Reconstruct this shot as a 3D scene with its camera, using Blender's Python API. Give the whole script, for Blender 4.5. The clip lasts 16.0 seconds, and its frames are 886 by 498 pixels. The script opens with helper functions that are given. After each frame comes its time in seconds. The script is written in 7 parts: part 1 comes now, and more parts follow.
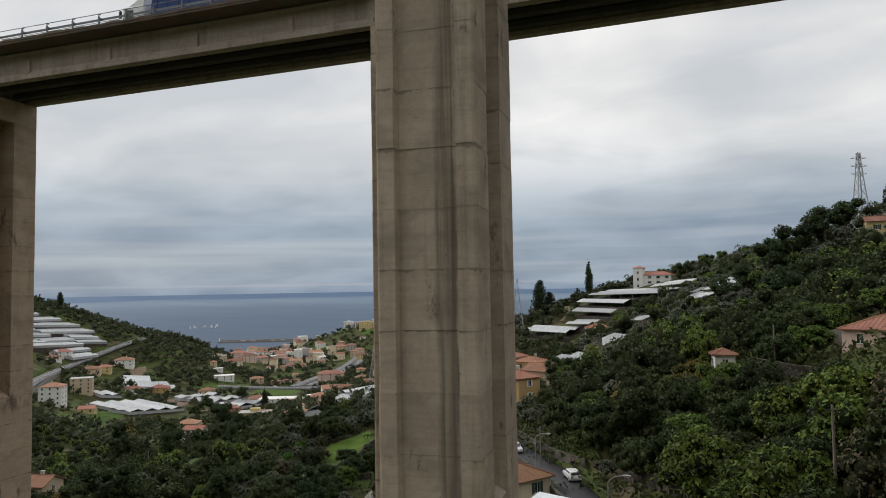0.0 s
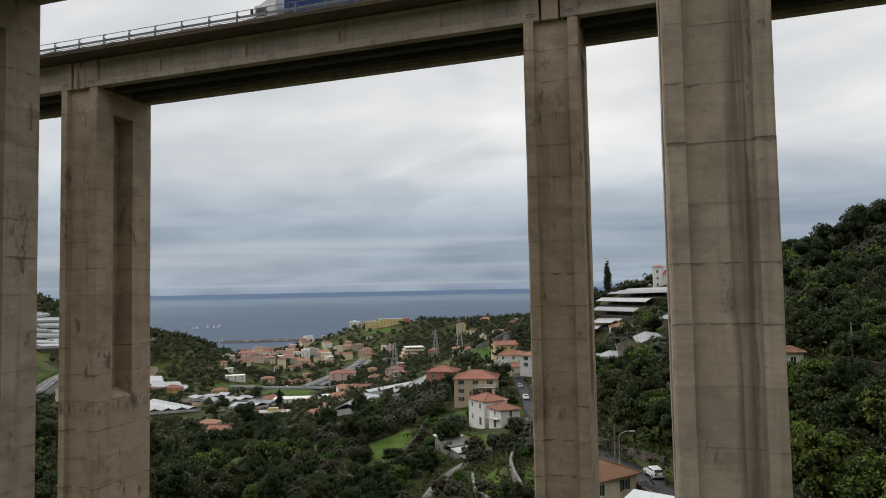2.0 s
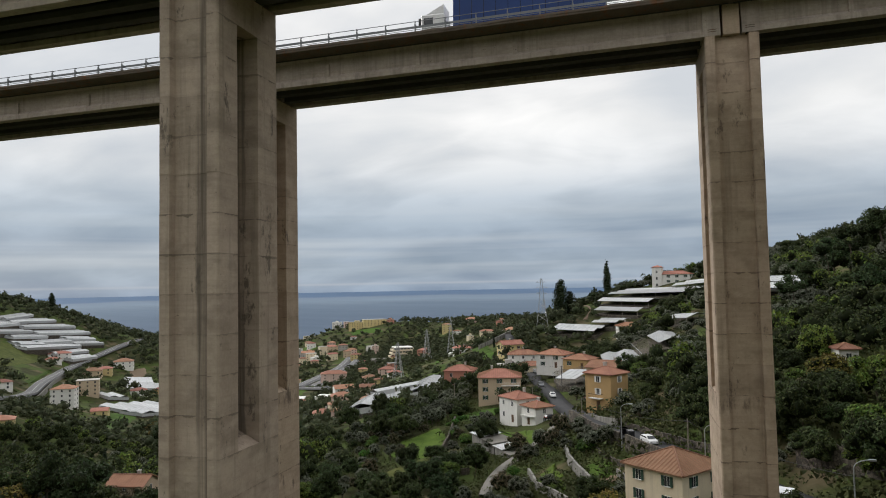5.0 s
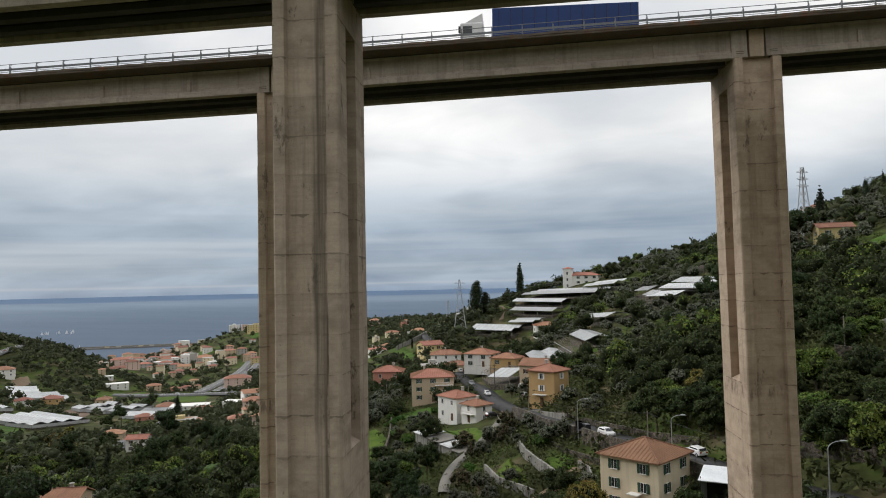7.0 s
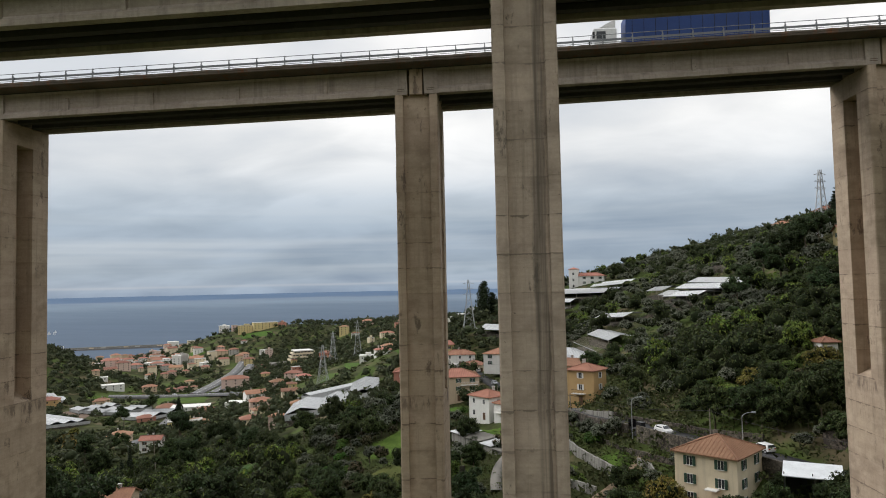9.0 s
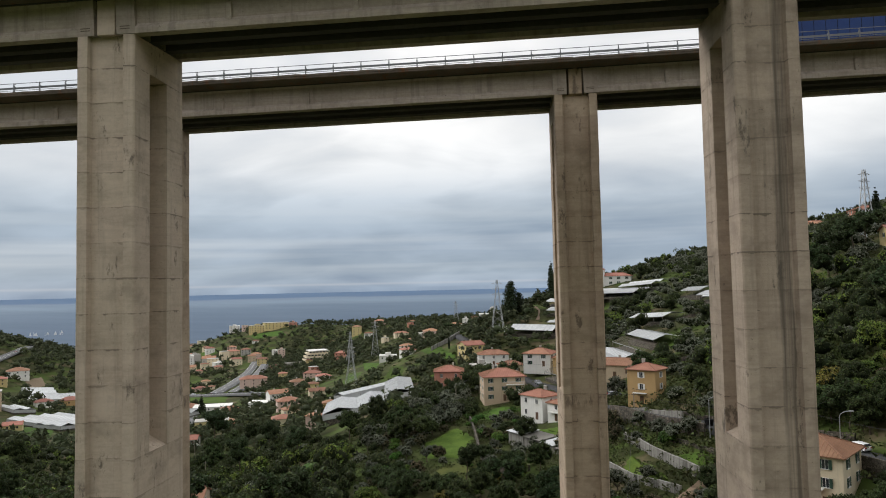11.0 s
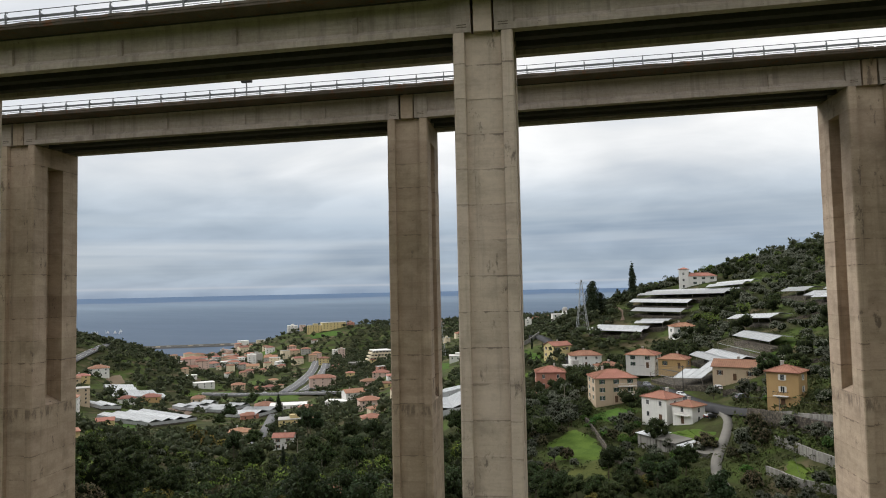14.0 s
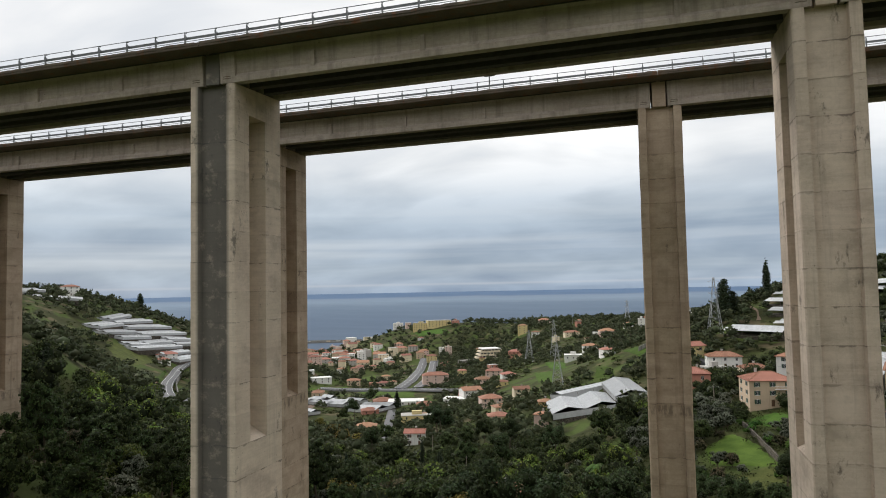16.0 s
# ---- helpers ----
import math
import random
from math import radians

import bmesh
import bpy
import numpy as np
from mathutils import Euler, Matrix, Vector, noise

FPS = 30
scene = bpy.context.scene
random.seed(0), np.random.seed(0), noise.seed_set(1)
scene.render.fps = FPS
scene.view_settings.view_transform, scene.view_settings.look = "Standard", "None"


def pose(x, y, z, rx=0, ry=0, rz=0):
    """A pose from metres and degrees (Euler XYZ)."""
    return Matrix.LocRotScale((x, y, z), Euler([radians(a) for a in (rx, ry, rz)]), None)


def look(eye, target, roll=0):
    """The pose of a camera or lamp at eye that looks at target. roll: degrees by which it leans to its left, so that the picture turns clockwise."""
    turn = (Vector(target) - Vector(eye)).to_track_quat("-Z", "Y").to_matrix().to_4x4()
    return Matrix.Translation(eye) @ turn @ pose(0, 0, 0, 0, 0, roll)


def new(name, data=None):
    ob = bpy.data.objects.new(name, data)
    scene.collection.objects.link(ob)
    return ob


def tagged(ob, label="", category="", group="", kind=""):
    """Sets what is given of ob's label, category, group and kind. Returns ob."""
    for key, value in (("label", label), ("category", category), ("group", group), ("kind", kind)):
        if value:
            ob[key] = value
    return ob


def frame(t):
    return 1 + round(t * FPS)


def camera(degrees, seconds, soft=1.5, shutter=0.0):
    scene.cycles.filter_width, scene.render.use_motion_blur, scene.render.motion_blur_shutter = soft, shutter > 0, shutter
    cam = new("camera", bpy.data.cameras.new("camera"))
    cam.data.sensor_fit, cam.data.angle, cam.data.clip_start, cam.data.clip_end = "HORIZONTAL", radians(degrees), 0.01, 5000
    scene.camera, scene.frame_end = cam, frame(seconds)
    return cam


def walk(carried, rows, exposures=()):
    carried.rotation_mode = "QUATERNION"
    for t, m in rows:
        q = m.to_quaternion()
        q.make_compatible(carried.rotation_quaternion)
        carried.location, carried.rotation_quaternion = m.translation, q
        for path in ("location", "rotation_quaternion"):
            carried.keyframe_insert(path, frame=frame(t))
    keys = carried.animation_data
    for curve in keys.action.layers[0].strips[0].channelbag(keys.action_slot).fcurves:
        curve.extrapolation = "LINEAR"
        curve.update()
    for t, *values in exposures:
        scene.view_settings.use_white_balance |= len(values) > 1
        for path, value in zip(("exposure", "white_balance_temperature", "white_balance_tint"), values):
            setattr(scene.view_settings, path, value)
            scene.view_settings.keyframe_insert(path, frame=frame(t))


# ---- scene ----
cam = camera(64.5, 16.0, soft=1.0)
METRES, EYE, TILT, LEAN, TURN = 108.0, 130.0, 0.0, 0.0, 19.4
ROWS = [
    (0.0, 0.0, 0.0, 0.0, 0.05, 3.13, 0.96),
    (0.5, -0.0275, 0.0024, -0.0001, 0.0, 3.11, 1.0),
    (1.0, -0.0549, 0.0046, -0.0001, 0.01, 3.14, 1.08),
    (1.5, -0.0811, 0.0035, -0.0003, 0.02, 3.17, 1.08),
    (2.0, -0.1054, -0.0007, -0.0003, 0.01, 3.11, 1.09),
    (2.5, -0.1279, -0.0063, -0.0006, -0.01, 3.06, 1.01),
    (3.0, -0.1514, -0.0112, -0.0005, -0.08, 3.08, 1.0),
    (3.5, -0.1766, -0.0151, -0.0002, -0.17, 3.07, 1.04),
    (4.0, -0.2034, -0.0178, 0.0003, -0.86, 3.08, 1.06),
    (4.5, -0.2313, -0.0208, 0.0008, -1.17, 3.1, 1.08),
    (7.0, -0.3809, -0.0273, 0.0025, -10.63, 3.04, 1.25),
    (7.5, -0.4133, -0.0253, 0.003, -11.97, 3.04, 1.26),
    (8.0, -0.4461, -0.0225, 0.0036, -11.99, 3.05, 1.24),
    (8.5, -0.4789, -0.0183, 0.0041, -12.0, 3.05, 1.23),
    (11.0, -0.6471, 0.0123, 0.0057, -11.84, 3.08, 1.22),
    (11.5, -0.6809, 0.0192, 0.0064, -11.8, 3.08, 1.22),
    (12.0, -0.7146, 0.0261, 0.0063, -11.46, 3.11, 1.17),
    (12.5, -0.7489, 0.0337, 0.0067, -10.87, 3.13, 1.2),
    (13.0, -0.7829, 0.0413, 0.007, -10.29, 3.15, 1.21),
    (13.5, -0.8167, 0.0489, 0.0073, -9.73, 3.18, 1.21),
    (14.0, -0.8497, 0.057, 0.0082, -8.37, 3.19, 1.17),
    (14.5, -0.883, 0.0655, 0.0083, -6.24, 3.2, 1.12),
    (15.0, -0.917, 0.0714, 0.0079, -4.24, 3.2, 1.11),
    (15.5, -0.9519, 0.078, 0.0081, -2.31, 3.21, 1.1),
    (16.0, -0.9867, 0.0829, 0.008, -0.6, 3.23, 1.12),
]
walk(cam, [(t, pose(0, 0, EYE, TILT, LEAN, TURN) @ pose(METRES * x, METRES * y, METRES * z, 90 + pitch, roll, yaw)) for t, x, y, z, yaw, pitch, roll in ROWS],
     exposures=[(0.0, 0.0), (4.5, 0.14), (8.0, 0.2), (12.5, 0.28), (16.0, 0.32)])


# ---- sky and sun: a bright overcast with a dark blue bank low over the sea ----
def make_world():
    world = bpy.data.worlds.new("overcast_sky")
    scene.world = world
    world.use_nodes = True
    nt = world.node_tree
    nt.nodes.clear()
    n, l = nt.nodes, nt.links
    out = n.new("ShaderNodeOutputWorld")
    coord = n.new("ShaderNodeTexCoord")
    sep = n.new("ShaderNodeSeparateXYZ")
    l.new(coord.outputs["Generated"], sep.inputs[0])

    def math_node(op, a, b=None, clamp=False):
        m = n.new("ShaderNodeMath")
        m.operation, m.use_clamp = op, clamp
        for i, v in enumerate((a, b)):
            if v is None:
                continue
            if isinstance(v, (int, float)):
                m.inputs[i].default_value = v
            else:
                l.new(v, m.inputs[i])
        return m.outputs[0]

    # the cloud deck as a flat sheet seen from below
    zc = math_node("ADD", math_node("MAXIMUM", sep.outputs[2], 0.0), 0.24)
    u = math_node("DIVIDE", sep.outputs[0], zc)
    v = math_node("DIVIDE", sep.outputs[1], zc)
    comb = n.new("ShaderNodeCombineXYZ")
    l.new(u, comb.inputs[0])
    l.new(v, comb.inputs[1])

    def cloud(scale, detail, rough, offset, stretch):
        mp = n.new("ShaderNodeMapping")
        mp.inputs["Location"].default_value = offset
        mp.inputs["Rotation"].default_value = (0, 0, radians(-12))
        mp.inputs["Scale"].default_value = stretch
        l.new(comb.outputs[0], mp.inputs[0])
        t = n.new("ShaderNodeTexNoise")
        t.inputs["Scale"].default_value = scale
        t.inputs["Detail"].default_value = detail
        t.inputs["Roughness"].default_value = rough
        t.inputs["Distortion"].default_value = 0.35
        l.new(mp.outputs[0], t.inputs["Vector"])
        return t.outputs[0]

    big = cloud(1.15, 3, 0.5, (3.1, 1.7, 0), (1, 0.8, 1))
    small = cloud(2.4, 6, 0.52, (7.3, 4.2, 0), (0.8, 1.2, 1))
    mix = math_node("ADD", math_node("MULTIPLY", big, 0.65), math_node("MULTIPLY", small, 0.35))

    def ramp(fac, stops, interp="LINEAR"):
        r = n.new("ShaderNodeValToRGB")
        r.color_ramp.interpolation = interp
        el = r.color_ramp.elements
        while len(el) < len(stops):
            el.new(0.5)
        for e, (p, c) in zip(el, stops):
            e.position, e.color = p, (*c, 1)
        l.new(fac, r.inputs[0])
        return r.outputs[0]

    # brightness by height over the horizon: bank, streaks, then the bright veil
    elev = math_node("ADD", sep.outputs[2], 0.05)
    wobble = math_node("MULTIPLY", math_node("SUBTRACT", mix, 0.5), 0.045)
    bank = ramp(math_node("ADD", elev, wobble), [
        (0.00, (0.15, 0.22, 0.32)), (0.04, (0.20, 0.27, 0.37)), (0.052, (0.275, 0.345, 0.44)), (0.075, (0.315, 0.38, 0.455)), (0.11, (0.30, 0.365, 0.45)),
        (0.145, (0.335, 0.40, 0.475)), (0.18, (0.46, 0.515, 0.575)), (0.22, (0.67, 0.69, 0.71)), (0.28, (0.82, 0.82, 0.815)), (0.36, (0.83, 0.825, 0.82)), (0.48, (0.81, 0.81, 0.81)),
        (0.72, (0.95, 0.95, 0.95)), (1.0, (1.15, 1.15, 1.15))])
    puff = ramp(mix, [(0.36, (0.74, 0.775, 0.82)), (0.49, (0.96, 0.965, 0.97)), (0.60, (1.17, 1.16, 1.15))])
    mul = n.new("ShaderNodeMix")
    mul.data_type, mul.blend_type = "RGBA", "MULTIPLY"
    mul.inputs["Factor"].default_value = 1.0
    l.new(bank, mul.inputs["A"])
    l.new(puff, mul.inputs["B"])
    # thin pale streaks just over the sea
    streak_map = n.new("ShaderNodeCombineXYZ")
    l.new(math_node("MULTIPLY", sep.outputs[0], 1.3), streak_map.inputs[0])
    l.new(math_node("MULTIPLY", sep.outputs[2], 34.0), streak_map.inputs[2])
    st = n.new("ShaderNodeTexNoise")
    st.inputs["Scale"].default_value, st.inputs["Detail"].default_value = 1.0, 3
    l.new(streak_map.outputs[0], st.inputs["Vector"])
    low = ramp(sep.outputs[2], [(0.0, (0.1, 0.1, 0.1)), (0.025, (0.7, 0.7, 0.7)), (0.04, (1.3, 1.3, 1.3)), (0.10, (0.6, 0.6, 0.6)), (0.22, (0, 0, 0))])
    amount = math_node("MULTIPLY", low, math_node("MULTIPLY", math_node("SUBTRACT", st.outputs[0], 0.46, True), 2.4), True)
    streaks = n.new("ShaderNodeMix")
    streaks.data_type = "RGBA"
    l.new(amount, streaks.inputs["Factor"])
    l.new(mul.outputs["Result"], streaks.inputs["A"])
    streaks.inputs["B"].default_value = (0.56, 0.60, 0.635, 1)

    # the thin pale gap right over the water
    gap_map = n.new("ShaderNodeCombineXYZ")
    l.new(math_node("MULTIPLY", sep.outputs[0], 2.2), gap_map.inputs[0])
    gn = n.new("ShaderNodeTexNoise")
    gn.inputs["Scale"].default_value, gn.inputs["Detail"].default_value = 1.0, 3
    l.new(gap_map.outputs[0], gn.inputs["Vector"])
    line = ramp(math_node("ADD", math_node("MULTIPLY", sep.outputs[2], 10.0), math_node("MULTIPLY", math_node("SUBTRACT", gn.outputs[0], 0.5), 0.04)),
                [(0.0, (0, 0, 0)), (0.04, (0.08, 0.08, 0.08)), (0.065, (0.62, 0.62, 0.62)), (0.09, (0.15, 0.15, 0.15)), (0.18, (0, 0, 0))])
    pale = n.new("ShaderNodeMix")
    pale.data_type = "RGBA"
    l.new(math_node("MULTIPLY", line, math_node("MULTIPLY", gn.outputs[0], 1.3), True), pale.inputs["Factor"])
    l.new(streaks.outputs["Result"], pale.inputs["A"])
    pale.inputs["B"].default_value = (0.50, 0.52, 0.55, 1)

    sky = n.new("ShaderNodeTexSky")
    sky.sky_type, sky.sun_disc = "NISHITA", False
    sky.sun_elevation, sky.sun_rotation = radians(SUN_UP), radians(SUN_ROUND)
    clear = n.new("ShaderNodeBackground")
    clear.inputs["Strength"].default_value = 0.05
    l.new(sky.outputs[0], clear.inputs[0])
    cover = n.new("ShaderNodeBackground")
    cover.inputs["Strength"].default_value = SKY
    l.new(pale.outputs["Result"], cover.inputs[0])
    both = n.new("ShaderNodeMixShader")
    both.inputs[0].default_value = 0.93
    l.new(clear.outputs[0], both.inputs[1])
    l.new(cover.outputs[0], both.inputs[2])
    l.new(both.outputs[0], out.inputs[0])


SUN_UP, SUN_ROUND, SKY = 30.0, -70.0, 1.02
make_world()
sun = new("sun", bpy.data.lights.new("sun", "SUN"))
sun.data.energy, sun.data.angle, sun.data.color = 1.5, radians(25), (1.0, 0.98, 0.95)
_a, _e = radians(SUN_ROUND), radians(SUN_UP)
sun.matrix_world = look((0, 0, 900), (-900 * math.sin(_a) * math.cos(_e), -900 * math.cos(_a) * math.cos(_e), 900 - 900 * math.sin(_e)))


# ---- materials ----
def material(name, base, rough=0.8, metal=0.0, dark=None, light=None, scale=1.0, bump=0.2, bump_scale=8.0, streak=0.0,
             by_object=0.0, by_island=0.0, spec=0.4, detail_scale=None, dirt=None, stretch=(1, 1, 1), translucent=0.0, bands=0.0, stones=0.0, streak_from=0.54, pours=0.0, strip=0.0, front=0.0, drip=0.0):
    """A surface with stains at one scale, grain at another, and fine relief."""
    m = bpy.data.materials.new(name)
    m.use_nodes = True
    nt = m.node_tree
    n, l = nt.nodes, nt.links
    b = n["Principled BSDF"]
    b.inputs["Roughness"].default_value, b.inputs["Metallic"].default_value = rough, metal
    b.inputs["Specular IOR Level"].default_value = spec
    geo = n.new("ShaderNodeNewGeometry")
    mp = n.new("ShaderNodeMapping")
    mp.inputs["Scale"].default_value = stretch
    l.new(geo.outputs["Position"], mp.inputs[0])
    dark = dark or tuple(c * 0.7 for c in base)
    light = light or tuple(min(1, c * 1.25) for c in base)

    def tex(s, detail, rough_=0.6, src=None):
        t = n.new("ShaderNodeTexNoise")
        t.inputs["Scale"].default_value, t.inputs["Detail"].default_value, t.inputs["Roughness"].default_value = s, detail, rough_
        l.new(src or mp.outputs[0], t.inputs["Vector"])
        return t.outputs[0]

    def mixc(fac, a, c, mode="MIX"):
        x = n.new("ShaderNodeMix")
        x.data_type, x.blend_type = "RGBA", mode
        for sock, v in (("Factor", fac), ("A", a), ("B", c)):
            if isinstance(v, tuple):
                x.inputs[sock].default_value = (*v, 1)
            elif isinstance(v, (int, float)):
                x.inputs[sock].default_value = v
            else:
                l.new(v, x.inputs[sock])
        return x.outputs["Result"]

    def ramp(fac, p0, p1):
        r = n.new("ShaderNodeMapRange")
        r.inputs["From Min"].default_value, r.inputs["From Max"].default_value = p0, p1
        l.new(fac, r.inputs["Value"])
        return r.outputs[0]

    coarse = tex(0.35 * scale, 4)
    fine = tex((detail_scale or 5.0 * scale), 5, 0.7)
    col = mixc(ramp(coarse, 0.35, 0.65), dark, light)
    col = mixc(0.5, col, mixc(ramp(fine, 0.3, 0.7), dark, light))
    col = mixc(0.35, col, base)
    if bands:
        bm_ = n.new("ShaderNodeMapping")
        bm_.inputs["Scale"].default_value = (0.25, 0.25, 4.5)
        l.new(geo.outputs["Position"], bm_.inputs[0])
        bt = tex(1.0, 5, 0.7, bm_.outputs[0])
        bg = n.new("ShaderNodeMath")
        bg.operation = "MULTIPLY"
        bg.inputs[1].default_value = bands
        l.new(ramp(bt, 0.46, 0.66), bg.inputs[0])
        col = mixc(bg.outputs[0], col, tuple(c * 0.85 for c in dark))
        # small spalls and chipped spots
        fm = n.new("ShaderNodeMapping")
        fm.inputs["Scale"].default_value = (1.0, 1.0, 2.2)
        l.new(geo.outputs["Position"], fm.inputs[0])
        sp = tex(2.3, 9, 0.76, fm.outputs[0])
        sg = n.new("ShaderNodeMath")
        sg.operation = "MULTIPLY"
        sg.inputs[1].default_value = 0.85
        l.new(ramp(sp, 0.632, 0.662), sg.inputs[0])
        col = mixc(sg.outputs[0], col, tuple(c * 0.42 for c in dark))
    if pours or strip:
        tc = n.new("ShaderNodeTexCoord")

        def times(*fs):
            out = fs[0]
            for f in fs[1:]:
                mm = n.new("ShaderNodeMath")
                mm.operation = "MULTIPLY"
                for i, v in enumerate((out, f)):
                    if isinstance(v, float):
                        mm.inputs[i].default_value = v
                    else:
                        l.new(v, mm.inputs[i])
                out = mm.outputs[0]
            return out

        def axis(vec, k):
            sx = n.new("ShaderNodeSeparateXYZ")
            l.new(vec, sx.inputs[0])
            return sx.outputs[k]

        # ragged damp stains along the pour joints, here wide, there thin or missing
        wob = n.new("ShaderNodeMapping")
        wob.inputs["Scale"].default_value = (1.1, 1.1, 0.45)
        l.new(geo.outputs["Position"], wob.inputs[0])
        ragged = tex(0.9, 7, 0.62, wob.outputs[0])
        gz = axis(tc.outputs["Generated"], 2)
        lifted = n.new("ShaderNodeMath")
        lifted.operation = "MULTIPLY_ADD"
        l.new(ragged, lifted.inputs[0])
        lifted.inputs[1].default_value = 0.36
        l.new(gz, lifted.inputs[2])
        some = n.new("ShaderNodeObjectInfo").outputs["Random"]
        col = mixc(times(ramp(lifted.outputs[0], 1.142, 1.172), ramp(some, 0.15, 0.8), pours), col, dirt or tuple(c * 0.4 for c in dark))
        halo = n.new("ShaderNodeMath")
        halo.operation = "MULTIPLY_ADD"
        l.new(ragged, halo.inputs[0])
        halo.inputs[1].default_value = 0.6
        l.new(gz, halo.inputs[2])
        col = mixc(times(ramp(halo.outputs[0], 1.1, 1.4), pours * 0.45), col, dark)
        # broad cloudy blotches of lime and damp
        cloud = n.new("ShaderNodeMapping")
        cloud.inputs["Scale"].default_value = (0.55, 0.55, 0.9)
        l.new(geo.outputs["Position"], cloud.inputs[0])
        col = mixc(times(ramp(tex(0.8, 6, 0.6, cloud.outputs[0]), 0.5, 0.66), 0.5), col, light)
        cloud2 = n.new("ShaderNodeMapping")
        cloud2.inputs["Scale"].default_value = (0.5, 0.5, 0.8)
        cloud2.inputs["Location"].default_value = (13.0, 5.0, 2.0)
        l.new(geo.outputs["Position"], cloud2.inputs[0])
        col = mixc(times(ramp(tex(0.7, 7, 0.62, cloud2.outputs[0]), 0.52, 0.68), 0.55), col, tuple(c * 0.72 for c in dark))
        # black patches where water has run out of the joints
        col = mixc(times(ramp(tex(0.55, 9, 0.76, wob.outputs[0]), 0.59, 0.65), pours * 0.85), col, dirt or dark)
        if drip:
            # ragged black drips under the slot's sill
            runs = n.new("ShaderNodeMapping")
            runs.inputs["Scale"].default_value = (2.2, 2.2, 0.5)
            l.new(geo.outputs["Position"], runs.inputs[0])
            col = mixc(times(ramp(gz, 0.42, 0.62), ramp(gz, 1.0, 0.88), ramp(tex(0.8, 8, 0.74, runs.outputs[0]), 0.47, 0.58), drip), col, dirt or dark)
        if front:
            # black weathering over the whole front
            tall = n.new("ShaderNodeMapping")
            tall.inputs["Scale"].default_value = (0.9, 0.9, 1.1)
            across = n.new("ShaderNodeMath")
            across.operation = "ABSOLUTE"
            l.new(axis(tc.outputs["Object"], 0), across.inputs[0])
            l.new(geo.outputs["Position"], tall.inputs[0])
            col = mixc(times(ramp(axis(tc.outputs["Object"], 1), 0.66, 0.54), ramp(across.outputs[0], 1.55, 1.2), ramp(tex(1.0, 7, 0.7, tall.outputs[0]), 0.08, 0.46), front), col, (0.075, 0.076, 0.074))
        if strip:
            # a broad run of damp down one side of the flute
            ox = n.new("ShaderNodeMath")
            ox.operation = "MULTIPLY_ADD"
            l.new(tex(0.55, 5, 0.6, wob.outputs[0]), ox.inputs[0])
            ox.inputs[1].default_value = 0.7
            l.new(axis(tc.outputs["Object"], 0), ox.inputs[2])
            up = n.new("ShaderNodeMapping")
            up.inputs["Scale"].default_value = (2.6, 2.6, 0.05)
            l.new(geo.outputs["Position"], up.inputs[0])
            col = mixc(times(ramp(ox.outputs[0], 0.55, 0.75), ramp(ox.outputs[0], 1.45, 1.36), ramp(tex(1.0, 4, 0.6, up.outputs[0]), 0.33, 0.6), strip), col, dirt or dark)
    if stones:
        vo = n.new("ShaderNodeTexVoronoi")
        vo.inputs["Scale"].default_value = stones
        l.new(mp.outputs[0], vo.inputs["Vector"])
        vr = n.new("ShaderNodeSeparateColor")
        l.new(vo.outputs["Color"], vr.inputs[0])
        col = mixc(vr.outputs[0], tuple(c * 0.6 for c in dark), col)
        vd = n.new("ShaderNodeTexVoronoi")
        vd.feature = "DISTANCE_TO_EDGE"
        vd.inputs["Scale"].default_value = stones
        l.new(mp.outputs[0], vd.inputs["Vector"])
        col = mixc(ramp(vd.outputs[0], 0.0, 0.09), tuple(c * 0.35 for c in dark), col)
    if streak:
        sm = n.new("ShaderNodeMapping")
        sm.inputs["Scale"].default_value = (1.6, 1.6, 0.07)
        l.new(geo.outputs["Position"], sm.inputs[0])
        s = tex(1.0, 4, 0.65, sm.outputs[0])
        gate = n.new("ShaderNodeMath")
        gate.operation = "MULTIPLY"
        gate.inputs[1].default_value = streak
        l.new(ramp(s, streak_from, streak_from + 0.18), gate.inputs[0])
        col = mixc(gate.outputs[0], col, dirt or tuple(c * 0.45 for c in dark))
    for amount, src in ((by_object, "o"), (by_island, "i")):
        if amount:
            rnd = n.new("ShaderNodeObjectInfo").outputs["Random"] if src == "o" else geo.outputs["Random Per Island"]
            r = n.new("ShaderNodeMapRange")
            r.inputs["To Min"].default_value, r.inputs["To Max"].default_value = 1 - amount, 1 + amount
            l.new(rnd, r.inputs["Value"])
            hs = n.new("ShaderNodeHueSaturation")
            hs.inputs["Hue"].default_value = 0.5
            l.new(col, hs.inputs["Color"])
            l.new(r.outputs[0], hs.inputs["Value"])
            h = n.new("ShaderNodeMapRange")
            h.inputs["To Min"].default_value, h.inputs["To Max"].default_value = 0.5 - amount * 0.06, 0.5 + amount * 0.06
            frac = n.new("ShaderNodeMath")
            frac.operation = "FRACT"
            mul = n.new("ShaderNodeMath")
            mul.operation = "MULTIPLY"
            mul.inputs[1].default_value = 7.31
            l.new(rnd, mul.inputs[0])
            l.new(mul.outputs[0], frac.inputs[0])
            l.new(frac.outputs[0], h.inputs["Value"])
            l.new(h.outputs[0], hs.inputs["Hue"])
            col = hs.outputs[0]
    l.new(col, b.inputs["Base Color"])
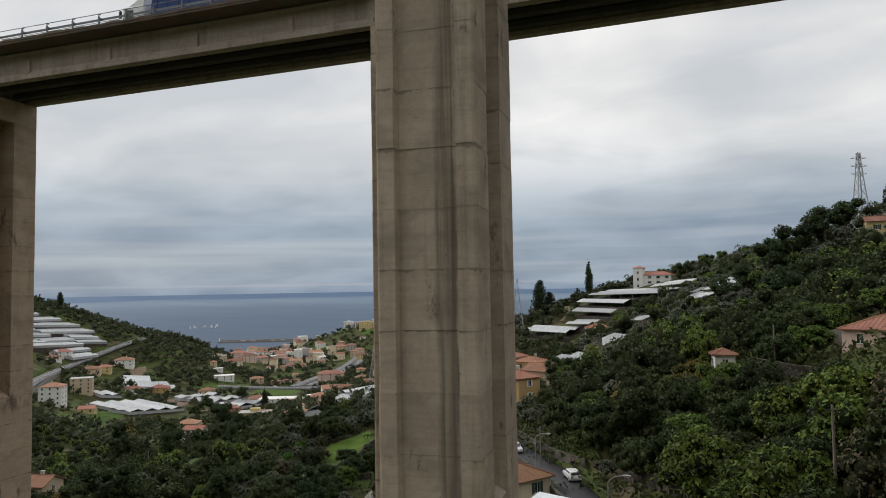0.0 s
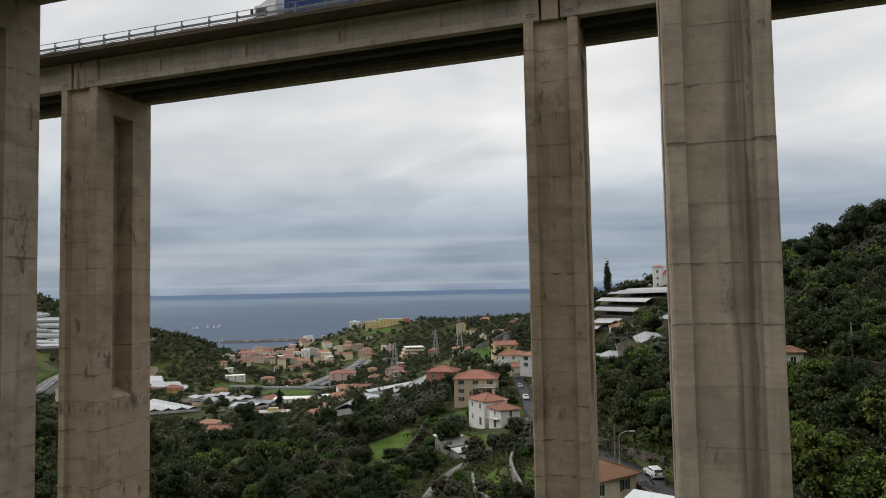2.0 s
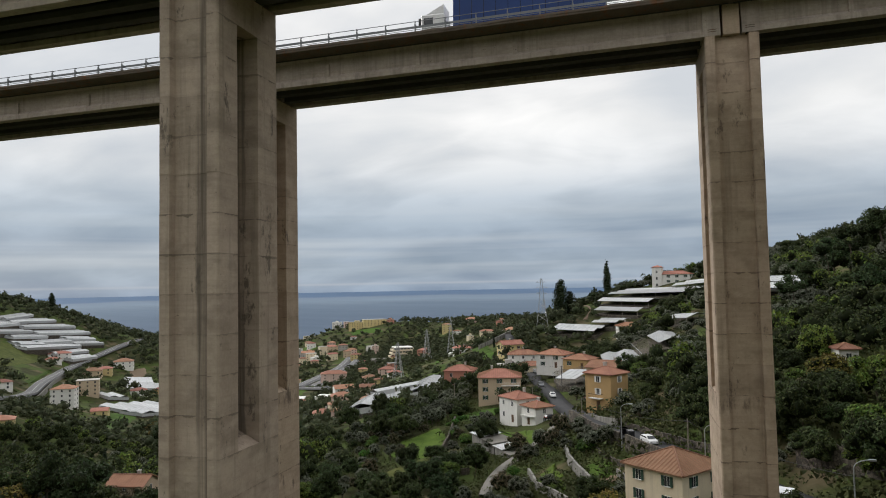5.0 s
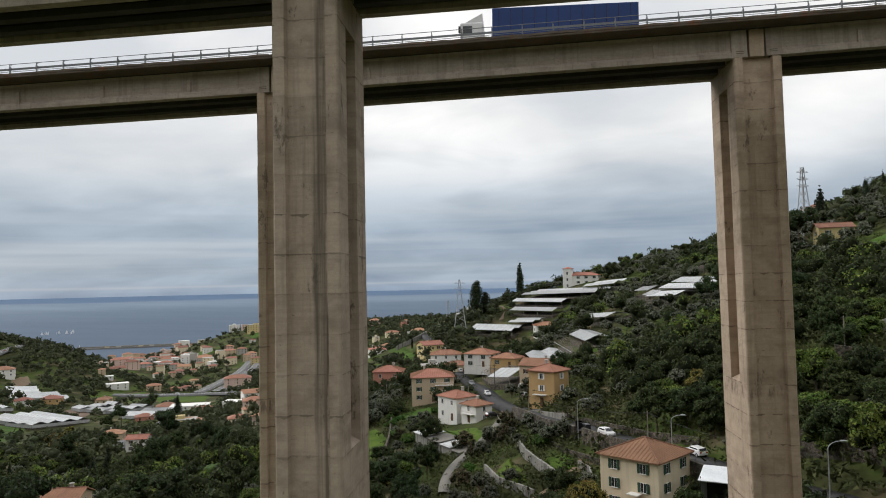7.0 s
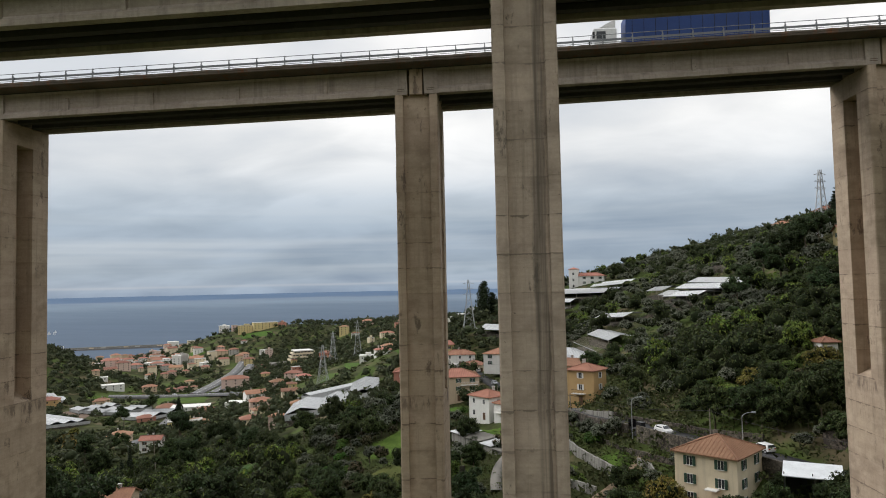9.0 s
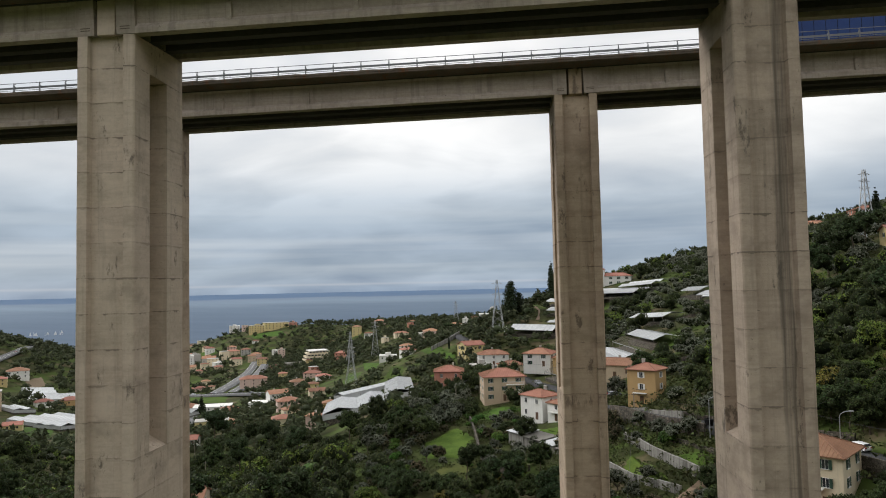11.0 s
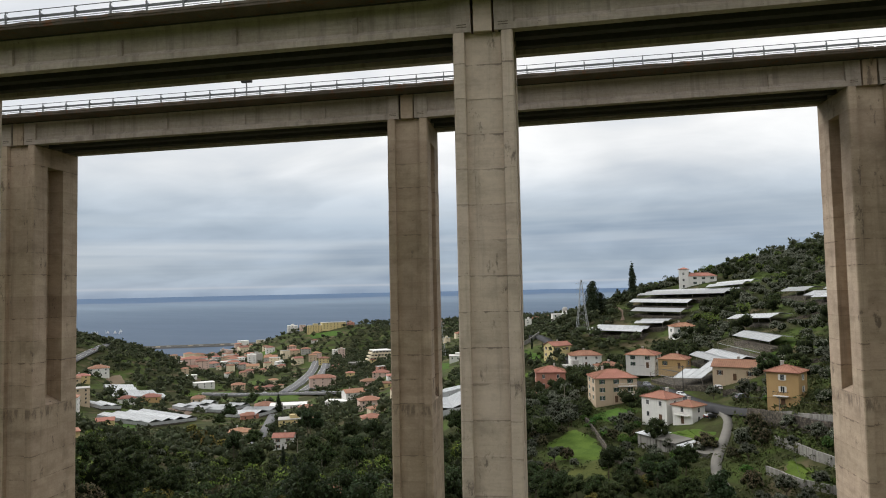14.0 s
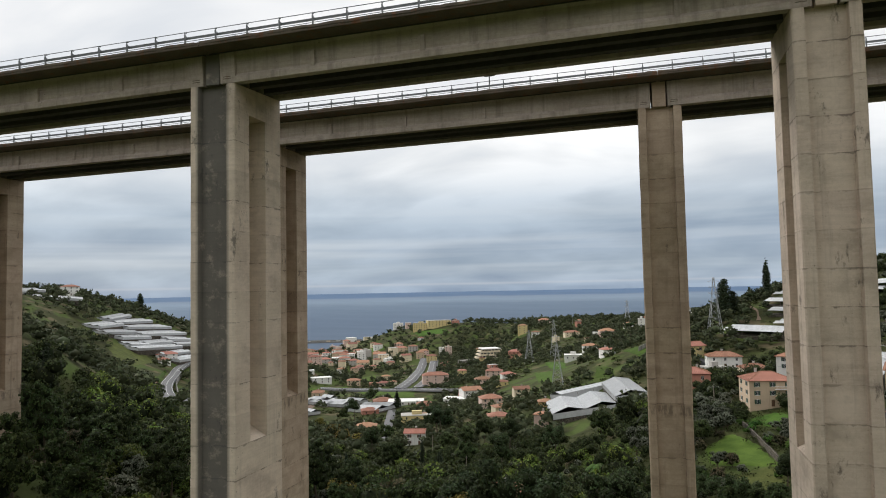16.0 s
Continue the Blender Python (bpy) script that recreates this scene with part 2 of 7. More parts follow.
    if bump:
        bp = n.new("ShaderNodeBump")
        bp.inputs["Strength"].default_value, bp.inputs["Distance"].default_value = bump, 0.05
        l.new(tex(bump_scale, 4), bp.inputs["Height"])
        l.new(bp.outputs[0], b.inputs["Normal"])
    if translucent:
        tr = n.new("ShaderNodeBsdfTranslucent")
        l.new(col, tr.inputs[0])
        mx = n.new("ShaderNodeMixShader")
        mx.inputs[0].default_value = translucent
        l.new(b.outputs[0], mx.inputs[1])
        l.new(tr.outputs[0], mx.inputs[2])
        l.new(mx.outputs[0], n["Material Output"].inputs[0])
    return m


M = {}
M["concrete_near"] = material("weathered_concrete", (0.545, 0.447, 0.358), 0.9, dark=(0.398, 0.326, 0.256), light=(0.648, 0.543, 0.445), scale=1.0,
                              bump=0.3, bump_scale=14, streak=0.3, by_object=0.06, dirt=(0.122, 0.099, 0.082), bands=0.26, pours=0.95)
M["concrete_stained"] = material("rain_stained_concrete", (0.445, 0.356, 0.279), 0.9, dark=(0.305, 0.242, 0.191), light=(0.535, 0.440, 0.355), scale=1.0,
                                 bump=0.35, bump_scale=14, streak=0.4, by_object=0.06, dirt=(0.116, 0.097, 0.079), bands=0.28, streak_from=0.55, pours=1.0, strip=0.85)
M["concrete_pale"] = material("pale_weathered_concrete", (0.645, 0.542, 0.438), 0.9, dark=(0.495, 0.410, 0.323), light=(0.725, 0.625, 0.512), scale=1.0,
                              bump=0.3, bump_scale=14, streak=0.2, by_object=0.06, dirt=(0.132, 0.114, 0.102), bands=0.22, pours=0.85)
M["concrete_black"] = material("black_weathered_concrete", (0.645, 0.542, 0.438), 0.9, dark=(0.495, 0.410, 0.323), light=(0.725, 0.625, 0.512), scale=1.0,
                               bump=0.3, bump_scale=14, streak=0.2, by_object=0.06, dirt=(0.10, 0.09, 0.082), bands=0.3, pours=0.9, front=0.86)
M["concrete_far"] = material("warm_weathered_concrete", (0.440, 0.340, 0.250), 0.9, dark=(0.310, 0.235, 0.170), light=(0.540, 0.430, 0.325), scale=1.0,
                             bump=0.3, bump_scale=14, streak=0.35, by_object=0.06, dirt=(0.122, 0.091, 0.071), bands=0.26, pours=0.95)
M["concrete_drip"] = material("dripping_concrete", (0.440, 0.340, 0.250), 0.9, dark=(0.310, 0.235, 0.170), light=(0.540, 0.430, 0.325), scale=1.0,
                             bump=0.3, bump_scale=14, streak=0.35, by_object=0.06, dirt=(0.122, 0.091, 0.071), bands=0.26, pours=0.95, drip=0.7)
M["girder"] = material("girder_concrete", (0.425, 0.362, 0.306), 0.9, dark=(0.240, 0.200, 0.167), light=(0.530, 0.458, 0.395), scale=0.7, bump=0.2,
                       streak=0.35, by_object=0.08, bands=0.3, streak_from=0.5, dirt=(0.085, 0.074, 0.067))
# inner beams and cross-beams: under-deck shade put into a darker concrete colour
M["girder_inner"] = material("shaded_inner_concrete", (0.06, 0.055, 0.05), 0.95, dark=(0.03, 0.028, 0.026), light=(0.09, 0.085, 0.078), scale=0.7, bump=0.2)
M["slab"] = material("stained_slab_edge", (0.125, 0.105, 0.086), 0.9, dark=(0.055, 0.047, 0.040), light=(0.20, 0.155, 0.115), scale=1.3, bump=0.4,
                     streak=0.8, dirt=(0.20, 0.075, 0.03))
M["joint"] = material("dark_joint_seal", (0.03, 0.028, 0.026), 0.9)
M["steel"] = material("galvanised_steel", (0.22, 0.23, 0.24), 0.55, 0.6, bump=0.05)
M["rust"] = material("rusted_steel", (0.16, 0.08, 0.045), 0.85, 0.2, bump=0.2)
M["asphalt"] = material("asphalt", (0.06, 0.06, 0.063), 0.97, dark=(0.045, 0.045, 0.048), light=(0.08, 0.08, 0.08), bump=0.2, bump_scale=30, spec=0.15)
M["asphalt_worn"] = material("worn_grey_asphalt", (0.15, 0.15, 0.152), 0.95, dark=(0.115, 0.115, 0.118), light=(0.185, 0.185, 0.185), bump=0.1, bump_scale=20, spec=0.2)
M["paint_white"] = material("road_paint", (0.7, 0.7, 0.68), 0.7)
M["earth"] = material("scrub_ground", (0.036, 0.041, 0.015), 0.97, dark=(0.011, 0.014, 0.005), light=(0.078, 0.082, 0.031), scale=0.25, bump=1.0, bump_scale=1.4,
                      detail_scale=1.1, spec=0.1)
M["grass"] = material("bright_grass", (0.052, 0.096, 0.014), 0.95, dark=(0.020, 0.042, 0.008), light=(0.092, 0.140, 0.026), scale=0.6, bump=1.0, bump_scale=3, spec=0.1,
                      by_object=0.25)
M["rough_grass"] = material("rough_grass", (0.066, 0.082, 0.020), 0.95, dark=(0.026, 0.038, 0.010), light=(0.125, 0.130, 0.040), scale=0.5, bump=1.0, bump_scale=2.5, spec=0.1, detail_scale=1.6, by_object=0.15)
M["stone_wall"] = material("dry_stone", (0.150, 0.127, 0.098), 0.95, dark=(0.062, 0.053, 0.042), light=(0.230, 0.195, 0.150), scale=3, bump=0.9, bump_scale=2.5, by_object=0.2, stones=2.2)
M["render_wall"] = material("old_wall_render", (0.27, 0.26, 0.235), 0.95, scale=1.0, bump=0.3, streak=0.9, streak_from=0.46, bands=0.4, dirt=(0.09, 0.085, 0.075))
M["bark"] = material("bark", (0.09, 0.07, 0.05), 0.95, bump=0.6)
LEAF = {"broad": (0.036, 0.053, 0.015), "olive": (0.112, 0.120, 0.088), "bright": (0.080, 0.116, 0.020), "yellow": (0.150, 0.125, 0.026),
        "pine": (0.036, 0.058, 0.020), "cypress": (0.02, 0.03, 0.014), "brown": (0.085, 0.070, 0.038), "citrus": (0.048, 0.102, 0.016)}
for k, c in LEAF.items():
    M["leaf_" + k] = material("leaves_" + k, c, 0.75, dark=tuple(v * 0.55 for v in c), light=tuple(v * 1.6 for v in c), scale=2.0, bump=0,
                              by_object=0.3, by_island=0.5, spec=0.2, translucent=0.06)
# the shade inside crowns, painted as the dark colour of their cores
M["core_shade"] = material("shaded_crown_core", (0.014, 0.019, 0.008), 0.95, dark=(0.006, 0.008, 0.004), light=(0.028, 0.036, 0.013), bump=1.0, bump_scale=5, spec=0.1, by_island=0.3, scale=3.0, detail_scale=7)
M["woods"] = material("far_woods", (0.052, 0.064, 0.029), 0.85, dark=(0.020, 0.028, 0.012), light=(0.092, 0.104, 0.054), scale=0.08, bump=0,
                      detail_scale=0.4, by_island=0.45, spec=0.2, translucent=0.15)
M["shrub"] = material("shrub_leaves", (0.050, 0.062, 0.020), 0.85, dark=(0.020, 0.026, 0.009), light=(0.100, 0.114, 0.038), scale=0.12, bump=0,
                      detail_scale=0.6, by_island=0.5, spec=0.2, translucent=0.06)
M["tile"] = material("terracotta_roof", (0.310, 0.142, 0.090), 0.9, dark=(0.175, 0.082, 0.056), light=(0.40, 0.205, 0.138), scale=1.2, bump=0.4, bump_scale=6, by_object=0.28)
WALLS = {"white": (0.77, 0.755, 0.72), "cream": (0.72, 0.62, 0.45), "ochre": (0.52, 0.35, 0.16), "pink": (0.66, 0.49, 0.42), "salmon": (0.52, 0.24, 0.17),
         "beige": (0.56, 0.44, 0.31), "grey": (0.42, 0.40, 0.37), "yellow": (0.62, 0.50, 0.25)}
for k, c in WALLS.items():
    M["wall_" + k] = material("plaster_" + k, c, 0.9, dark=tuple(v * 0.82 for v in c), light=tuple(min(0.85, v * 1.1) for v in c), bump=0.1, streak=0.25, by_object=0.06)
M["glass_dark"] = material("window_glass", (0.035, 0.04, 0.045), 0.15, spec=0.6, bump=0)
M["shutter"] = material("green_shutter", (0.03, 0.07, 0.045), 0.7, bump=0)
M["shutter_brown"] = material("brown_shutter", (0.12, 0.065, 0.035), 0.7, bump=0)
M["poly"] = material("greenhouse_sheet", (0.54, 0.555, 0.56), 0.55, dark=(0.36, 0.375, 0.38), light=(0.68, 0.695, 0.70), scale=1.2, bump=0.15, streak=0.3, by_object=0.15, spec=0.2)
M["glasshouse"] = material("dusty_glass", (0.40, 0.41, 0.415), 0.6, dark=(0.27, 0.28, 0.285), light=(0.54, 0.55, 0.555), scale=1.5, bump=0.1, by_object=0.25, spec=0.2)
M["tin"] = material("tin_sheet", (0.70, 0.73, 0.75), 0.5, 0.0, bump=0.1, streak=0.2)
M["metal_dark"] = material("dark_metal", (0.05, 0.05, 0.05), 0.6, 0.5, bump=0)
M["lamp_grey"] = material("lamp_post_zinc", (0.38, 0.39, 0.40), 0.5, 0.5, bump=0)
M["wood_pole"] = material("weathered_wood", (0.24, 0.21, 0.17), 0.9, bump=0.3)
M["car_white"] = material("white_car_paint", (0.75, 0.75, 0.75), 0.25, bump=0, spec=0.6)
M["car_black"] = material("black_car_paint", (0.02, 0.02, 0.022), 0.25, bump=0, spec=0.6)
M["car_red"] = material("red_car_paint", (0.35, 0.03, 0.025), 0.25, bump=0, spec=0.6)
M["car_grey"] = material("grey_car_paint", (0.25, 0.26, 0.28), 0.25, bump=0, spec=0.6)
M["rubber"] = material("tyre_rubber", (0.02, 0.02, 0.02), 0.9, bump=0)
M["tarp_blue"] = material("blue_tarpaulin", (0.012, 0.045, 0.19), 0.55, dark=(0.010, 0.035, 0.15), light=(0.016, 0.06, 0.23), bump=0.1, bump_scale=2)
M["light_off"] = material("lamp_glass", (0.5, 0.5, 0.5), 0.2, bump=0)
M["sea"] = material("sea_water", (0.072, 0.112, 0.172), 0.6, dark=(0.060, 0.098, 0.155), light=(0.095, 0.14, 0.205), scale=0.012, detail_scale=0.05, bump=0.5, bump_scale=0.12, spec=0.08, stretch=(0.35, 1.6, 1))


def grass_patches(m):
    """Open grassy terraces among the scrub."""
    n, l = m.node_tree.nodes, m.node_tree.links
    b = n["Principled BSDF"]
    old = b.inputs["Base Color"].links[0].from_socket
    geo = n.new("ShaderNodeNewGeometry")

    def spread(scale, low, high, offset):
        mp = n.new("ShaderNodeMapping")
        mp.inputs["Location"].default_value = offset
        mp.inputs["Scale"].default_value = (scale, scale, scale * 2.5)
        l.new(geo.outputs["Position"], mp.inputs[0])
        t = n.new("ShaderNodeTexNoise")
        t.inputs["Scale"].default_value, t.inputs["Detail"].default_value = 1.0, 6
        l.new(mp.outputs[0], t.inputs["Vector"])
        r = n.new("ShaderNodeMapRange")
        r.inputs["From Min"].default_value, r.inputs["From Max"].default_value = low, high
        l.new(t.outputs[0], r.inputs["Value"])
        return r.outputs[0]

    for mask, colour in ((spread(0.045, 0.47, 0.58, (0, 0, 0)), (0.062, 0.088, 0.022)), (spread(0.06, 0.56, 0.66, (40, 9, 3)), (0.115, 0.095, 0.055))):
        mix = n.new("ShaderNodeMix")
        mix.data_type = "RGBA"
        l.new(mask, mix.inputs["Factor"])
        l.new(old, mix.inputs["A"])
        mix.inputs["B"].default_value = (*colour, 1)
        old = mix.outputs["Result"]
    l.new(old, b.inputs["Base Color"])


grass_patches(M["earth"])


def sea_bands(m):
    """Colour bands by distance: a dark blue one under the horizon and a pale one before it."""
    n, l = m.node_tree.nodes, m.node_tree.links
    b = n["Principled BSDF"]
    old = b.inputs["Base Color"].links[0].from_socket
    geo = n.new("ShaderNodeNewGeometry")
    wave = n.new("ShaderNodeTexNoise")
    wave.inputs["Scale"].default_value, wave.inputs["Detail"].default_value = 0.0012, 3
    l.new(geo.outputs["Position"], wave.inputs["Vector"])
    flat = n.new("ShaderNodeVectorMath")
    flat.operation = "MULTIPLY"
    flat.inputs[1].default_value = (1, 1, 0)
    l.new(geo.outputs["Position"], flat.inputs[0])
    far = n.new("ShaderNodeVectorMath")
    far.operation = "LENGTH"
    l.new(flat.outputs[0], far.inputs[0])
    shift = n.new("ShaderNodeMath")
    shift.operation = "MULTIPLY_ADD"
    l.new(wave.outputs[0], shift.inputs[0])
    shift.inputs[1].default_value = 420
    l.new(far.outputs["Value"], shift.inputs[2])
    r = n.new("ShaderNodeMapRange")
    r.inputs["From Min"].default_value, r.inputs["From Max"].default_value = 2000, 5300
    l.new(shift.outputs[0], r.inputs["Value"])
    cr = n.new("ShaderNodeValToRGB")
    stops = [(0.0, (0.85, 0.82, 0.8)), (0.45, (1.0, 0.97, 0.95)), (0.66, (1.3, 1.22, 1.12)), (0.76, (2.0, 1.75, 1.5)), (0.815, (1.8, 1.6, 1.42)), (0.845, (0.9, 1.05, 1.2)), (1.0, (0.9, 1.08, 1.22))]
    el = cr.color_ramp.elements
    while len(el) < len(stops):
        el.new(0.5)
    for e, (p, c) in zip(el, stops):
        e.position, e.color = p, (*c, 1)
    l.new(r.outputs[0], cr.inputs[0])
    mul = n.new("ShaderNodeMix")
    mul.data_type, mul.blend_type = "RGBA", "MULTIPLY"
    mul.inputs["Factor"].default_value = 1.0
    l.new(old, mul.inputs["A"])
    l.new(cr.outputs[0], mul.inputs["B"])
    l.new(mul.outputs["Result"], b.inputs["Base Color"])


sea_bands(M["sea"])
M["plaza"] = material("pale_paving", (0.17, 0.16, 0.14), 0.9, bump=0.1)
M["soil"] = material("ploughed_soil", (0.17, 0.12, 0.08), 0.95, bump=0.8, bump_scale=1.2, by_object=0.2)
M["rock"] = material("breakwater_rock", (0.20, 0.19, 0.175), 0.95, scale=0.6, bump=1.0, bump_scale=0.5)


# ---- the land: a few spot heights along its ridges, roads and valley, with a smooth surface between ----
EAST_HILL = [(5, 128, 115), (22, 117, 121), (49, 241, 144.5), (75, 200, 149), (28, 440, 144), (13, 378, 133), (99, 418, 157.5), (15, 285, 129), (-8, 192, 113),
             (-57, 423, 122), (-28, 411, 128), (60, 110, 140), (160, 260, 190), (-10, 320, 118), (110, 600, 165), (30, 60, 122)]
EAST_SLOPE = [(-17, 101, 102.5), (-7, 68, 103.5), (-33, 124, 100), (-40, 160, 100.5), (-59, 345, 102), (-88, 367, 104), (-101, 344, 94), (-101, 250, 91),
              (-79, 222, 92), (-64, 186, 91), (-68, 152, 88), (-54, 155, 92), (-89, 186, 87.5), (-84, 159, 85.5), (-60, 255, 96), (-26, 92, 97), (-52, 105, 89)]
VALLEY = [(-151, 246, 74), (-160, 160, 74), (-125, 120, 80), (-100, 60, 88), (-60, 40, 90), (-95, 0, 92), (-20, 20, 96), (-265, 319, 54), (-209, 255, 62),
          (-258, 365, 49), (-259, 432, 49), (-445, 874, 30), (-340, 600, 40), (-560, 920, 26), (-470, 690, 33), (-525, 735, 27), (-565, 810, 24), (-640, 960, 14), (-425, 570, 38), (-870, 1250, -12), (-1060, 1480, -30), (-1090, 1800, -60), (-700, 1500, -35)]
SPUR = [(-606, 1190, 57), (-545, 1160, 64), (-306, 1030, 78), (-314, 942, 68), (-147, 402, 88), (-368, 950, 42), (-60, 900, 95), (-200, 650, 72), (-300, 1500, -40), (100, 1300, 60),
        (-450, 1350, 20), (-130, 520, 88), (-455, 1112, 73)]
WEST_HILL = [(-189, 42, 109), (-155, 76, 92), (-245, 92, 99), (-530, 480, 71), (-684, 616, 113), (-341, 300, 60), (-240, 172, 74), (-395, 424, 46), (-540, 655, 66), (-733, 892, 55),
             (-900, 1150, 0), (-757, 1005, 10), (-900, 700, 120), (-640, 420, 134), (-692, 526, 132), (-715, 490, 136), (-420, 230, 118), (-300, 120, 130), (-1300, 1000, 60), (-1250, 1350, -40), (-1900, 900, -30), (-420, 370, 58)]
# land out of view behind, its hills raised to block low sky light
BEHIND = [(-50, -120, 104), (100, -120, 140), (-250, -120, 135), (-50, -420, 290), (300, -380, 330), (-420, -380, 310), (-1000, -100, 240), (700, 0, 300), (700, 900, 220), (-1000, 400, 170),
          (600, 1900, -60), (-2000, 100, 120)]


def smooth_surface(spots):
    p = np.array(spots, float)
    d = np.hypot(p[:, None, 0] - p[None, :, 0], p[:, None, 1] - p[None, :, 1])
    k = len(p)
    a = np.zeros((k + 3, k + 3))
    a[:k, :k] = np.sqrt(d * d + 14.0 ** 2) + np.eye(k) * -0.5
    a[:k, k], a[:k, k + 1:] = 1, p[:, :2] / 1000
    a[k:, :k] = a[:k, k:].T
    return p, np.linalg.solve(a, np.concatenate([p[:, 2], np.zeros(3)]))


LAND_P, LAND_W = smooth_surface(EAST_HILL + EAST_SLOPE + VALLEY + SPUR + WEST_HILL + BEHIND)


def ground(x, y):
    """The land's height, for numbers or arrays."""
    x, y = np.asarray(x, float), np.asarray(y, float)
    r = np.hypot(x[..., None] - LAND_P[:, 0], y[..., None] - LAND_P[:, 1])
    k = len(LAND_P)
    z = np.sqrt(r * r + 14.0 ** 2) @ LAND_W[:k] + LAND_W[k] + x / 1000 * LAND_W[k + 1] + y / 1000 * LAND_W[k + 2]
    z = z + 0.35 * np.sin(x / 7.3 + 0.7 * np.sin(y / 9.1)) * np.sin(y / 6.1 + 0.5)
    return np.clip(z, -60, 380)


# ---- end of the land's shape ----


# ---- helpers for building ----
def part(name, bm, mat, parent=None, label="", smooth=False):
    """Links a bmesh as one mesh object, under a thing or a part."""
    me = bpy.data.meshes.new(name)
    bm.to_mesh(me)
    bm.free()
    me.materials.append(mat)
    if smooth:
        me.polygons.foreach_set("use_smooth", [True] * len(me.polygons))
    ob = new(name, me)
    ob.parent = parent
    return tagged(ob, label)


def again(name, mesh, parent, m):
    """Another object on a mesh that is there already."""
    ob = new(name, mesh)
    ob.parent = parent
    ob.matrix_basis = m
    return ob


def sheet(name, verts, faces, mat, parent=None, label="", smooth=False):
    """A mesh from arrays of corners and faces."""
    me = bpy.data.meshes.new(name)
    verts, faces = np.asarray(verts, np.float32), np.asarray(faces, np.int32)
    me.vertices.add(len(verts))
    me.vertices.foreach_set("co", verts.ravel())
    me.loops.add(faces.size)
    me.loops.foreach_set("vertex_index", faces.ravel())
    me.polygons.add(len(faces))
    me.polygons.foreach_set("loop_start", np.arange(0, faces.size, faces.shape[1], dtype=np.int32))
    if smooth:
        me.polygons.foreach_set("use_smooth", np.ones(len(faces), bool))
    me.update(calc_edges=True)
    me.materials.append(mat)
    ob = new(name, me)
    ob.parent = parent
    return tagged(ob, label)


def box(bm, x0, x1, y0, y1, z0, z1, m=None):
    vs = [bm.verts.new((x, y, z)) for z in (z0, z1) for y in (y0, y1) for x in (x0, x1)]
    for f in ((0, 2, 3, 1), (4, 5, 7, 6), (0, 1, 5, 4), (2, 6, 7, 3), (0, 4, 6, 2), (1, 3, 7, 5)):
        bm.faces.new([vs[i] for i in f])
    if m is not None:
        bmesh.ops.transform(bm, matrix=m, verts=vs)
    return vs


def boxes(*rows, bevel=0.0):
    bm = bmesh.new()
    for r in rows:
        box(bm, *r)
    if bevel:
        bmesh.ops.bevel(bm, geom=bm.edges[:], offset=bevel, segments=1, affect="EDGES")
    return bm


def prism(outline, z0, z1, closed=True):
    """An upright prism over an outline of (x, y), counter-clockwise."""
    bm = bmesh.new()
    lo = [bm.verts.new((x, y, z0)) for x, y in outline]
    hi = [bm.verts.new((x, y, z1)) for x, y in outline]
    k = len(outline)
    for i in range(k):
        j = (i + 1) % k
        bm.faces.new((lo[i], lo[j], hi[j], hi[i]))
    if closed:
        bm.faces.new(hi)
        bm.faces.new(lo[::-1])
    return bm


def tube(bm, a, b, r0, r1=None, sides=6):
    """A tapered round bar from a to b."""
    a, b = Vector(a), Vector(b)
    r1 = r0 if r1 is None else r1
    q = (b - a).to_track_quat("Z", "Y")
    rings = []
    for p, r in ((a, r0), (b, r1)):
        rings.append([bm.verts.new(p + q @ Vector((r * math.cos(2 * math.pi * i / sides), r * math.sin(2 * math.pi * i / sides), 0))) for i in range(sides)])
    for i in range(sides):
        j = (i + 1) % sides
        bm.faces.new((rings[0][i], rings[0][j], rings[1][j], rings[1][i]))
    bm.faces.new(rings[0][::-1])
    bm.faces.new(rings[1])


def empty(name, m, label, category, group="", kind=""):
    ob = new(name)
    ob.empty_display_size = 0.5
    ob.matrix_basis = m
    return tagged(ob, label, category, group, kind)


def shared(key, make):
    """Mesh data made once and used by many alike parts."""
    if key not in SHARED:
        bm, mat = make()
        me = bpy.data.meshes.new(key)
        bm.to_mesh(me)
        bm.free()
        me.materials.append(mat)
        SHARED[key] = me
    return SHARED[key]


SHARED = {}


# ---- ground sheet and sea ----
def graded(stops):
    out = []
    for (a, _), (b, step) in zip(stops, stops[1:]):
        out += list(np.arange(a, b, step))
    return np.array(out + [stops[-1][0]])


def make_land():
    gx = graded([(-2600, 0), (-1400, 120), (-700, 18), (-280, 8), (90, 3), (300, 10), (2600, 150)])
    gy = graded([(-700, 0), (-140, 80), (20, 10), (430, 3), (700, 8), (1300, 14), (1950, 40)])
    xx, yy = np.meshgrid(gx, gy)
    zz = ground(xx, yy)
    nx, ny = len(gx), len(gy)
    i = np.arange(nx * ny).reshape(ny, nx)
    quads = np.stack([i[:-1, :-1], i[:-1, 1:], i[1:, 1:], i[1:, :-1]], -1).reshape(-1, 4)
    ob = sheet("ground", np.stack([xx, yy, zz], -1).reshape(-1, 3), quads, M["earth"], smooth=True)
    tagged(ob, "scrubby green hillsides falling into a valley towards the sea", "hillside", kind="structure")


def sea_height(r):
    """The water's height by its distance."""
    t = np.clip((r - 2400) / (4880 - 2400), 0, 1)
    return -29 + (130 - 4880 * math.tan(radians(0.26)) + 29) * t ** 1.5


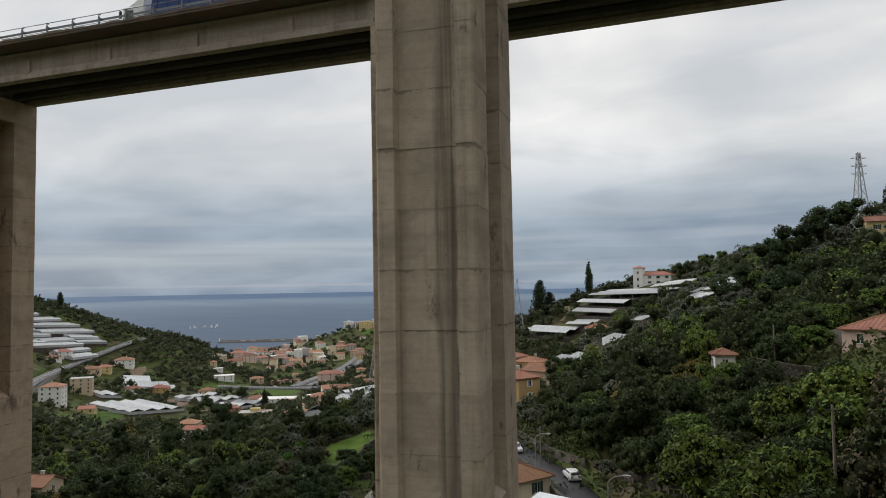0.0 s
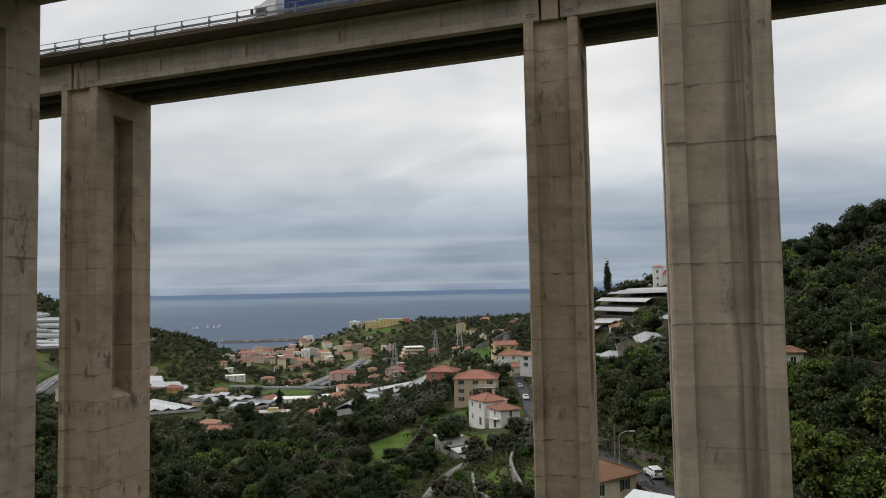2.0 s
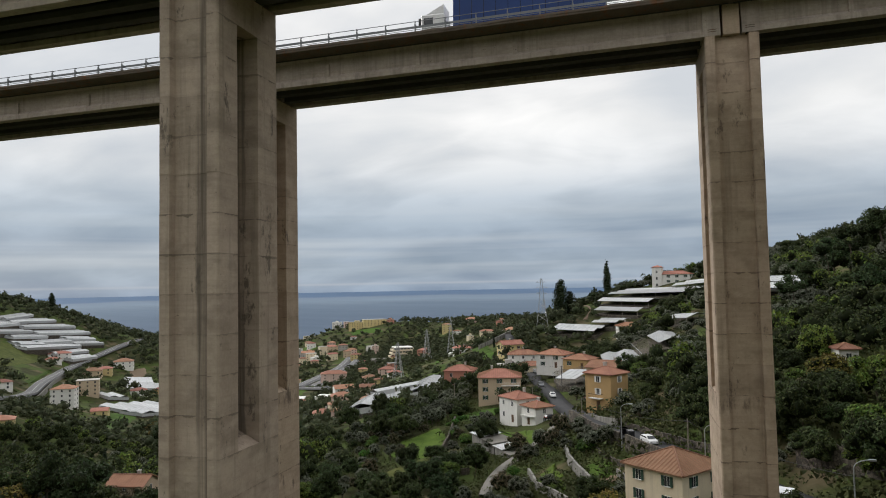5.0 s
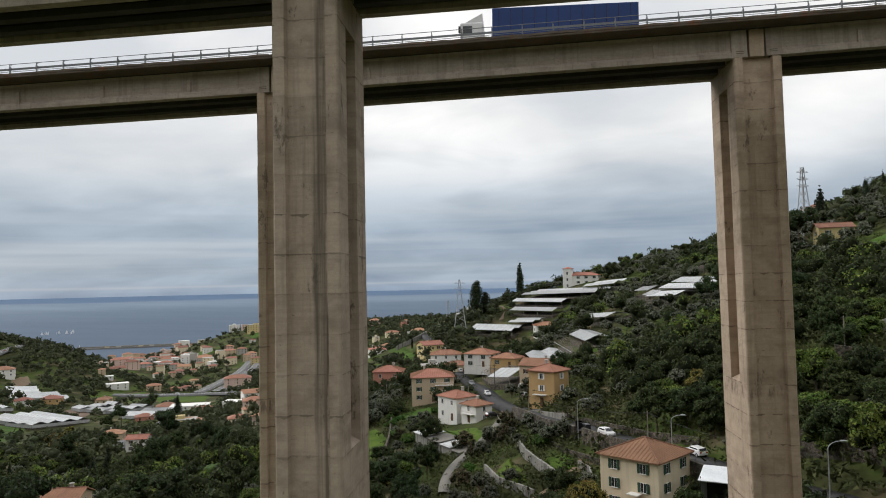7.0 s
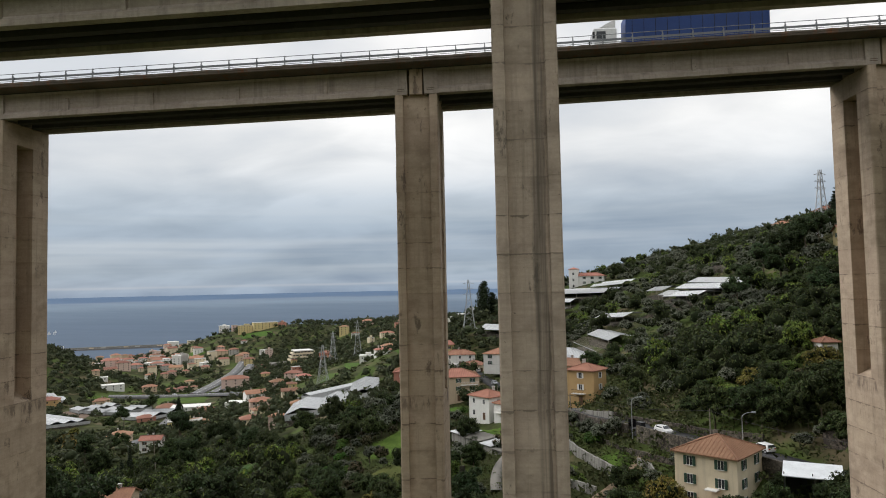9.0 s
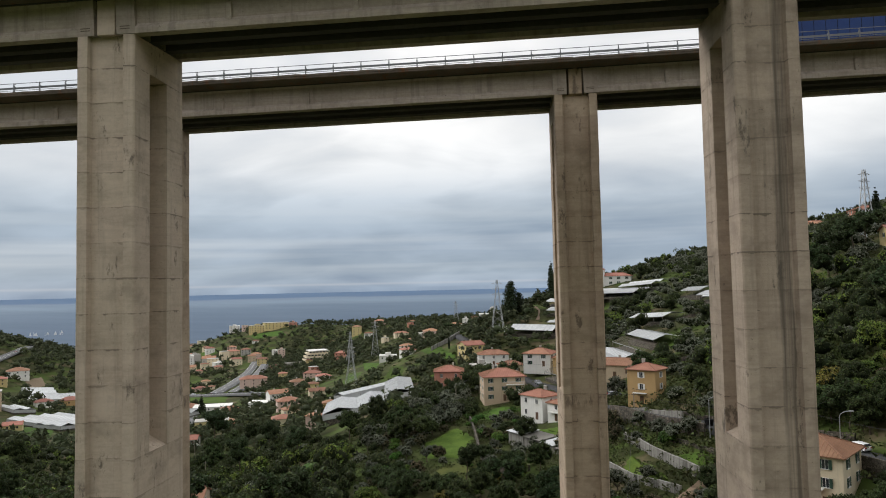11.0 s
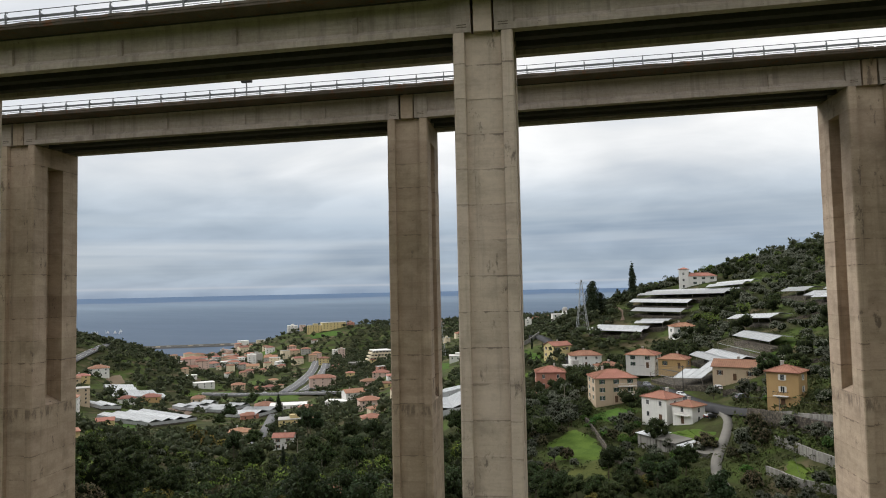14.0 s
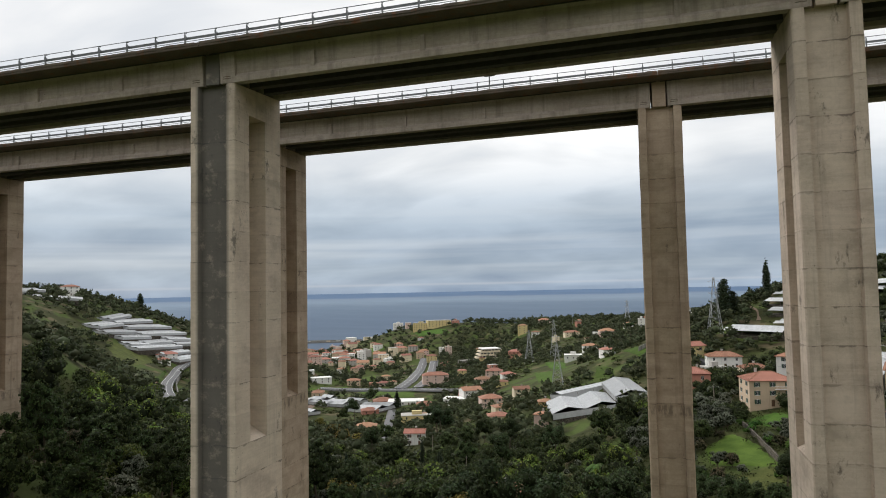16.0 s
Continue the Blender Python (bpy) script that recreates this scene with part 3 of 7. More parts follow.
def make_sea():
    # one sheet of water, lifted a little towards its far rim so that it meets the horizon's line
    rr = np.concatenate([np.linspace(600, 2400, 13), np.linspace(2500, 4880, 40)])
    aa = np.radians(np.linspace(-100, 100, 121))
    r, a = np.meshgrid(rr, aa, indexing="ij")
    z = sea_height(r)
    i = np.arange(r.size).reshape(r.shape)
    quads = np.stack([i[:-1, :-1], i[1:, :-1], i[1:, 1:], i[:-1, 1:]], -1).reshape(-1, 4)
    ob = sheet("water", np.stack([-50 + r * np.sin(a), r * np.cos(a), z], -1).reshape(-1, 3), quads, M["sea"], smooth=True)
    tagged(ob, "calm blue-grey open sea reaching to the horizon", "sea", kind="structure")


make_land()
make_sea()


# ---- the two viaducts ----
SLOPE = 0.05                      # both run almost along x, the ends by the west bank a little nearer
LEAN_ROAD = math.atan(SLOPE)
PIER_W, PIER_D = 4.0, 7.2
GIRDER_H = 2.44
NEAR_BANK, FAR_BANK = 2.7, 0.0     # cross fall of each deck, its far edge higher


def near_line(x):
    return 22.85 + 0.0475 * (x + 51.9)


def far_line(x):
    return 44.3 + SLOPE * (x + 62.0)


def near_soffit(x):
    return 147.9 + 0.0165 * (x + 94.5)


def far_soffit(x):
    d = x + 62.0
    return 148.5 + 0.0185 * d + (0.00008 if d > 0 else 0.00003) * d * d


def pier_outline(pocket):
    """Half-hollow section, front face towards -y: a shallow flute front and back, and on each flank a deep slot where pocket is set."""
    w, d, c = PIER_W / 2, PIER_D, 0.10
    f0, f1, fd = 1.19, 1.25, 0.48
    front = [(-w + c, 0), (-f1, 0), (-f0, fd), (f0, fd), (f1, 0), (w - c, 0), (w, c)]
    p0, p1, deep = 2.1, 4.6, 1.62
    right = [(w, p0), (w - deep, p0 + 0.06), (w - deep, p1 - 0.06), (w, p1)] if pocket else []
    back = [(w, d - c), (w - c, d), (f1, d), (f0, d - fd), (-f0, d - fd), (-f1, d), (-w + c, d), (-w, d - c)]
    left = [(-x, y) for x, y in right[::-1]]
    return front + right + back + left + [(-w, c)]


def tilt_top(bm, z, bank):
    """Lifts the upper side of a block to follow the deck's cross fall."""
    for v in bm.verts:
        if v.co.z > z - 0.1:
            v.co.z += v.co.y * math.tan(radians(bank))


def make_pier(x, y, soffit, foot, mat, label, group, bank):
    base = empty("bridge_pier", pose(x, y, 0, 0, 0, math.degrees(LEAN_ROAD)), label, "bridge pier", group)
    slot_top, slot_bottom = soffit - 2.1, soffit - 28.0
    rnd = random.Random(int(x * 10))
    # pours of about 2.4 m, each set a few millimetres off the one below
    levels, z = [soffit], soffit - 2.1
    while z > slot_bottom + 0.5:
        levels.append(z)
        z -= (slot_top - slot_bottom) / 11
    levels.append(slot_bottom)
    z = slot_bottom
    while z > foot:
        z -= 2.5
        levels.append(max(z, foot - 1.0))
    seams = bmesh.new()
    for k, (top, low) in enumerate(zip(levels, levels[1:])):
        hollow = slot_top + 0.1 > top > slot_bottom + 0.1
        bm = prism(pier_outline(hollow), low + 0.0025, top - 0.0025)
        if k == 0:
            tilt_top(bm, soffit, bank)
        below_slot = abs(top - slot_bottom) < 0.01
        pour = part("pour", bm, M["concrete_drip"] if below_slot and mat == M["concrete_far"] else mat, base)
        pour.location = (rnd.uniform(-0.012, 0.012), rnd.uniform(-0.012, 0.012), 0)
        # the recessed joint under it
        inner = [(px * 0.996, 0.008 + py * 0.9975) for px, py in pier_outline(hollow)]
        if k + 2 < len(levels):
            lo = [seams.verts.new((px, py, low - 0.0025)) for px, py in inner]
            hi = [seams.verts.new((px, py, low + 0.0025)) for px, py in inner]
            for i in range(len(inner)):
                j = (i + 1) % len(inner)
                seams.faces.new((lo[i], lo[j], hi[j], hi[i]))
    tagged(part("joint_seams", seams, mat, base), kind="stuff")
    # sloping sill at the foot of each slot
    w = PIER_W / 2
    for s in (-1, 1):
        bm = bmesh.new()
        vs = [bm.verts.new((s * a, b, slot_bottom + c)) for b in (2.17, 4.53) for a, c in ((w - 0.02, 0.0), (w - 1.60, 0.0), (w - 1.60, 0.85))]
        bm.faces.new(vs[:3])
        bm.faces.new(vs[3:])
        bm.faces.new((vs[0], vs[2], vs[5], vs[3]))
        bm.faces.new((vs[1], vs[2], vs[5], vs[4]))
        bmesh.ops.recalc_face_normals(bm, faces=bm.faces[:])
        part("slot_sill", bm, mat, base)
    # the nib that stands between the girder ends, with its head plate
    bm = boxes((-0.62, 0.62, 0.05, PIER_D - 0.05, soffit, soffit + GIRDER_H - 0.03), bevel=0.03)
    for v in bm.verts:
        v.co.z += v.co.y * math.tan(radians(bank))
    part("nib", bm, mat, base)
    for sx in (-1.32, 1.32):
        for gy in (GIRDER_Y[0], GIRDER_Y[-1]):
            lift = gy * math.tan(radians(bank))
            part("bearing", boxes((sx - 0.28, sx + 0.28, gy - 0.3, gy + 0.3, soffit + lift, soffit + lift + 0.06)), M["joint"], base)
    return base


GIRDER_Y = (0.42, 2.5, 4.7, 6.78)
GIRDER_W = 0.42


def girder_profile():
    """Cross-section of one beam, (y, z) from its own middle and foot: bulb, web, haunched top."""
    w, h = GIRDER_W, GIRDER_H
    return [(-w, 0.0), (w, 0.0), (w, 0.40), (0.12, 0.72), (0.10, h - 0.22), (0.22, h), (-0.22, h), (-0.10, h - 0.22), (-0.12, 0.72), (-w, 0.40)]


def sweep(profile, length):
    """A beam along x from 0 to length, over a profile of (y, z)."""
    bm = bmesh.new()
    a = [bm.verts.new((0, y, z)) for y, z in profile]
    b = [bm.verts.new((length, y, z)) for y, z in profile]
    k = len(profile)
    for i in range(k):
        j = (i + 1) % k
        bm.faces.new((a[i], b[i], b[j], a[j]))
    bm.faces.new(a)
    bm.faces.new(b[::-1])
    bmesh.ops.recalc_face_normals(bm, faces=bm.faces[:])
    return bm


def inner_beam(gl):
    """The mesh of an inner beam of that length, in the darkened concrete."""
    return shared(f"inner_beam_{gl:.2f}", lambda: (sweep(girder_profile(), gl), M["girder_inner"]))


def make_span(x0, x1, line, soffit, label, group, bank):
    """One deck span between two pier middles (x0 west of x1): four beams, cross-beams, slab, kerbs, railings and guard beams."""
    za, zb = soffit(x0), soffit(x1)
    length = math.hypot(x1 - x0, line(x1) - line(x0))
    frame_m = pose(x0, line(x0), za, 0, math.degrees(-math.atan2(zb - za, x1 - x0)), math.degrees(math.atan2(line(x1) - line(x0), x1 - x0))) @ pose(0, 0, 0, bank, 0, 0)
    span = empty("deck_span", frame_m, label, "bridge deck", group)
    gap = 0.78
    gl = length - 2 * gap
    first = None
    for gy in GIRDER_Y:
        if first is None:
            first = part("girder", sweep(girder_profile(), gl), M["girder"], span)
            first.location = (gap, gy, 0)
        else:
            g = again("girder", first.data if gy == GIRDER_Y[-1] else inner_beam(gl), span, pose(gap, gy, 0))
    # thickened beam ends over the bearings
    end = None
    for ex in (gap + 0.001, gap + gl - 1.3):
        for gy in GIRDER_Y:
            if end is None:
                end = part("girder_end", boxes((0, 1.299, -GIRDER_W - 0.004, GIRDER_W + 0.004, 0.004, GIRDER_H - 0.01)), M["girder"], span)
                end.location = (ex, gy, 0)
            else:
                again("girder_end", end.data, span, pose(ex, gy, 0))
    # stiffening ribs on the outer webs and cross-beams between
    rib = None
    for k in range(1, 5):
        rx = length * k / 5
        for gy, side in ((GIRDER_Y[0], -1), (GIRDER_Y[-1], 1)):
            if rib is None:
                bm = bmesh.new()
                vs = [bm.verts.new((x, y, z)) for x in (-0.16, 0.16) for y, z in ((-0.1, 0.60), (-0.40, 0.48), (-0.40, 1.55), (-0.30, 1.72), (-0.1, 1.72))]
                for i in range(5):
                    j = (i + 1) % 5
                    bm.faces.new((vs[i], vs[j], vs[5 + j], vs[5 + i]))
                bm.faces.new(vs[:5])
                bm.faces.new(vs[5:][::-1])
                bmesh.ops.recalc_face_normals(bm, faces=bm.faces[:])
                rib = part("rib", bm, M["girder"], span)
                rib.matrix_basis = pose(rx, gy, 0)
            else:
                again("rib", rib.data, span, pose(rx, gy, 0, 0, 0, 0 if side < 0 else 180))
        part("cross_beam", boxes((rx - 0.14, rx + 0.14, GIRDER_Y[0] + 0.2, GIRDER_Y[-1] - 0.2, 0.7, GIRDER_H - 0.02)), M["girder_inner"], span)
    # deck slab with drip edge, and the asphalt on it
    over = 1.5
    top = GIRDER_H
    prof = [(-over, top + 0.20), (-over + 0.12, top + 0.14), (0.0, top), (PIER_D, top), (PIER_D + over - 0.12, top + 0.14), (PIER_D + over, top + 0.20),
            (PIER_D + over, top + 0.52), (PIER_D + over - 0.6, top + 0.52), (PIER_D + over - 0.65, top + 0.34), (-over + 0.65, top + 0.34), (-over + 0.6, top + 0.52), (-over, top + 0.52)]
    slab = part("slab", sweep(prof, length - 0.03), M["slab"], span, "rust-stained concrete slab edge")
    # worn, slightly uneven lip along the outer edge
    rnd = random.Random(int(x0))
    lip = bmesh.new()
    rows, x = [], 0.0
    while x < length:
        d, e = rnd.uniform(0.0, 0.05), rnd.uniform(-0.03, 0.04)
        rows.append([lip.verts.new((x, y, z)) for y, z in ((-over + 0.25, top + 0.38), (-over - 0.02 - d, top + 0.38 + e), (-over - 0.02 - d * 0.5, top + 0.58 + e), (-over + 0.25, top + 0.58 + e))])
        x += rnd.uniform(0.25, 0.9)
    for p, q in zip(rows, rows[1:]):
        for i in range(4):
            j = (i + 1) % 4
            lip.faces.new((p[i], q[i], q[j], p[j]))
    bmesh.ops.recalc_face_normals(lip, faces=lip.faces[:])
    part("kerb", lip, M["slab"], span)
    box_a = boxes((0, length, -over + 0.66, PIER_D + over - 0.66, top + 0.345, top + 0.40))
    part("asphalt", box_a, M["asphalt"], span)
    # drain pipe slung under the slab edge
    pipe = bmesh.new()
    tube(pipe, (0.2, -0.42, top - 0.16), (length - 0.2, -0.42, top - 0.16), 0.05)
    part("drain_pipe", pipe, M["metal_dark"], span)
    # plain bars where the beams carry small stencilled numbers
    for sx in (gap + 0.25, gap + gl - 0.95):
        for row in (0, 1):
            part("stencil_bar", boxes((sx, sx + 0.68, GIRDER_Y[0] - GIRDER_W - 0.012, GIRDER_Y[0] - GIRDER_W - 0.006, 0.32 + row * 0.16, 0.38 + row * 0.16)), M["slab"], span)
    return span


def make_railing(x0, x1, line, soffit, side, group, bank):
    za, zb = soffit(x0), soffit(x1)
    length = math.hypot(x1 - x0, line(x1) - line(x0))
    frame_m = pose(x0, line(x0), za, 0, math.degrees(-math.atan2(zb - za, x1 - x0)), math.degrees(math.atan2(line(x1) - line(x0), x1 - x0))) @ pose(0, 0, 0, bank, 0, 0) @ pose(0, 0, GIRDER_H + 0.53)
    frame_m = frame_m @ (pose(0, -1.27, 0) if side < 0 else pose(length, PIER_D + 1.27, 0, 0, 0, 180))
    rail = empty("guard_railing", frame_m, "galvanised guard railing with posts, beams and a thin top rail", "railing", group)
    n = 16
    first = None
    for k in range(n):
        px = (k + 0.5) * length / n
        if first is None:
            bm = boxes((-0.05, 0.05, -0.06, 0.06, 0, 0.78), (-0.03, 0.03, -0.04, 0.03, 0.78, 1.0), (-0.11, 0.11, -0.11, 0.11, 0, 0.03))
            box(bm, -0.035, 0.035, -0.02, 0.20, 0.94, 1.0)
            box(bm, -0.05, 0.05, 0.06, 0.22, 0.52, 0.70)
            first = part("post", bm, M["steel"], rail)
            first.location = (px, 0, 0)
        else:
            again("post", first.data, rail, pose(px, 0, 0))
    bm = bmesh.new()
    tube(bm, (0, 0.0, 0.97), (length, 0.0, 0.97), 0.03)
    part("top_rail", bm, M["steel"], rail)
    w = [(0.22, 0.46), (0.26, 0.485), (0.26, 0.525), (0.22, 0.55), (0.22, 0.57), (0.26, 0.595), (0.26, 0.635), (0.22, 0.66), (0.20, 0.66), (0.20, 0.46)]
    part("guard_beam", sweep(w, length), M["steel"], rail)
    bm = bmesh.new()
    tube(bm, (0, 0.05, 0.28), (length, 0.05, 0.28), 0.025)
    part("lower_rail", bm, M["steel"], rail)
    return rail


NEAR_X = [76.0, 33.3, -9.45, -51.9, -94.45, -137.9, -180.9, -223.8]
FAR_X = [65.0, 22.6, -19.75, -62.2, -104.95, -147.5, -190.0, -232.6]
for name, xs, line, soffit, mat in (("near", NEAR_X, near_line, near_soffit, M["concrete_near"]), ("far", FAR_X, far_line, far_soffit, M["concrete_far"])):
    tone, bank = ("grey weathered", NEAR_BANK) if name == "near" else ("brown-stained", FAR_BANK)
    for x in xs:
        gz = float(min(ground(x - 2, line(x)), ground(x + 2, line(x)), ground(x - 2, line(x) + 7), ground(x + 2, line(x) + 7)))
        if gz < soffit(x) - 12:
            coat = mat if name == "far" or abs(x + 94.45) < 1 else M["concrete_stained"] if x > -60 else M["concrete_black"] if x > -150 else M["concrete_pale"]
            make_pier(x, line(x), soffit(x), gz, coat, f"tall {tone} concrete pier with slotted flanks", f"{name} viaduct piers", bank)
    for xa, xb in zip(xs[1:], xs):
        make_span(xa, xb, line, soffit, f"{tone} concrete motorway deck span on tall piers", f"{name} viaduct spans", bank)
        for side in (-1, 1):
            make_railing(xa, xb, line, soffit, side, f"{name} viaduct railings", bank)


# ---- kinds of things ----
def hip_roof(bm, w, d, z, rise, over=0.45, gable=False):
    """A tiled roof over a w by d plan, its eaves at z, with a thick edge."""
    a, b = w / 2 + over, d / 2 + over
    th = 0.16
    if gable:
        r0, r1 = (-a, 0), (a, 0)
    elif w >= d:
        r0, r1 = (-(a - b * 0.98), 0), (a - b * 0.98, 0)
    else:
        r0, r1 = (0, -(b - a * 0.98)), (0, b - a * 0.98)
    for dz in (0, -th):
        c = [bm.verts.new((x, y, z + dz)) for x, y in ((-a, -b), (a, -b), (a, b), (-a, b))]
        t = [bm.verts.new((x, y, z + rise + dz)) for x, y in (r0, r1)]
        if gable or w >= d:
            fs = [(c[0], c[1], t[1], t[0]), (c[2], c[3], t[0], t[1]), (c[1], c[2], t[1]), (c[3], c[0], t[0])]
        else:
            fs = [(c[0], c[1], t[0]), (c[1], c[2], t[1], t[0]), (c[2], c[3], t[1]), (c[3], c[0], t[0], t[1])]
        if gable:
            fs = fs[:2]
        for f in fs:
            bm.faces.new(f if dz == 0 else f[::-1])
        if dz == 0:
            top = c, t
        else:
            if gable:
                loops = [(top[0][0], top[0][1], c[1], c[0]), (top[0][2], top[0][3], c[3], c[2]), (top[0][1], top[1][1], t[1], c[1]), (top[1][1], top[0][2], c[2], t[1]),
                         (top[0][3], top[1][0], t[0], c[3]), (top[1][0], top[0][0], c[0], t[0])]
            else:
                loops = [(top[0][i], top[0][(i + 1) % 4], c[(i + 1) % 4], c[i]) for i in range(4)]
            for f in loops:
                bm.faces.new(f[::-1])
    bmesh.ops.recalc_face_normals(bm, faces=bm.faces[:])


def window_parts(house, m, w, h, shutters, detailed):
    """One window on a wall: m stands at its middle on the wall's face, looking out along -y."""
    pane = again("window", shared(f"pane_{w}_{h}", lambda: (boxes((-w / 2, w / 2, -0.03, 0.05, -h / 2, h / 2)), M["glass_dark"])), house, m)
    if detailed:
        t = 0.07
        again("frame", shared(f"frame_{w}_{h}", lambda: (boxes((-w / 2 - t, w / 2 + t, -0.06, 0.02, h / 2, h / 2 + t), (-w / 2 - t, -w / 2, -0.06, 0.02, -h / 2, h / 2), (w / 2, w / 2 + t, -0.06, 0.02, -h / 2, h / 2),
                                                                (-0.03, 0.03, -0.055, 0.02, -h / 2, h / 2), (-w / 2 - 0.15, w / 2 + 0.15, -0.16, 0.02, -h / 2 - 0.1, -h / 2)), M["wall_white"])), pane, Matrix())
    if shutters:
        leaf = w / 2 + 0.04
        for s in (-1, 1):
            again("shutter", shared(f"shutter_{w}_{h}_{shutters}", lambda: (boxes((-leaf / 2, leaf / 2, -0.09, -0.035, -h / 2 - 0.04, h / 2 + 0.04), bevel=0.015), M[shutters])),
                  pane, pose(s * (w / 2 + leaf / 2 + 0.03), 0, 0))


def make_house(x, y, w, d, h, yaw, wall, roof="hip", base=None, detailed=True, shutters="shutter", label="", rise=None, chimney=True, door=True, group="", far=False):
    """A house: walls, roof, windows with frames and shutters, door, chimney. h: from the ground to the eaves."""
    gz = float(ground(x, y)) if base is None else base
    text = label or f"{wall} plastered house with a {'flat' if roof == 'flat' else 'terracotta tiled'} roof"
    home = empty("house", pose(x, y, gz, 0, 0, yaw), text, "house", group)
    part("wall", boxes((-w / 2, w / 2, -d / 2, d / 2, -3.0, h)), M["wall_" + wall], home)
    rnd = random.Random(int(x * 7 + y * 3))
    rise = rise or min(w, d) * 0.21
    if roof == "flat":
        part("roof", boxes((-w / 2 - 0.25, w / 2 + 0.25, -d / 2 - 0.25, d / 2 + 0.25, h, h + 0.35)), M["wall_grey"] if wall != "white" else M["wall_white"], home)
        if detailed or rnd.random() < 0.5:
            part("roof_hut", boxes((-w * 0.16, w * 0.16, -d * 0.18, d * 0.18, h + 0.35, h + 2.4)), M["wall_" + wall], home)
    else:
        bm = bmesh.new()
        hip_roof(bm, w, d, h + 0.02, rise, gable=roof == "gable")
        part("roof", bm, M["tile"], home, "terracotta tiled roof")
        if roof == "gable":
            for s in (-1, 1):
                bm = bmesh.new()
                vs = [bm.verts.new((s * (w / 2 - 0.01), q, z)) for q, z in ((-d / 2, h), (d / 2, h), (0, h + rise * (d / (d + 0.9)) - 0.1))]
                bm.faces.new(vs)
                vs2 = [bm.verts.new((s * (w / 2 - 0.31), q, z)) for q, z in ((-d / 2, h), (d / 2, h), (0, h + rise * (d / (d + 0.9)) - 0.1))]
                bm.faces.new(vs2)
                for i in range(3):
                    j = (i + 1) % 3
                    bm.faces.new((vs[i], vs[j], vs2[j], vs2[i]))
                bmesh.ops.recalc_face_normals(bm, faces=bm.faces[:])
                part("gable_wall", bm, M["wall_" + wall], home)
        if detailed:
            # ridge and hip cap tiles
            a, b = w / 2 + 0.45, d / 2 + 0.45
            bm = bmesh.new()
            if roof == "gable":
                tube(bm, (-a, 0, h + rise + 0.04), (a, 0, h + rise + 0.04), 0.13)
            else:
                m_ = a - b * 0.98 if w >= d else b - a * 0.98
                e0, e1 = ((-m_, 0), (m_, 0)) if w >= d else ((0, -m_), (0, m_))
                tube(bm, (*e0, h + rise + 0.05), (*e1, h + rise + 0.05), 0.13)
                for cx, cy in ((-a, -b), (a, -b), (a, b), (-a, b)):
                    e = min((e0, e1), key=lambda p: (p[0] - cx) ** 2 + (p[1] - cy) ** 2)
                    tube(bm, (cx, cy, h + 0.05), (*e, h + rise + 0.05), 0.12)
            part("ridge_tiles", bm, M["tile"], home)
            # courses of pan tiles standing proud of the roof planes
            bm = bmesh.new()
            if roof != "gable":
                n = int(2 * a / 0.6)
                m_ = a - b * 0.98 if w >= d else 0.0
                for s in (-1, 1):
                    for k in range(1, n):
                        px = -a + 2 * a * k / n
                        reach = 1.0 if w < d else min(1.0, (a - abs(px)) / (b * 0.98))
                        top_y = b * (1 - reach) if w >= d else (b - (a - abs(px)) * b / b * 0.98)
                        if w < d:
                            reach = (a - abs(px)) / a
                            top_y = b - reach * a * 0.98
                        tube(bm, (px, s * b, h + 0.03), (px, s * top_y, h + 0.03 + rise * reach), 0.065, sides=4)
                nn = int(2 * b / 0.6)
                for s in (-1, 1):
                    for k in range(1, nn):
                        py = -b + 2 * b * k / nn
                        if w >= d:
                            reach = (b - abs(py)) / b
                            top_x = a - reach * b * 0.98
                        else:
                            reach = min(1.0, (b - abs(py)) / (a * 0.98))
                            top_x = a * (1 - reach)
                        tube(bm, (s * a, py, h + 0.03), (s * top_x, py, h + 0.03 + rise * reach), 0.065, sides=4)
            else:
                n = int(2 * a / 0.6)
                for s in (-1, 1):
                    for k in range(n + 1):
                        px = -a + 2 * a * k / n
                        tube(bm, (px, s * b, h + 0.03), (px, 0, h + 0.03 + rise), 0.065, sides=4)
            tagged(part("cover_tiles", bm, M["tile"], home), kind="stuff")
        if chimney:
            cx, cy = rnd.uniform(-0.2, 0.2) * w, rnd.uniform(0.05, 0.22) * d
            part("chimney", boxes((cx - 0.35, cx + 0.35, cy - 0.3, cy + 0.3, h + 0.1, h + rise + 0.7), (cx - 0.45, cx + 0.45, cy - 0.4, cy + 0.4, h + rise + 0.7, h + rise + 0.85)), M["wall_grey"], home)
    storeys = max(1, round(h / 3.0))
    ww, hh = (0.85, 1.3) if detailed else (1.0, 1.3)
    for side, (length, m0) in enumerate(((w, pose(0, -d / 2, 0)), (d, pose(w / 2, 0, 0, 0, 0, 90)), (d, pose(-w / 2, 0, 0, 0, 0, -90)))):
        n = max(1, int(length / 4.3)) if detailed else max(1, min(7 if roof == "flat" and w > 22 else 3, int(length / 4.2)))
        if not detailed and (side == 2 or (side and (far or y > 700))):
            continue
        for s in range(storeys if detailed else min(storeys, 2 if far else 4)):
            wz = (s + 0.55) * h / storeys
            for k in range(n):
                px = (k + 0.5) * length / n - length / 2
                if door and side == 0 and s == 0 and k == n // 2:
                    part("door", boxes((px - 0.5, px + 0.5, -d / 2 - 0.05, -d / 2 + 0.05, 0, 2.1)), M["shutter_brown"], home)
                    continue
                window_parts(home, m0 @ pose(px, 0, wz), ww, hh, shutters if detailed else None, detailed)
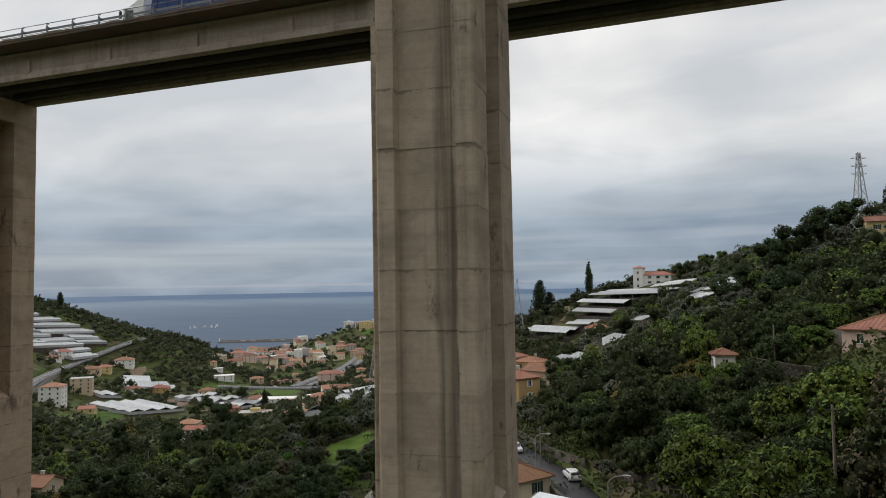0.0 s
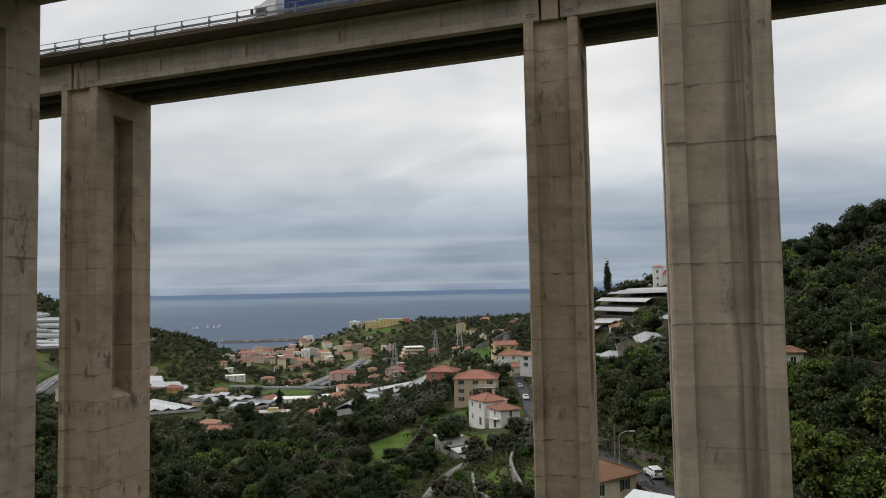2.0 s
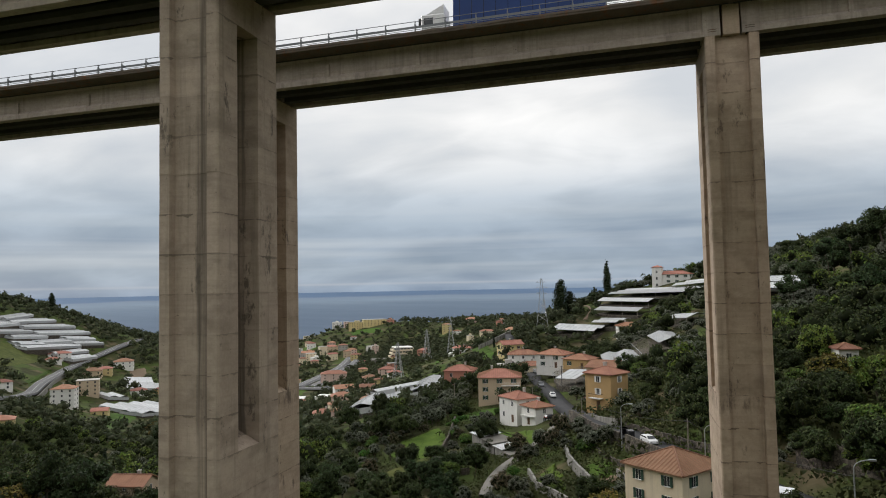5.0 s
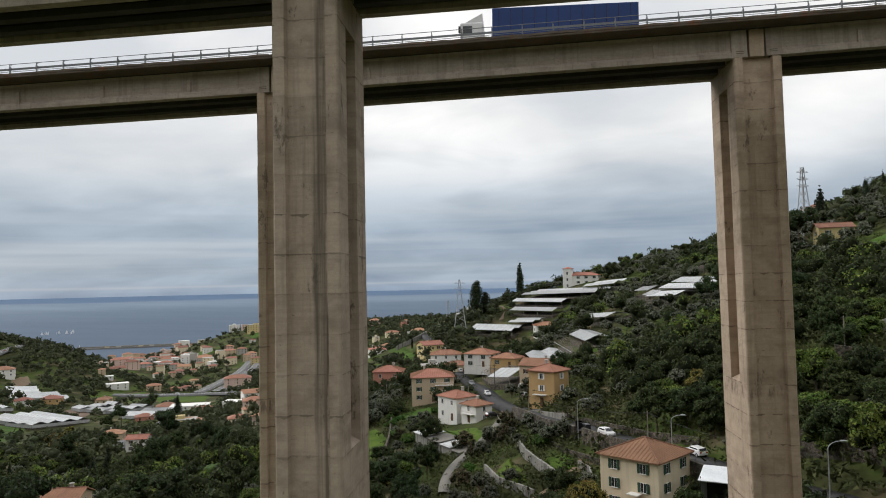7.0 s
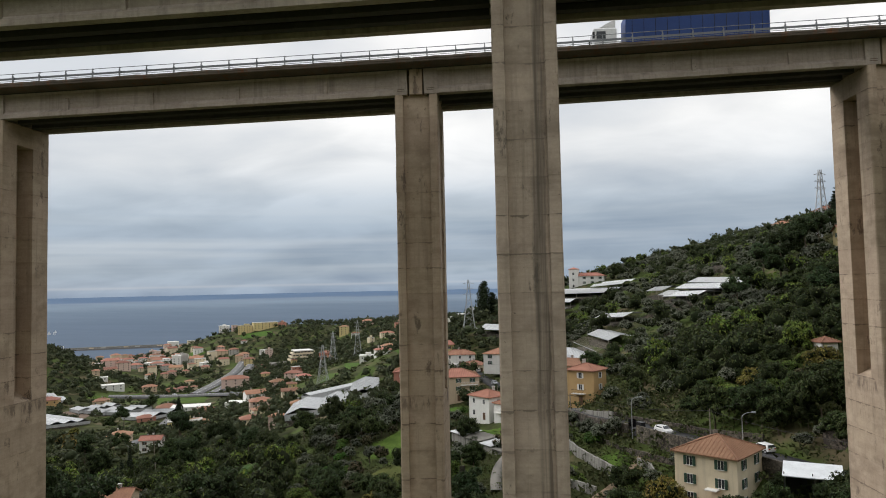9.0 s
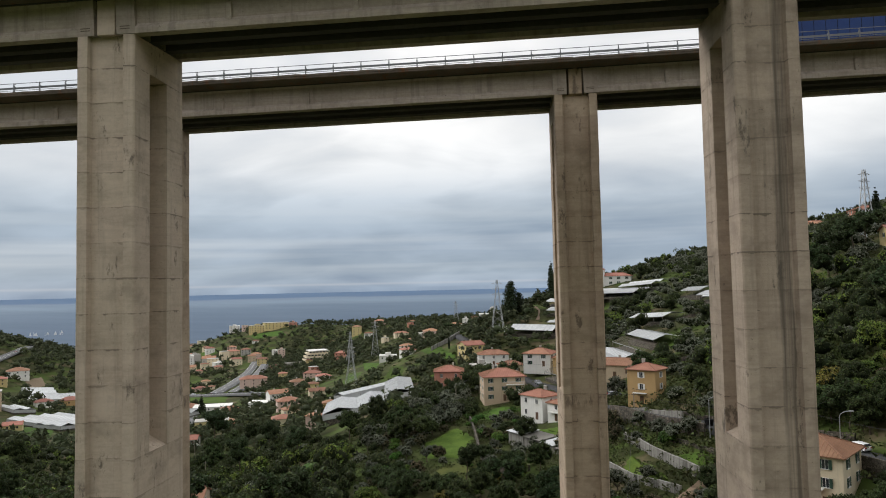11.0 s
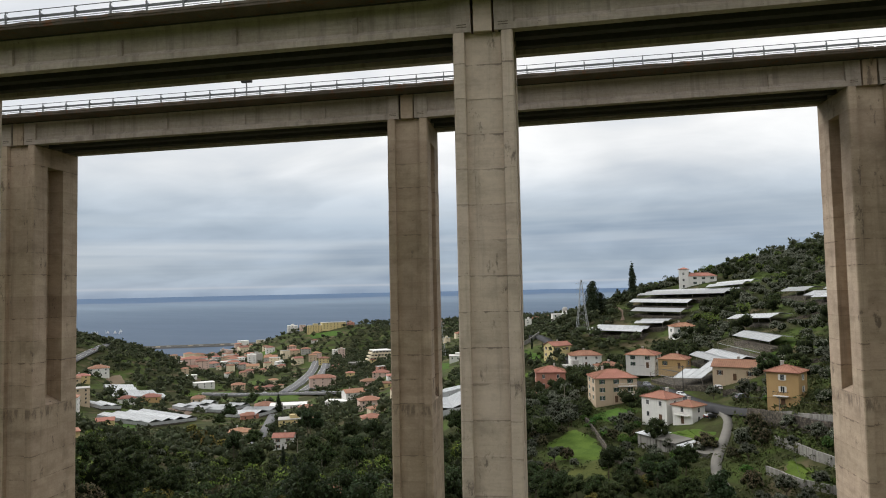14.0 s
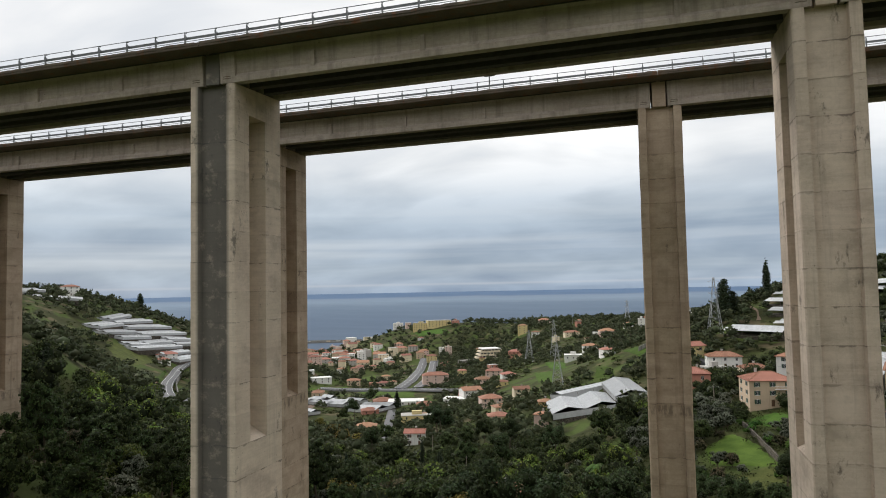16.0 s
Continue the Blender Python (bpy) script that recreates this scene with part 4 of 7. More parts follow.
    KEEP.append((x, y, math.hypot(w, d) / 2 + 1.5))
    return home


KEEP = []      # plan circles that stay free of plants: x, y, radius
CLEARINGS = []  # plan circles with low scrub only


def keep_line(pts, r, into=KEEP):
    for (x0, y0), (x1, y1) in zip(pts, pts[1:]):
        n = max(1, int(math.hypot(x1 - x0, y1 - y0) / (r * 0.8)))
        for k in range(n + 1):
            into.append((x0 + (x1 - x0) * k / n, y0 + (y1 - y0) * k / n, r))


def make_greenhouse(kind, x, y, length, width, yaw, h=2.6, open_sides=False, bays=0, steep=0.09):
    """A row of shallow pitched bays on posts, sheeted in plastic or dusty glass, or the bare frame of one."""
    c, s = math.cos(radians(yaw)), math.sin(radians(yaw))
    if width < 9:
        x, y, width = x - s * (9 - width) / 2, y + c * (9 - width) / 2, 9.0
    corners = [(x + c * a - s * b, y + s * a + c * b) for a in (-length / 2, length / 2) for b in (-width / 2, width / 2)]
    zs = [float(ground(*p)) for p in corners]
    gz = sum(zs) / 4
    sx, sy = ((zs[2] + zs[3]) - (zs[0] + zs[1])) / 2 / length, ((zs[1] + zs[3]) - (zs[0] + zs[2])) / 2 / max(width, 1)
    sx, sy = max(-steep, min(steep, sx)), max(-0.15, min(0.15, sy))
    label = {"poly": "long low greenhouse sheeted in milky white plastic", "glass": "long low greenhouse of dusty grey glass", "frame": "bare timber greenhouse frame with its sheets taken off"}[kind]
    g = empty("greenhouse", pose(x, y, gz), label, "greenhouse", "hillside greenhouses")
    g.matrix_basis = pose(x, y, gz + 0.1, 0, 0, yaw) @ pose(0, 0, 0, math.degrees(math.atan(sy)), -math.degrees(math.atan(sx)), 0)
    keep_line([(x - c * length / 2, y - s * length / 2), (x + c * length / 2, y + s * length / 2)], width / 2 + 2.0)
    bays = bays or max(1, round(width / (6.5 if width < 24 else 13)))
    bw = width / bays
    mat = M["poly"] if kind == "poly" else M["glasshouse"]
    for b in range(bays):
        y0 = -width / 2 + b * bw
        if kind != "frame":
            bm = bmesh.new()
            prof = [(y0 + 0.03, h), (y0 + bw / 2, h + bw * 0.13), (y0 + bw - 0.03, h), (y0 + bw - 0.03, h - 0.06), (y0 + bw / 2, h + bw * 0.13 - 0.06), (y0 + 0.03, h - 0.06)]
            rows = [[bm.verts.new((sx_ * length / 2, py, pz)) for py, pz in prof] for sx_ in (-1, 1)]
            for i in range(6):
                j = (i + 1) % 6
                bm.faces.new((rows[0][i], rows[1][i], rows[1][j], rows[0][j]))
            bm.faces.new(rows[0][::-1])
            bm.faces.new(rows[1])
            bmesh.ops.recalc_face_normals(bm, faces=bm.faces[:])
            part("roof_sheet", bm, mat, g)
        # purlins and glazing bars over the bay
        bm = bmesh.new()
        n = max(2, int(length / (2.6 if kind != "frame" else 1.5)))
        for k in range(n + 1):
            px = -length / 2 + length * k / n
            for q0, q1, z0, z1 in ((y0, y0 + bw / 2, h, h + bw * 0.13), (y0 + bw / 2, y0 + bw, h + bw * 0.13, h)):
                r = 0.05
                vs = [bm.verts.new((px + ox, q, z + oz)) for q, z in ((q0, z0 + 0.02), (q1, z1 + 0.02)) for ox, oz in ((-r, 0), (r, 0), (r, 0.06), (-r, 0.06))]
                for f in ((0, 1, 5, 4), (1, 2, 6, 5), (2, 3, 7, 6), (3, 0, 4, 7)):
                    bm.faces.new([vs[i] for i in f])
        tagged(part("glazing_grid", bm, M["lamp_grey"] if kind != "frame" else M["wood_pole"], g), kind="stuff")
        box_ = boxes((-length / 2, length / 2, y0 - 0.06, y0 + 0.06, h - 0.1, h + 0.04))
        part("gutter", box_, M["lamp_grey"], g)
    if kind != "frame" and not open_sides:
        wallmat = M["glasshouse"]
        for q in (-1, 1):
            part("side_sheet", boxes((-length / 2, length / 2, q * (width / 2 - 0.05) - 0.03, q * (width / 2 - 0.05) + 0.03, 0.5, h - 0.1)), wallmat, g)
            part("end_sheet", boxes((q * (length / 2 - 0.05) - 0.03, q * (length / 2 - 0.05) + 0.03, -width / 2 + 0.1, width / 2 - 0.1, 0.5, h - 0.1)), wallmat, g)
    part("base_wall", boxes((-length / 2 - 0.1, length / 2 + 0.1, -width / 2 - 0.1, width / 2 + 0.1, -4.0, 0.1 if open_sides else 0.5)), M["stone_wall"], g)
    n = max(1, int(length / (9 if y < 420 else 30)))
    for k in range(n + 1):
        for q in (-1, 1):
            again("post", shared("gh_post", lambda: (boxes((-0.06, 0.06, -0.06, 0.06, 0, 2.6)), M["wood_pole"])), g, pose(-length / 2 + length * k / n, q * width / 2, 0))
    return g


def ribbon(name, pts, width, mat, label, category, lift=0.12, step=3.0, marks=False, kind="structure"):
    """A road or path laid over the ground through the points, with a thickness."""
    p = np.array(pts, float)
    seg = np.concatenate([[0], np.cumsum(np.hypot(*np.diff(p, axis=0).T))])
    s = np.linspace(0, seg[-1], max(2, int(seg[-1] / step)))
    # rounded course through the points
    xs, ys = np.interp(s, seg, p[:, 0]), np.interp(s, seg, p[:, 1])
    k = np.ones(5) / 5
    for _ in range(2):
        xs = np.convolve(np.pad(xs, 2, "edge"), k, "valid")
        ys = np.convolve(np.pad(ys, 2, "edge"), k, "valid")
    keep_line(list(zip(xs.tolist(), ys.tolist()))[::2], width / 2 + 1.6)
    tx, ty = np.gradient(xs), np.gradient(ys)
    ln = np.hypot(tx, ty)
    nx, ny = -ty / ln, tx / ln
    zs = np.maximum.reduce([ground(xs + nx * width * o, ys + ny * width * o) for o in (-0.5, 0, 0.5)]) + lift
    zs = np.convolve(np.pad(zs, 2, "edge"), k, "valid") + 0.05
    v = []
    for o, dz in ((-0.5, -1.6), (-0.5, 0), (0.5, 0), (0.5, -1.6)):
        v.append(np.stack([xs + nx * width * o, ys + ny * width * o, zs + dz], -1))
    n = len(xs)
    v = np.concatenate(v)
    i = np.arange(n - 1)
    f = np.concatenate([np.stack([a * n + i, a * n + i + 1, (a + 1) * n + i + 1, (a + 1) * n + i], -1) for a in range(3)])
    ob = sheet(name, v, f[:, ::-1], mat)
    tagged(ob, label, category, kind=kind)
    if marks:
        for o in (-0.44, 0.0, 0.44):
            w = 0.08
            a = np.stack([xs + nx * (width * o - w), ys + ny * (width * o - w), zs + 0.02], -1)
            b = np.stack([xs + nx * (width * o + w), ys + ny * (width * o + w), zs + 0.02], -1)
            q = np.stack([i, i + 1, n + i + 1, n + i], -1)
            part_ = sheet("road_line", np.concatenate([a, b]), q[:, ::-1], M["paint_white"], ob)
    return xs, ys, zs


def make_field(pts, mat, name, label, lift=0.22):
    """A patch of turf or tilled soil that lies on the slope."""
    p = np.array(pts, float)
    cx, cy = p.mean(0)
    for q in p:
        KEEP.append((float(cx * 0.5 + q[0] * 0.5), float(cy * 0.5 + q[1] * 0.5), float(np.hypot(*(q - [cx, cy]))) * 0.33))
    KEEP.append((float(cx), float(cy), float(np.hypot(*(p - [cx, cy]).T).mean()) * 0.52))
    ring = []
    k = len(p)
    rnd = random.Random(int(cx))
    for i in range(k):
        a, b = p[i], p[(i + 1) % k]
        for t in np.linspace(0, 1, 9)[:-1]:
            q = a + (b - a) * t
            q = q + np.array([rnd.uniform(-0.6, 0.6), rnd.uniform(-0.6, 0.6)])
            ring.append(q)
    ring = np.array(ring)
    rows = [np.array([[cx, cy]]) + (ring - [cx, cy]) * s for s in (1.0, 0.8, 0.6, 0.4, 0.2, 0.02)]
    n = len(ring)
    v = []
    for j, r in enumerate(rows):
        v.append(np.stack([r[:, 0], r[:, 1], ground(r[:, 0], r[:, 1]) + (lift if j else -0.4)], -1))
    v = np.concatenate(v)
    i = np.arange(n)
    i2 = (i + 1) % n
    f = np.concatenate([np.stack([a * n + i, a * n + i2, (a + 1) * n + i2, (a + 1) * n + i], -1) for a in range(len(rows) - 1)])
    ob = sheet(name, v, f, mat, smooth=True)
    return tagged(ob, label, "field", kind="structure")


# ---- plants ----
def leaf_cloud(rng, blobs, count, size, flat=0.5):
    """Corners and faces of small leaf clumps spread over the skins of round masses (x, y, z, radius)."""
    b = np.array(blobs, float)
    wgt = b[:, 3] ** 2
    tries = count * 3
    pick = rng.choice(len(b), tries, p=wgt / wgt.sum())
    d = rng.normal(size=(tries, 3))
    d /= np.linalg.norm(d, axis=1)[:, None]
    d[:, 2] = np.where(d[:, 2] < -0.35, -d[:, 2], d[:, 2])
    r = b[pick, 3] * (0.80 + 0.34 * rng.random(tries) ** 1.6)
    c = b[pick, :3] + d * r[:, None] * np.array([1, 1, 0.85])
    # leaves deep inside a neighbouring mass would never be seen
    near = np.linalg.norm((c[:, None, :] - b[None, :, :3]) / [1, 1, 0.85], axis=2) / b[None, :, 3]
    seen = near.min(axis=1) > 0.74
    order = np.concatenate([np.flatnonzero(seen), np.flatnonzero(~seen)])[:count]
    d, c = d[order], c[order]
    # a clump faces roughly outward, tipped at random
    nrm = d + rng.normal(scale=flat, size=(count, 3))
    nrm /= np.linalg.norm(nrm, axis=1)[:, None]
    up = rng.normal(size=(count, 3))
    u = np.cross(nrm, up)
    u /= np.linalg.norm(u, axis=1)[:, None]
    w = np.cross(nrm, u)
    s = size * rng.uniform(0.55, 1.45, count)[:, None]
    asp = rng.uniform(0.4, 0.85, count)[:, None]
    v = np.stack([c - u * s, c + u * s * 0.9 - w * s * asp, c + w * s * asp * 1.5 + nrm * s * 0.25], 1).reshape(-1, 3)
    f = np.arange(count * 3).reshape(-1, 3)
    return v, f


def clumps(rng, middle, reach, count, r0, r1, low=-0.35):
    """Round leaf masses standing out all round from a middle (x, y, z, radius)."""
    x, y, z, r = middle
    out = [middle]
    for k in range(count):
        up = low + (1 - low) * (k + rng.uniform(0.1, 0.9)) / count
        a = k * 2.4 + rng.uniform(-0.5, 0.5)
        flat_ = math.sqrt(max(0.0, 1 - up * up))
        q = reach * rng.uniform(0.78, 1.18)
        out.append((x + q * flat_ * math.cos(a), y + q * flat_ * math.sin(a), z + q * up * 0.95, rng.uniform(r0, r1)))
    return out


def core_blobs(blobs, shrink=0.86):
    """Lumpy masses inside a crown, so that it is not seen through everywhere; mostly coloured dark as its inner shade.
    """
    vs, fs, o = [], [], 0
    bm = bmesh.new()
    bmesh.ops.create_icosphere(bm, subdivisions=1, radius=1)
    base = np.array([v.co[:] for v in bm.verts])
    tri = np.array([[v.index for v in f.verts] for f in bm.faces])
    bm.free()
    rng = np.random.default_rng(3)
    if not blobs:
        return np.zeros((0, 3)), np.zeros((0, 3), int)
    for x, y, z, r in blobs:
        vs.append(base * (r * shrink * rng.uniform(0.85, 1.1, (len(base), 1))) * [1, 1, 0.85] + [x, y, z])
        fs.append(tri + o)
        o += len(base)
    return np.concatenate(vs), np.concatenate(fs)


def crown_mesh(name, parts_, mat):
    """One mesh out of leaves and cores."""
    (v, q), (cv, ct) = parts_
    me = bpy.data.meshes.new(name)
    verts = np.concatenate([v, cv])
    me.vertices.add(len(verts))
    me.vertices.foreach_set("co", verts.astype(np.float32).ravel())
    ct = ct + len(v)
    loops = np.concatenate([q.ravel(), ct.ravel()]).astype(np.int32)
    me.loops.add(len(loops))
    me.loops.foreach_set("vertex_index", loops)
    me.polygons.add(len(q) + len(ct))
    starts = (np.arange(len(q) + len(ct)) * 3).astype(np.int32)
    me.polygons.foreach_set("loop_start", starts)
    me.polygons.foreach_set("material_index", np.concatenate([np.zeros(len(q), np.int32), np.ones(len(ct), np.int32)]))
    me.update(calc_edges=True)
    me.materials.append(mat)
    me.materials.append(M["core_shade"])
    return me


def trunk_mesh(name, rng, height, r, blobs):
    bm = bmesh.new()
    p = Vector((0, 0, -0.8))
    k = 4
    for i in range(k):
        q = Vector((rng.normal() * 0.08 * height / k, rng.normal() * 0.08 * height / k, (i + 1) * height / k))
        tube(bm, p, q, r * (1 - 0.16 * i), r * (1 - 0.16 * (i + 1)), 6)
        p = q
    for x, y, z, br in blobs[: min(6, len(blobs))]:
        tube(bm, p * 0.85, (x * 0.8, y * 0.8, z), r * 0.45, r * 0.12, 4)
    me = bpy.data.meshes.new(name)
    bm.to_mesh(me)
    bm.free()
    me.materials.append(M["bark"])
    return me


def tree_kind(kind, seed):
    """Trunk and crown meshes of one tree, about its natural size."""
    rng = np.random.default_rng(seed)
    leaf, count, size, flat = "broad", 620, 0.34, 0.6
    if kind in ("broad", "bright", "yellow", "brown"):
        h = {"broad": 4.2, "bright": 3.0, "yellow": 3.6, "brown": 3.0}[kind]
        blobs = clumps(rng, (0, 0, h + 1.5, 2.0), 2.35, 15, 0.75, 1.35)
        leaf, count, size, flat = kind, {"broad": 1750, "bright": 2300, "yellow": 1800, "brown": 1100}[kind], 0.165, 0.5
        trunk = (h, 0.26)
    elif kind == "bank":
        h = 4.6
        blobs = clumps(rng, (0, 0, h + 1.6, 1.6), 2.2, 12, 0.6, 1.1, -0.6) + clumps(rng, (rng.normal() * 0.5, rng.normal() * 0.5, h + 4.2, 1.1), 1.5, 8, 0.5, 0.9)
        leaf, count, size, flat = "broad", 2000, 0.145, 0.65
        trunk = (h + 3.0, 0.2)
    elif kind == "olive":
        h = 1.8
        blobs = clumps(rng, (0, 0, h + 1.2, 1.3), 1.6, 11, 0.6, 1.0)
        leaf, count, size, flat = "olive", 1200, 0.13, 0.6
        trunk = (h, 0.24)
    elif kind == "citrus":
        blobs = [(0, 0, 1.6, 1.2)] + [(0.8 * math.cos(a), 0.8 * math.sin(a), 1.5 + 0.3 * math.sin(3 * a), 0.8) for a in (0.3, 1.6, 2.9, 4.1, 5.3)]
        leaf, count, size = "citrus", 900, 0.15
        trunk = (1.2, 0.1)
    elif kind == "cypress":
        blobs = []
        hh = 15.0
        for k in range(15):
            t = k / 14
            r = 1.25 * (math.sin(math.pi * min(1, 0.18 + t * 0.82)) ** 0.8) * (1 - 0.25 * t) + 0.15
            blobs.append((rng.normal() * 0.1, rng.normal() * 0.1, 0.7 + t * (hh - 1.2), r))
        leaf, count, size, flat = "cypress", 2200, 0.2, 0.4
        trunk = (2.0, 0.25)
    elif kind == "pine":
        h = 6.5
        blobs = [(rng.normal() * 1.6, rng.normal() * 1.6, h + rng.uniform(-1.2, 2.6), rng.uniform(1.1, 1.9)) for k in range(11)]
        leaf, count, size, flat = "pine", 1800, 0.2, 0.8
        trunk = (h, 0.25)
    elif kind == "oval":
        blobs = [(rng.normal() * 0.5, rng.normal() * 0.5, 2.0 + 11.5 * t, 1.3 + 1.5 * math.sin(math.pi * (0.15 + 0.8 * t))) for t in np.linspace(0, 1, 10)]
        leaf, count, size, flat = "cypress", 1800, 0.26, 0.7
        trunk = (3.0, 0.3)
    elif kind == "umbrella":
        h = 6.0
        blobs = [(2.4 * math.cos(a) * q, 2.4 * math.sin(a) * q, h + 0.6 + 0.5 * (1 - q), 1.2) for q in (0.0, 0.6, 1.0) for a in np.arange(0, 6.2, 1.1)]
        leaf, count, size, flat = "pine", 1400, 0.2, 0.6
        trunk = (h, 0.22)
    elif kind == "fir":
        blobs = [(0.6 * (1 - t) * math.cos(9 * t), 0.6 * (1 - t) * math.sin(9 * t), 1.5 + 9.5 * t, 2.3 * (1 - t) + 0.25) for t in np.linspace(0, 1, 9)]
        leaf, count, size, flat = "cypress", 1600, 0.24, 0.9
        trunk = (3.0, 0.25)
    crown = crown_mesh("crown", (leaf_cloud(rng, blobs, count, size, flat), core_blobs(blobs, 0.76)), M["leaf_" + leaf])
    return trunk_mesh("trunk", rng, trunk[0], trunk[1], sorted(blobs[1:] if len(blobs) < 14 else [], key=lambda b: b[2])), crown


TREE_LABEL = {"bank": "tall loose-leaved dark green tree on the west bank", "broad": "dense dark green broadleaf tree on the valley slope", "bright": "yellow-green young broadleaf tree on the slope", "yellow": "broadleaf tree with yellowing autumn leaves",
              "brown": "half-bare shrubby tree with brownish twigs", "olive": "grey-green rounded olive tree on a terrace", "citrus": "small glossy green garden tree",
              "cypress": "tall narrow dark green cypress", "pine": "dark green pine with an open crown", "umbrella": "umbrella pine with a flat crown", "fir": "dark conical fir tree", "oval": "tall dark evergreen tree with an oval crown"}
TREE_MESHES = {}
for _kind, _n in (("bank", 4), ("broad", 6), ("olive", 4), ("bright", 3), ("yellow", 2), ("brown", 2), ("citrus", 2), ("cypress", 2), ("pine", 3), ("umbrella", 1), ("fir", 1), ("oval", 1)):
    TREE_MESHES[_kind] = [tree_kind(_kind, 40 + 7 * i + len(_kind)) for i in range(_n)]
TREE_RANDOM = random.Random(11)


def plant(kind, x, y, size=1.0, tall=1.0, group="", z=None):
    """One tree with trunk and crown, standing on the ground."""
    r = TREE_RANDOM
    trunk, crown = r.choice(TREE_MESHES[kind])
    gz = float(ground(x, y)) if z is None else z
    sink = {"broad": 2.2, "bright": 1.7, "yellow": 1.8, "brown": 1.7, "bank": 1.2, "olive": 0.5}.get(kind, 0.1) * size
    m = pose(x, y, gz - sink, 0, 0, r.uniform(0, 360)) @ Matrix.Diagonal((size * r.uniform(0.9, 1.1), size * r.uniform(0.9, 1.1), size * tall, 1))
    t = empty({"broad": "broadleaf_tree", "bank": "tall_tree", "olive": "olive_tree", "cypress": "cypress_tree", "pine": "pine_tree", "citrus": "garden_tree"}.get(kind, "tree"), m, TREE_LABEL[kind], "tree", group or kind + " trees")
    again("trunk", trunk, t, Matrix())
    again("crown", crown, t, Matrix())
    return t


# ---- houses and greenhouses: wall, roof, x, y, width, depth, height to the eaves, turn / kind, x, y, length, width, turn ----
HOUSES_EAST = [
    ("white", "hip", -41, 329, 11, 8, 4.4, 12),
    ("beige", "gable", -41, 211, 13, 9, 4.1, -21),
    ("cream", "hip", -78, 277, 10, 7, 3.4, 18),
    ("grey", "flat", -92, 297, 9, 7, 4.1, 20),
    ("white", "hip", -148, 414, 8, 7, 4.1, 25),
]
HOUSES_HARBOUR = [
    ("pink", "hip", -615, 858, 23, 13, 10.7, 36),
    ("pink", "hip", -599, 860, 18, 13, 10.6, 41),
    ("grey", "flat", -660, 1002, 11, 8, 9.4, 32),
    ("beige", "hip", -635, 1005, 22, 12, 10.3, 17),
    ("salmon", "flat", -627, 1012, 8, 6, 11.3, 29),
    ("white", "flat", -574, 926, 9, 6, 12.0, 38),
    ("white", "flat", -553, 916, 12, 9, 15.1, 29),
    ("cream", "flat", -515, 910, 15, 11, 9.9, 28),
    ("beige", "hip", -481, 856, 11, 8, 7.7, 27),
    ("beige", "hip", -501, 843, 8, 6, 6.2, 37),
    ("beige", "hip", -520, 824, 9, 7, 6.1, 30),
    ("beige", "hip", -416, 610, 13, 9, 5.1, 28),
    ("cream", "hip", -409, 674, 9, 6, 4.3, 32),
    ("pink", "hip", -387, 618, 10, 8, 2.8, 16),
    ("salmon", "hip", -396, 613, 8, 6, 2.8, 23),
]
HOUSES_QUAY = [
    ("white", "flat", -444, 595, 19, 11, 5.1, 39),
    ("beige", "hip", -489, 637, 7, 6, 4.9, 34),
    ("white", "flat", -473, 623, 10, 7, 3.0, 32),
    ("beige", "hip", -401, 510, 9, 7, 4.0, 19),
    ("pink", "hip", -429, 782, 8, 6, 2.8, 26),
    ("cream", "hip", -380, 627, 6, 4, 2.9, 19),
    ("cream", "hip", -578, 868, 7, 6, 4.9, 30),
    ("white", "hip", -556, 859, 6, 5, 4.8, 35),
    ("white", "flat", -584, 1003, 7, 5, 6.4, 13),
    ("pink", "hip", -558, 984, 8, 6, 4.5, 30),
]
HOUSES_SPUR_FOOT = [
    ("pink", "hip", -536, 1019, 13, 10, 4.5, 14),
    ("beige", "hip", -516, 978, 19, 11, 6.1, 30),
    ("grey", "hip", -493, 971, 14, 10, 7.7, 25),
    ("white", "hip", -504, 1034, 9, 7, 3.6, 13),
    ("pink", "hip", -466, 945, 13, 10, 5.8, 30),
    ("yellow", "hip", -430, 879, 14, 10, 8.5, 18),
    ("white", "flat", -436, 938, 7, 6, 10.7, 9),
    ("pink", "flat", -424, 933, 10, 7, 12.2, 20),
    ("pink", "hip", -326, 599, 24, 13, 8.5, 24),
    ("white", "flat", -259, 452, 15, 11, 3.7, 6),
    ("salmon", "hip", -282, 452, 11, 8, 2.8, 32),
    ("salmon", "hip", -319, 438, 12, 9, 2.8, 31),
    ("salmon", "hip", -381, 796, 14, 10, 2.8, 17),
]
HOUSES_SPUR_RIDGE = [
    ("white", "flat", -600, 1172, 18, 13, 11.4, 26),
    ("pink", "flat", -576, 1161, 10, 8, 10.3, 30),
    ("yellow", "flat", -530, 1105, 26, 14, 12.6, 13),
    ("yellow", "flat", -501, 1113, 40, 22, 10.6, 29),
    ("salmon", "flat", -467, 1103, 11, 9, 6.7, 6),
    ("yellow", "hip", -315, 933, 12, 9, 11.8, 2),
    ("pink", "hip", -296, 994, 17, 12, 6.7, 13),
    ("white", "hip", -290, 897, 11, 8, 5.3, 11),
    ("cream", "hip", -233, 834, 18, 10, 4.9, 21),
    ("white", "flat", -194, 756, 8, 6, 5.1, 11),
    ("pink", "hip", -180, 730, 17, 13, 6.1, 16),
    ("white", "hip", -162, 805, 13, 10, 4.7, 14),
    ("white", "flat", -148, 786, 7, 5, 8.5, -5),
]
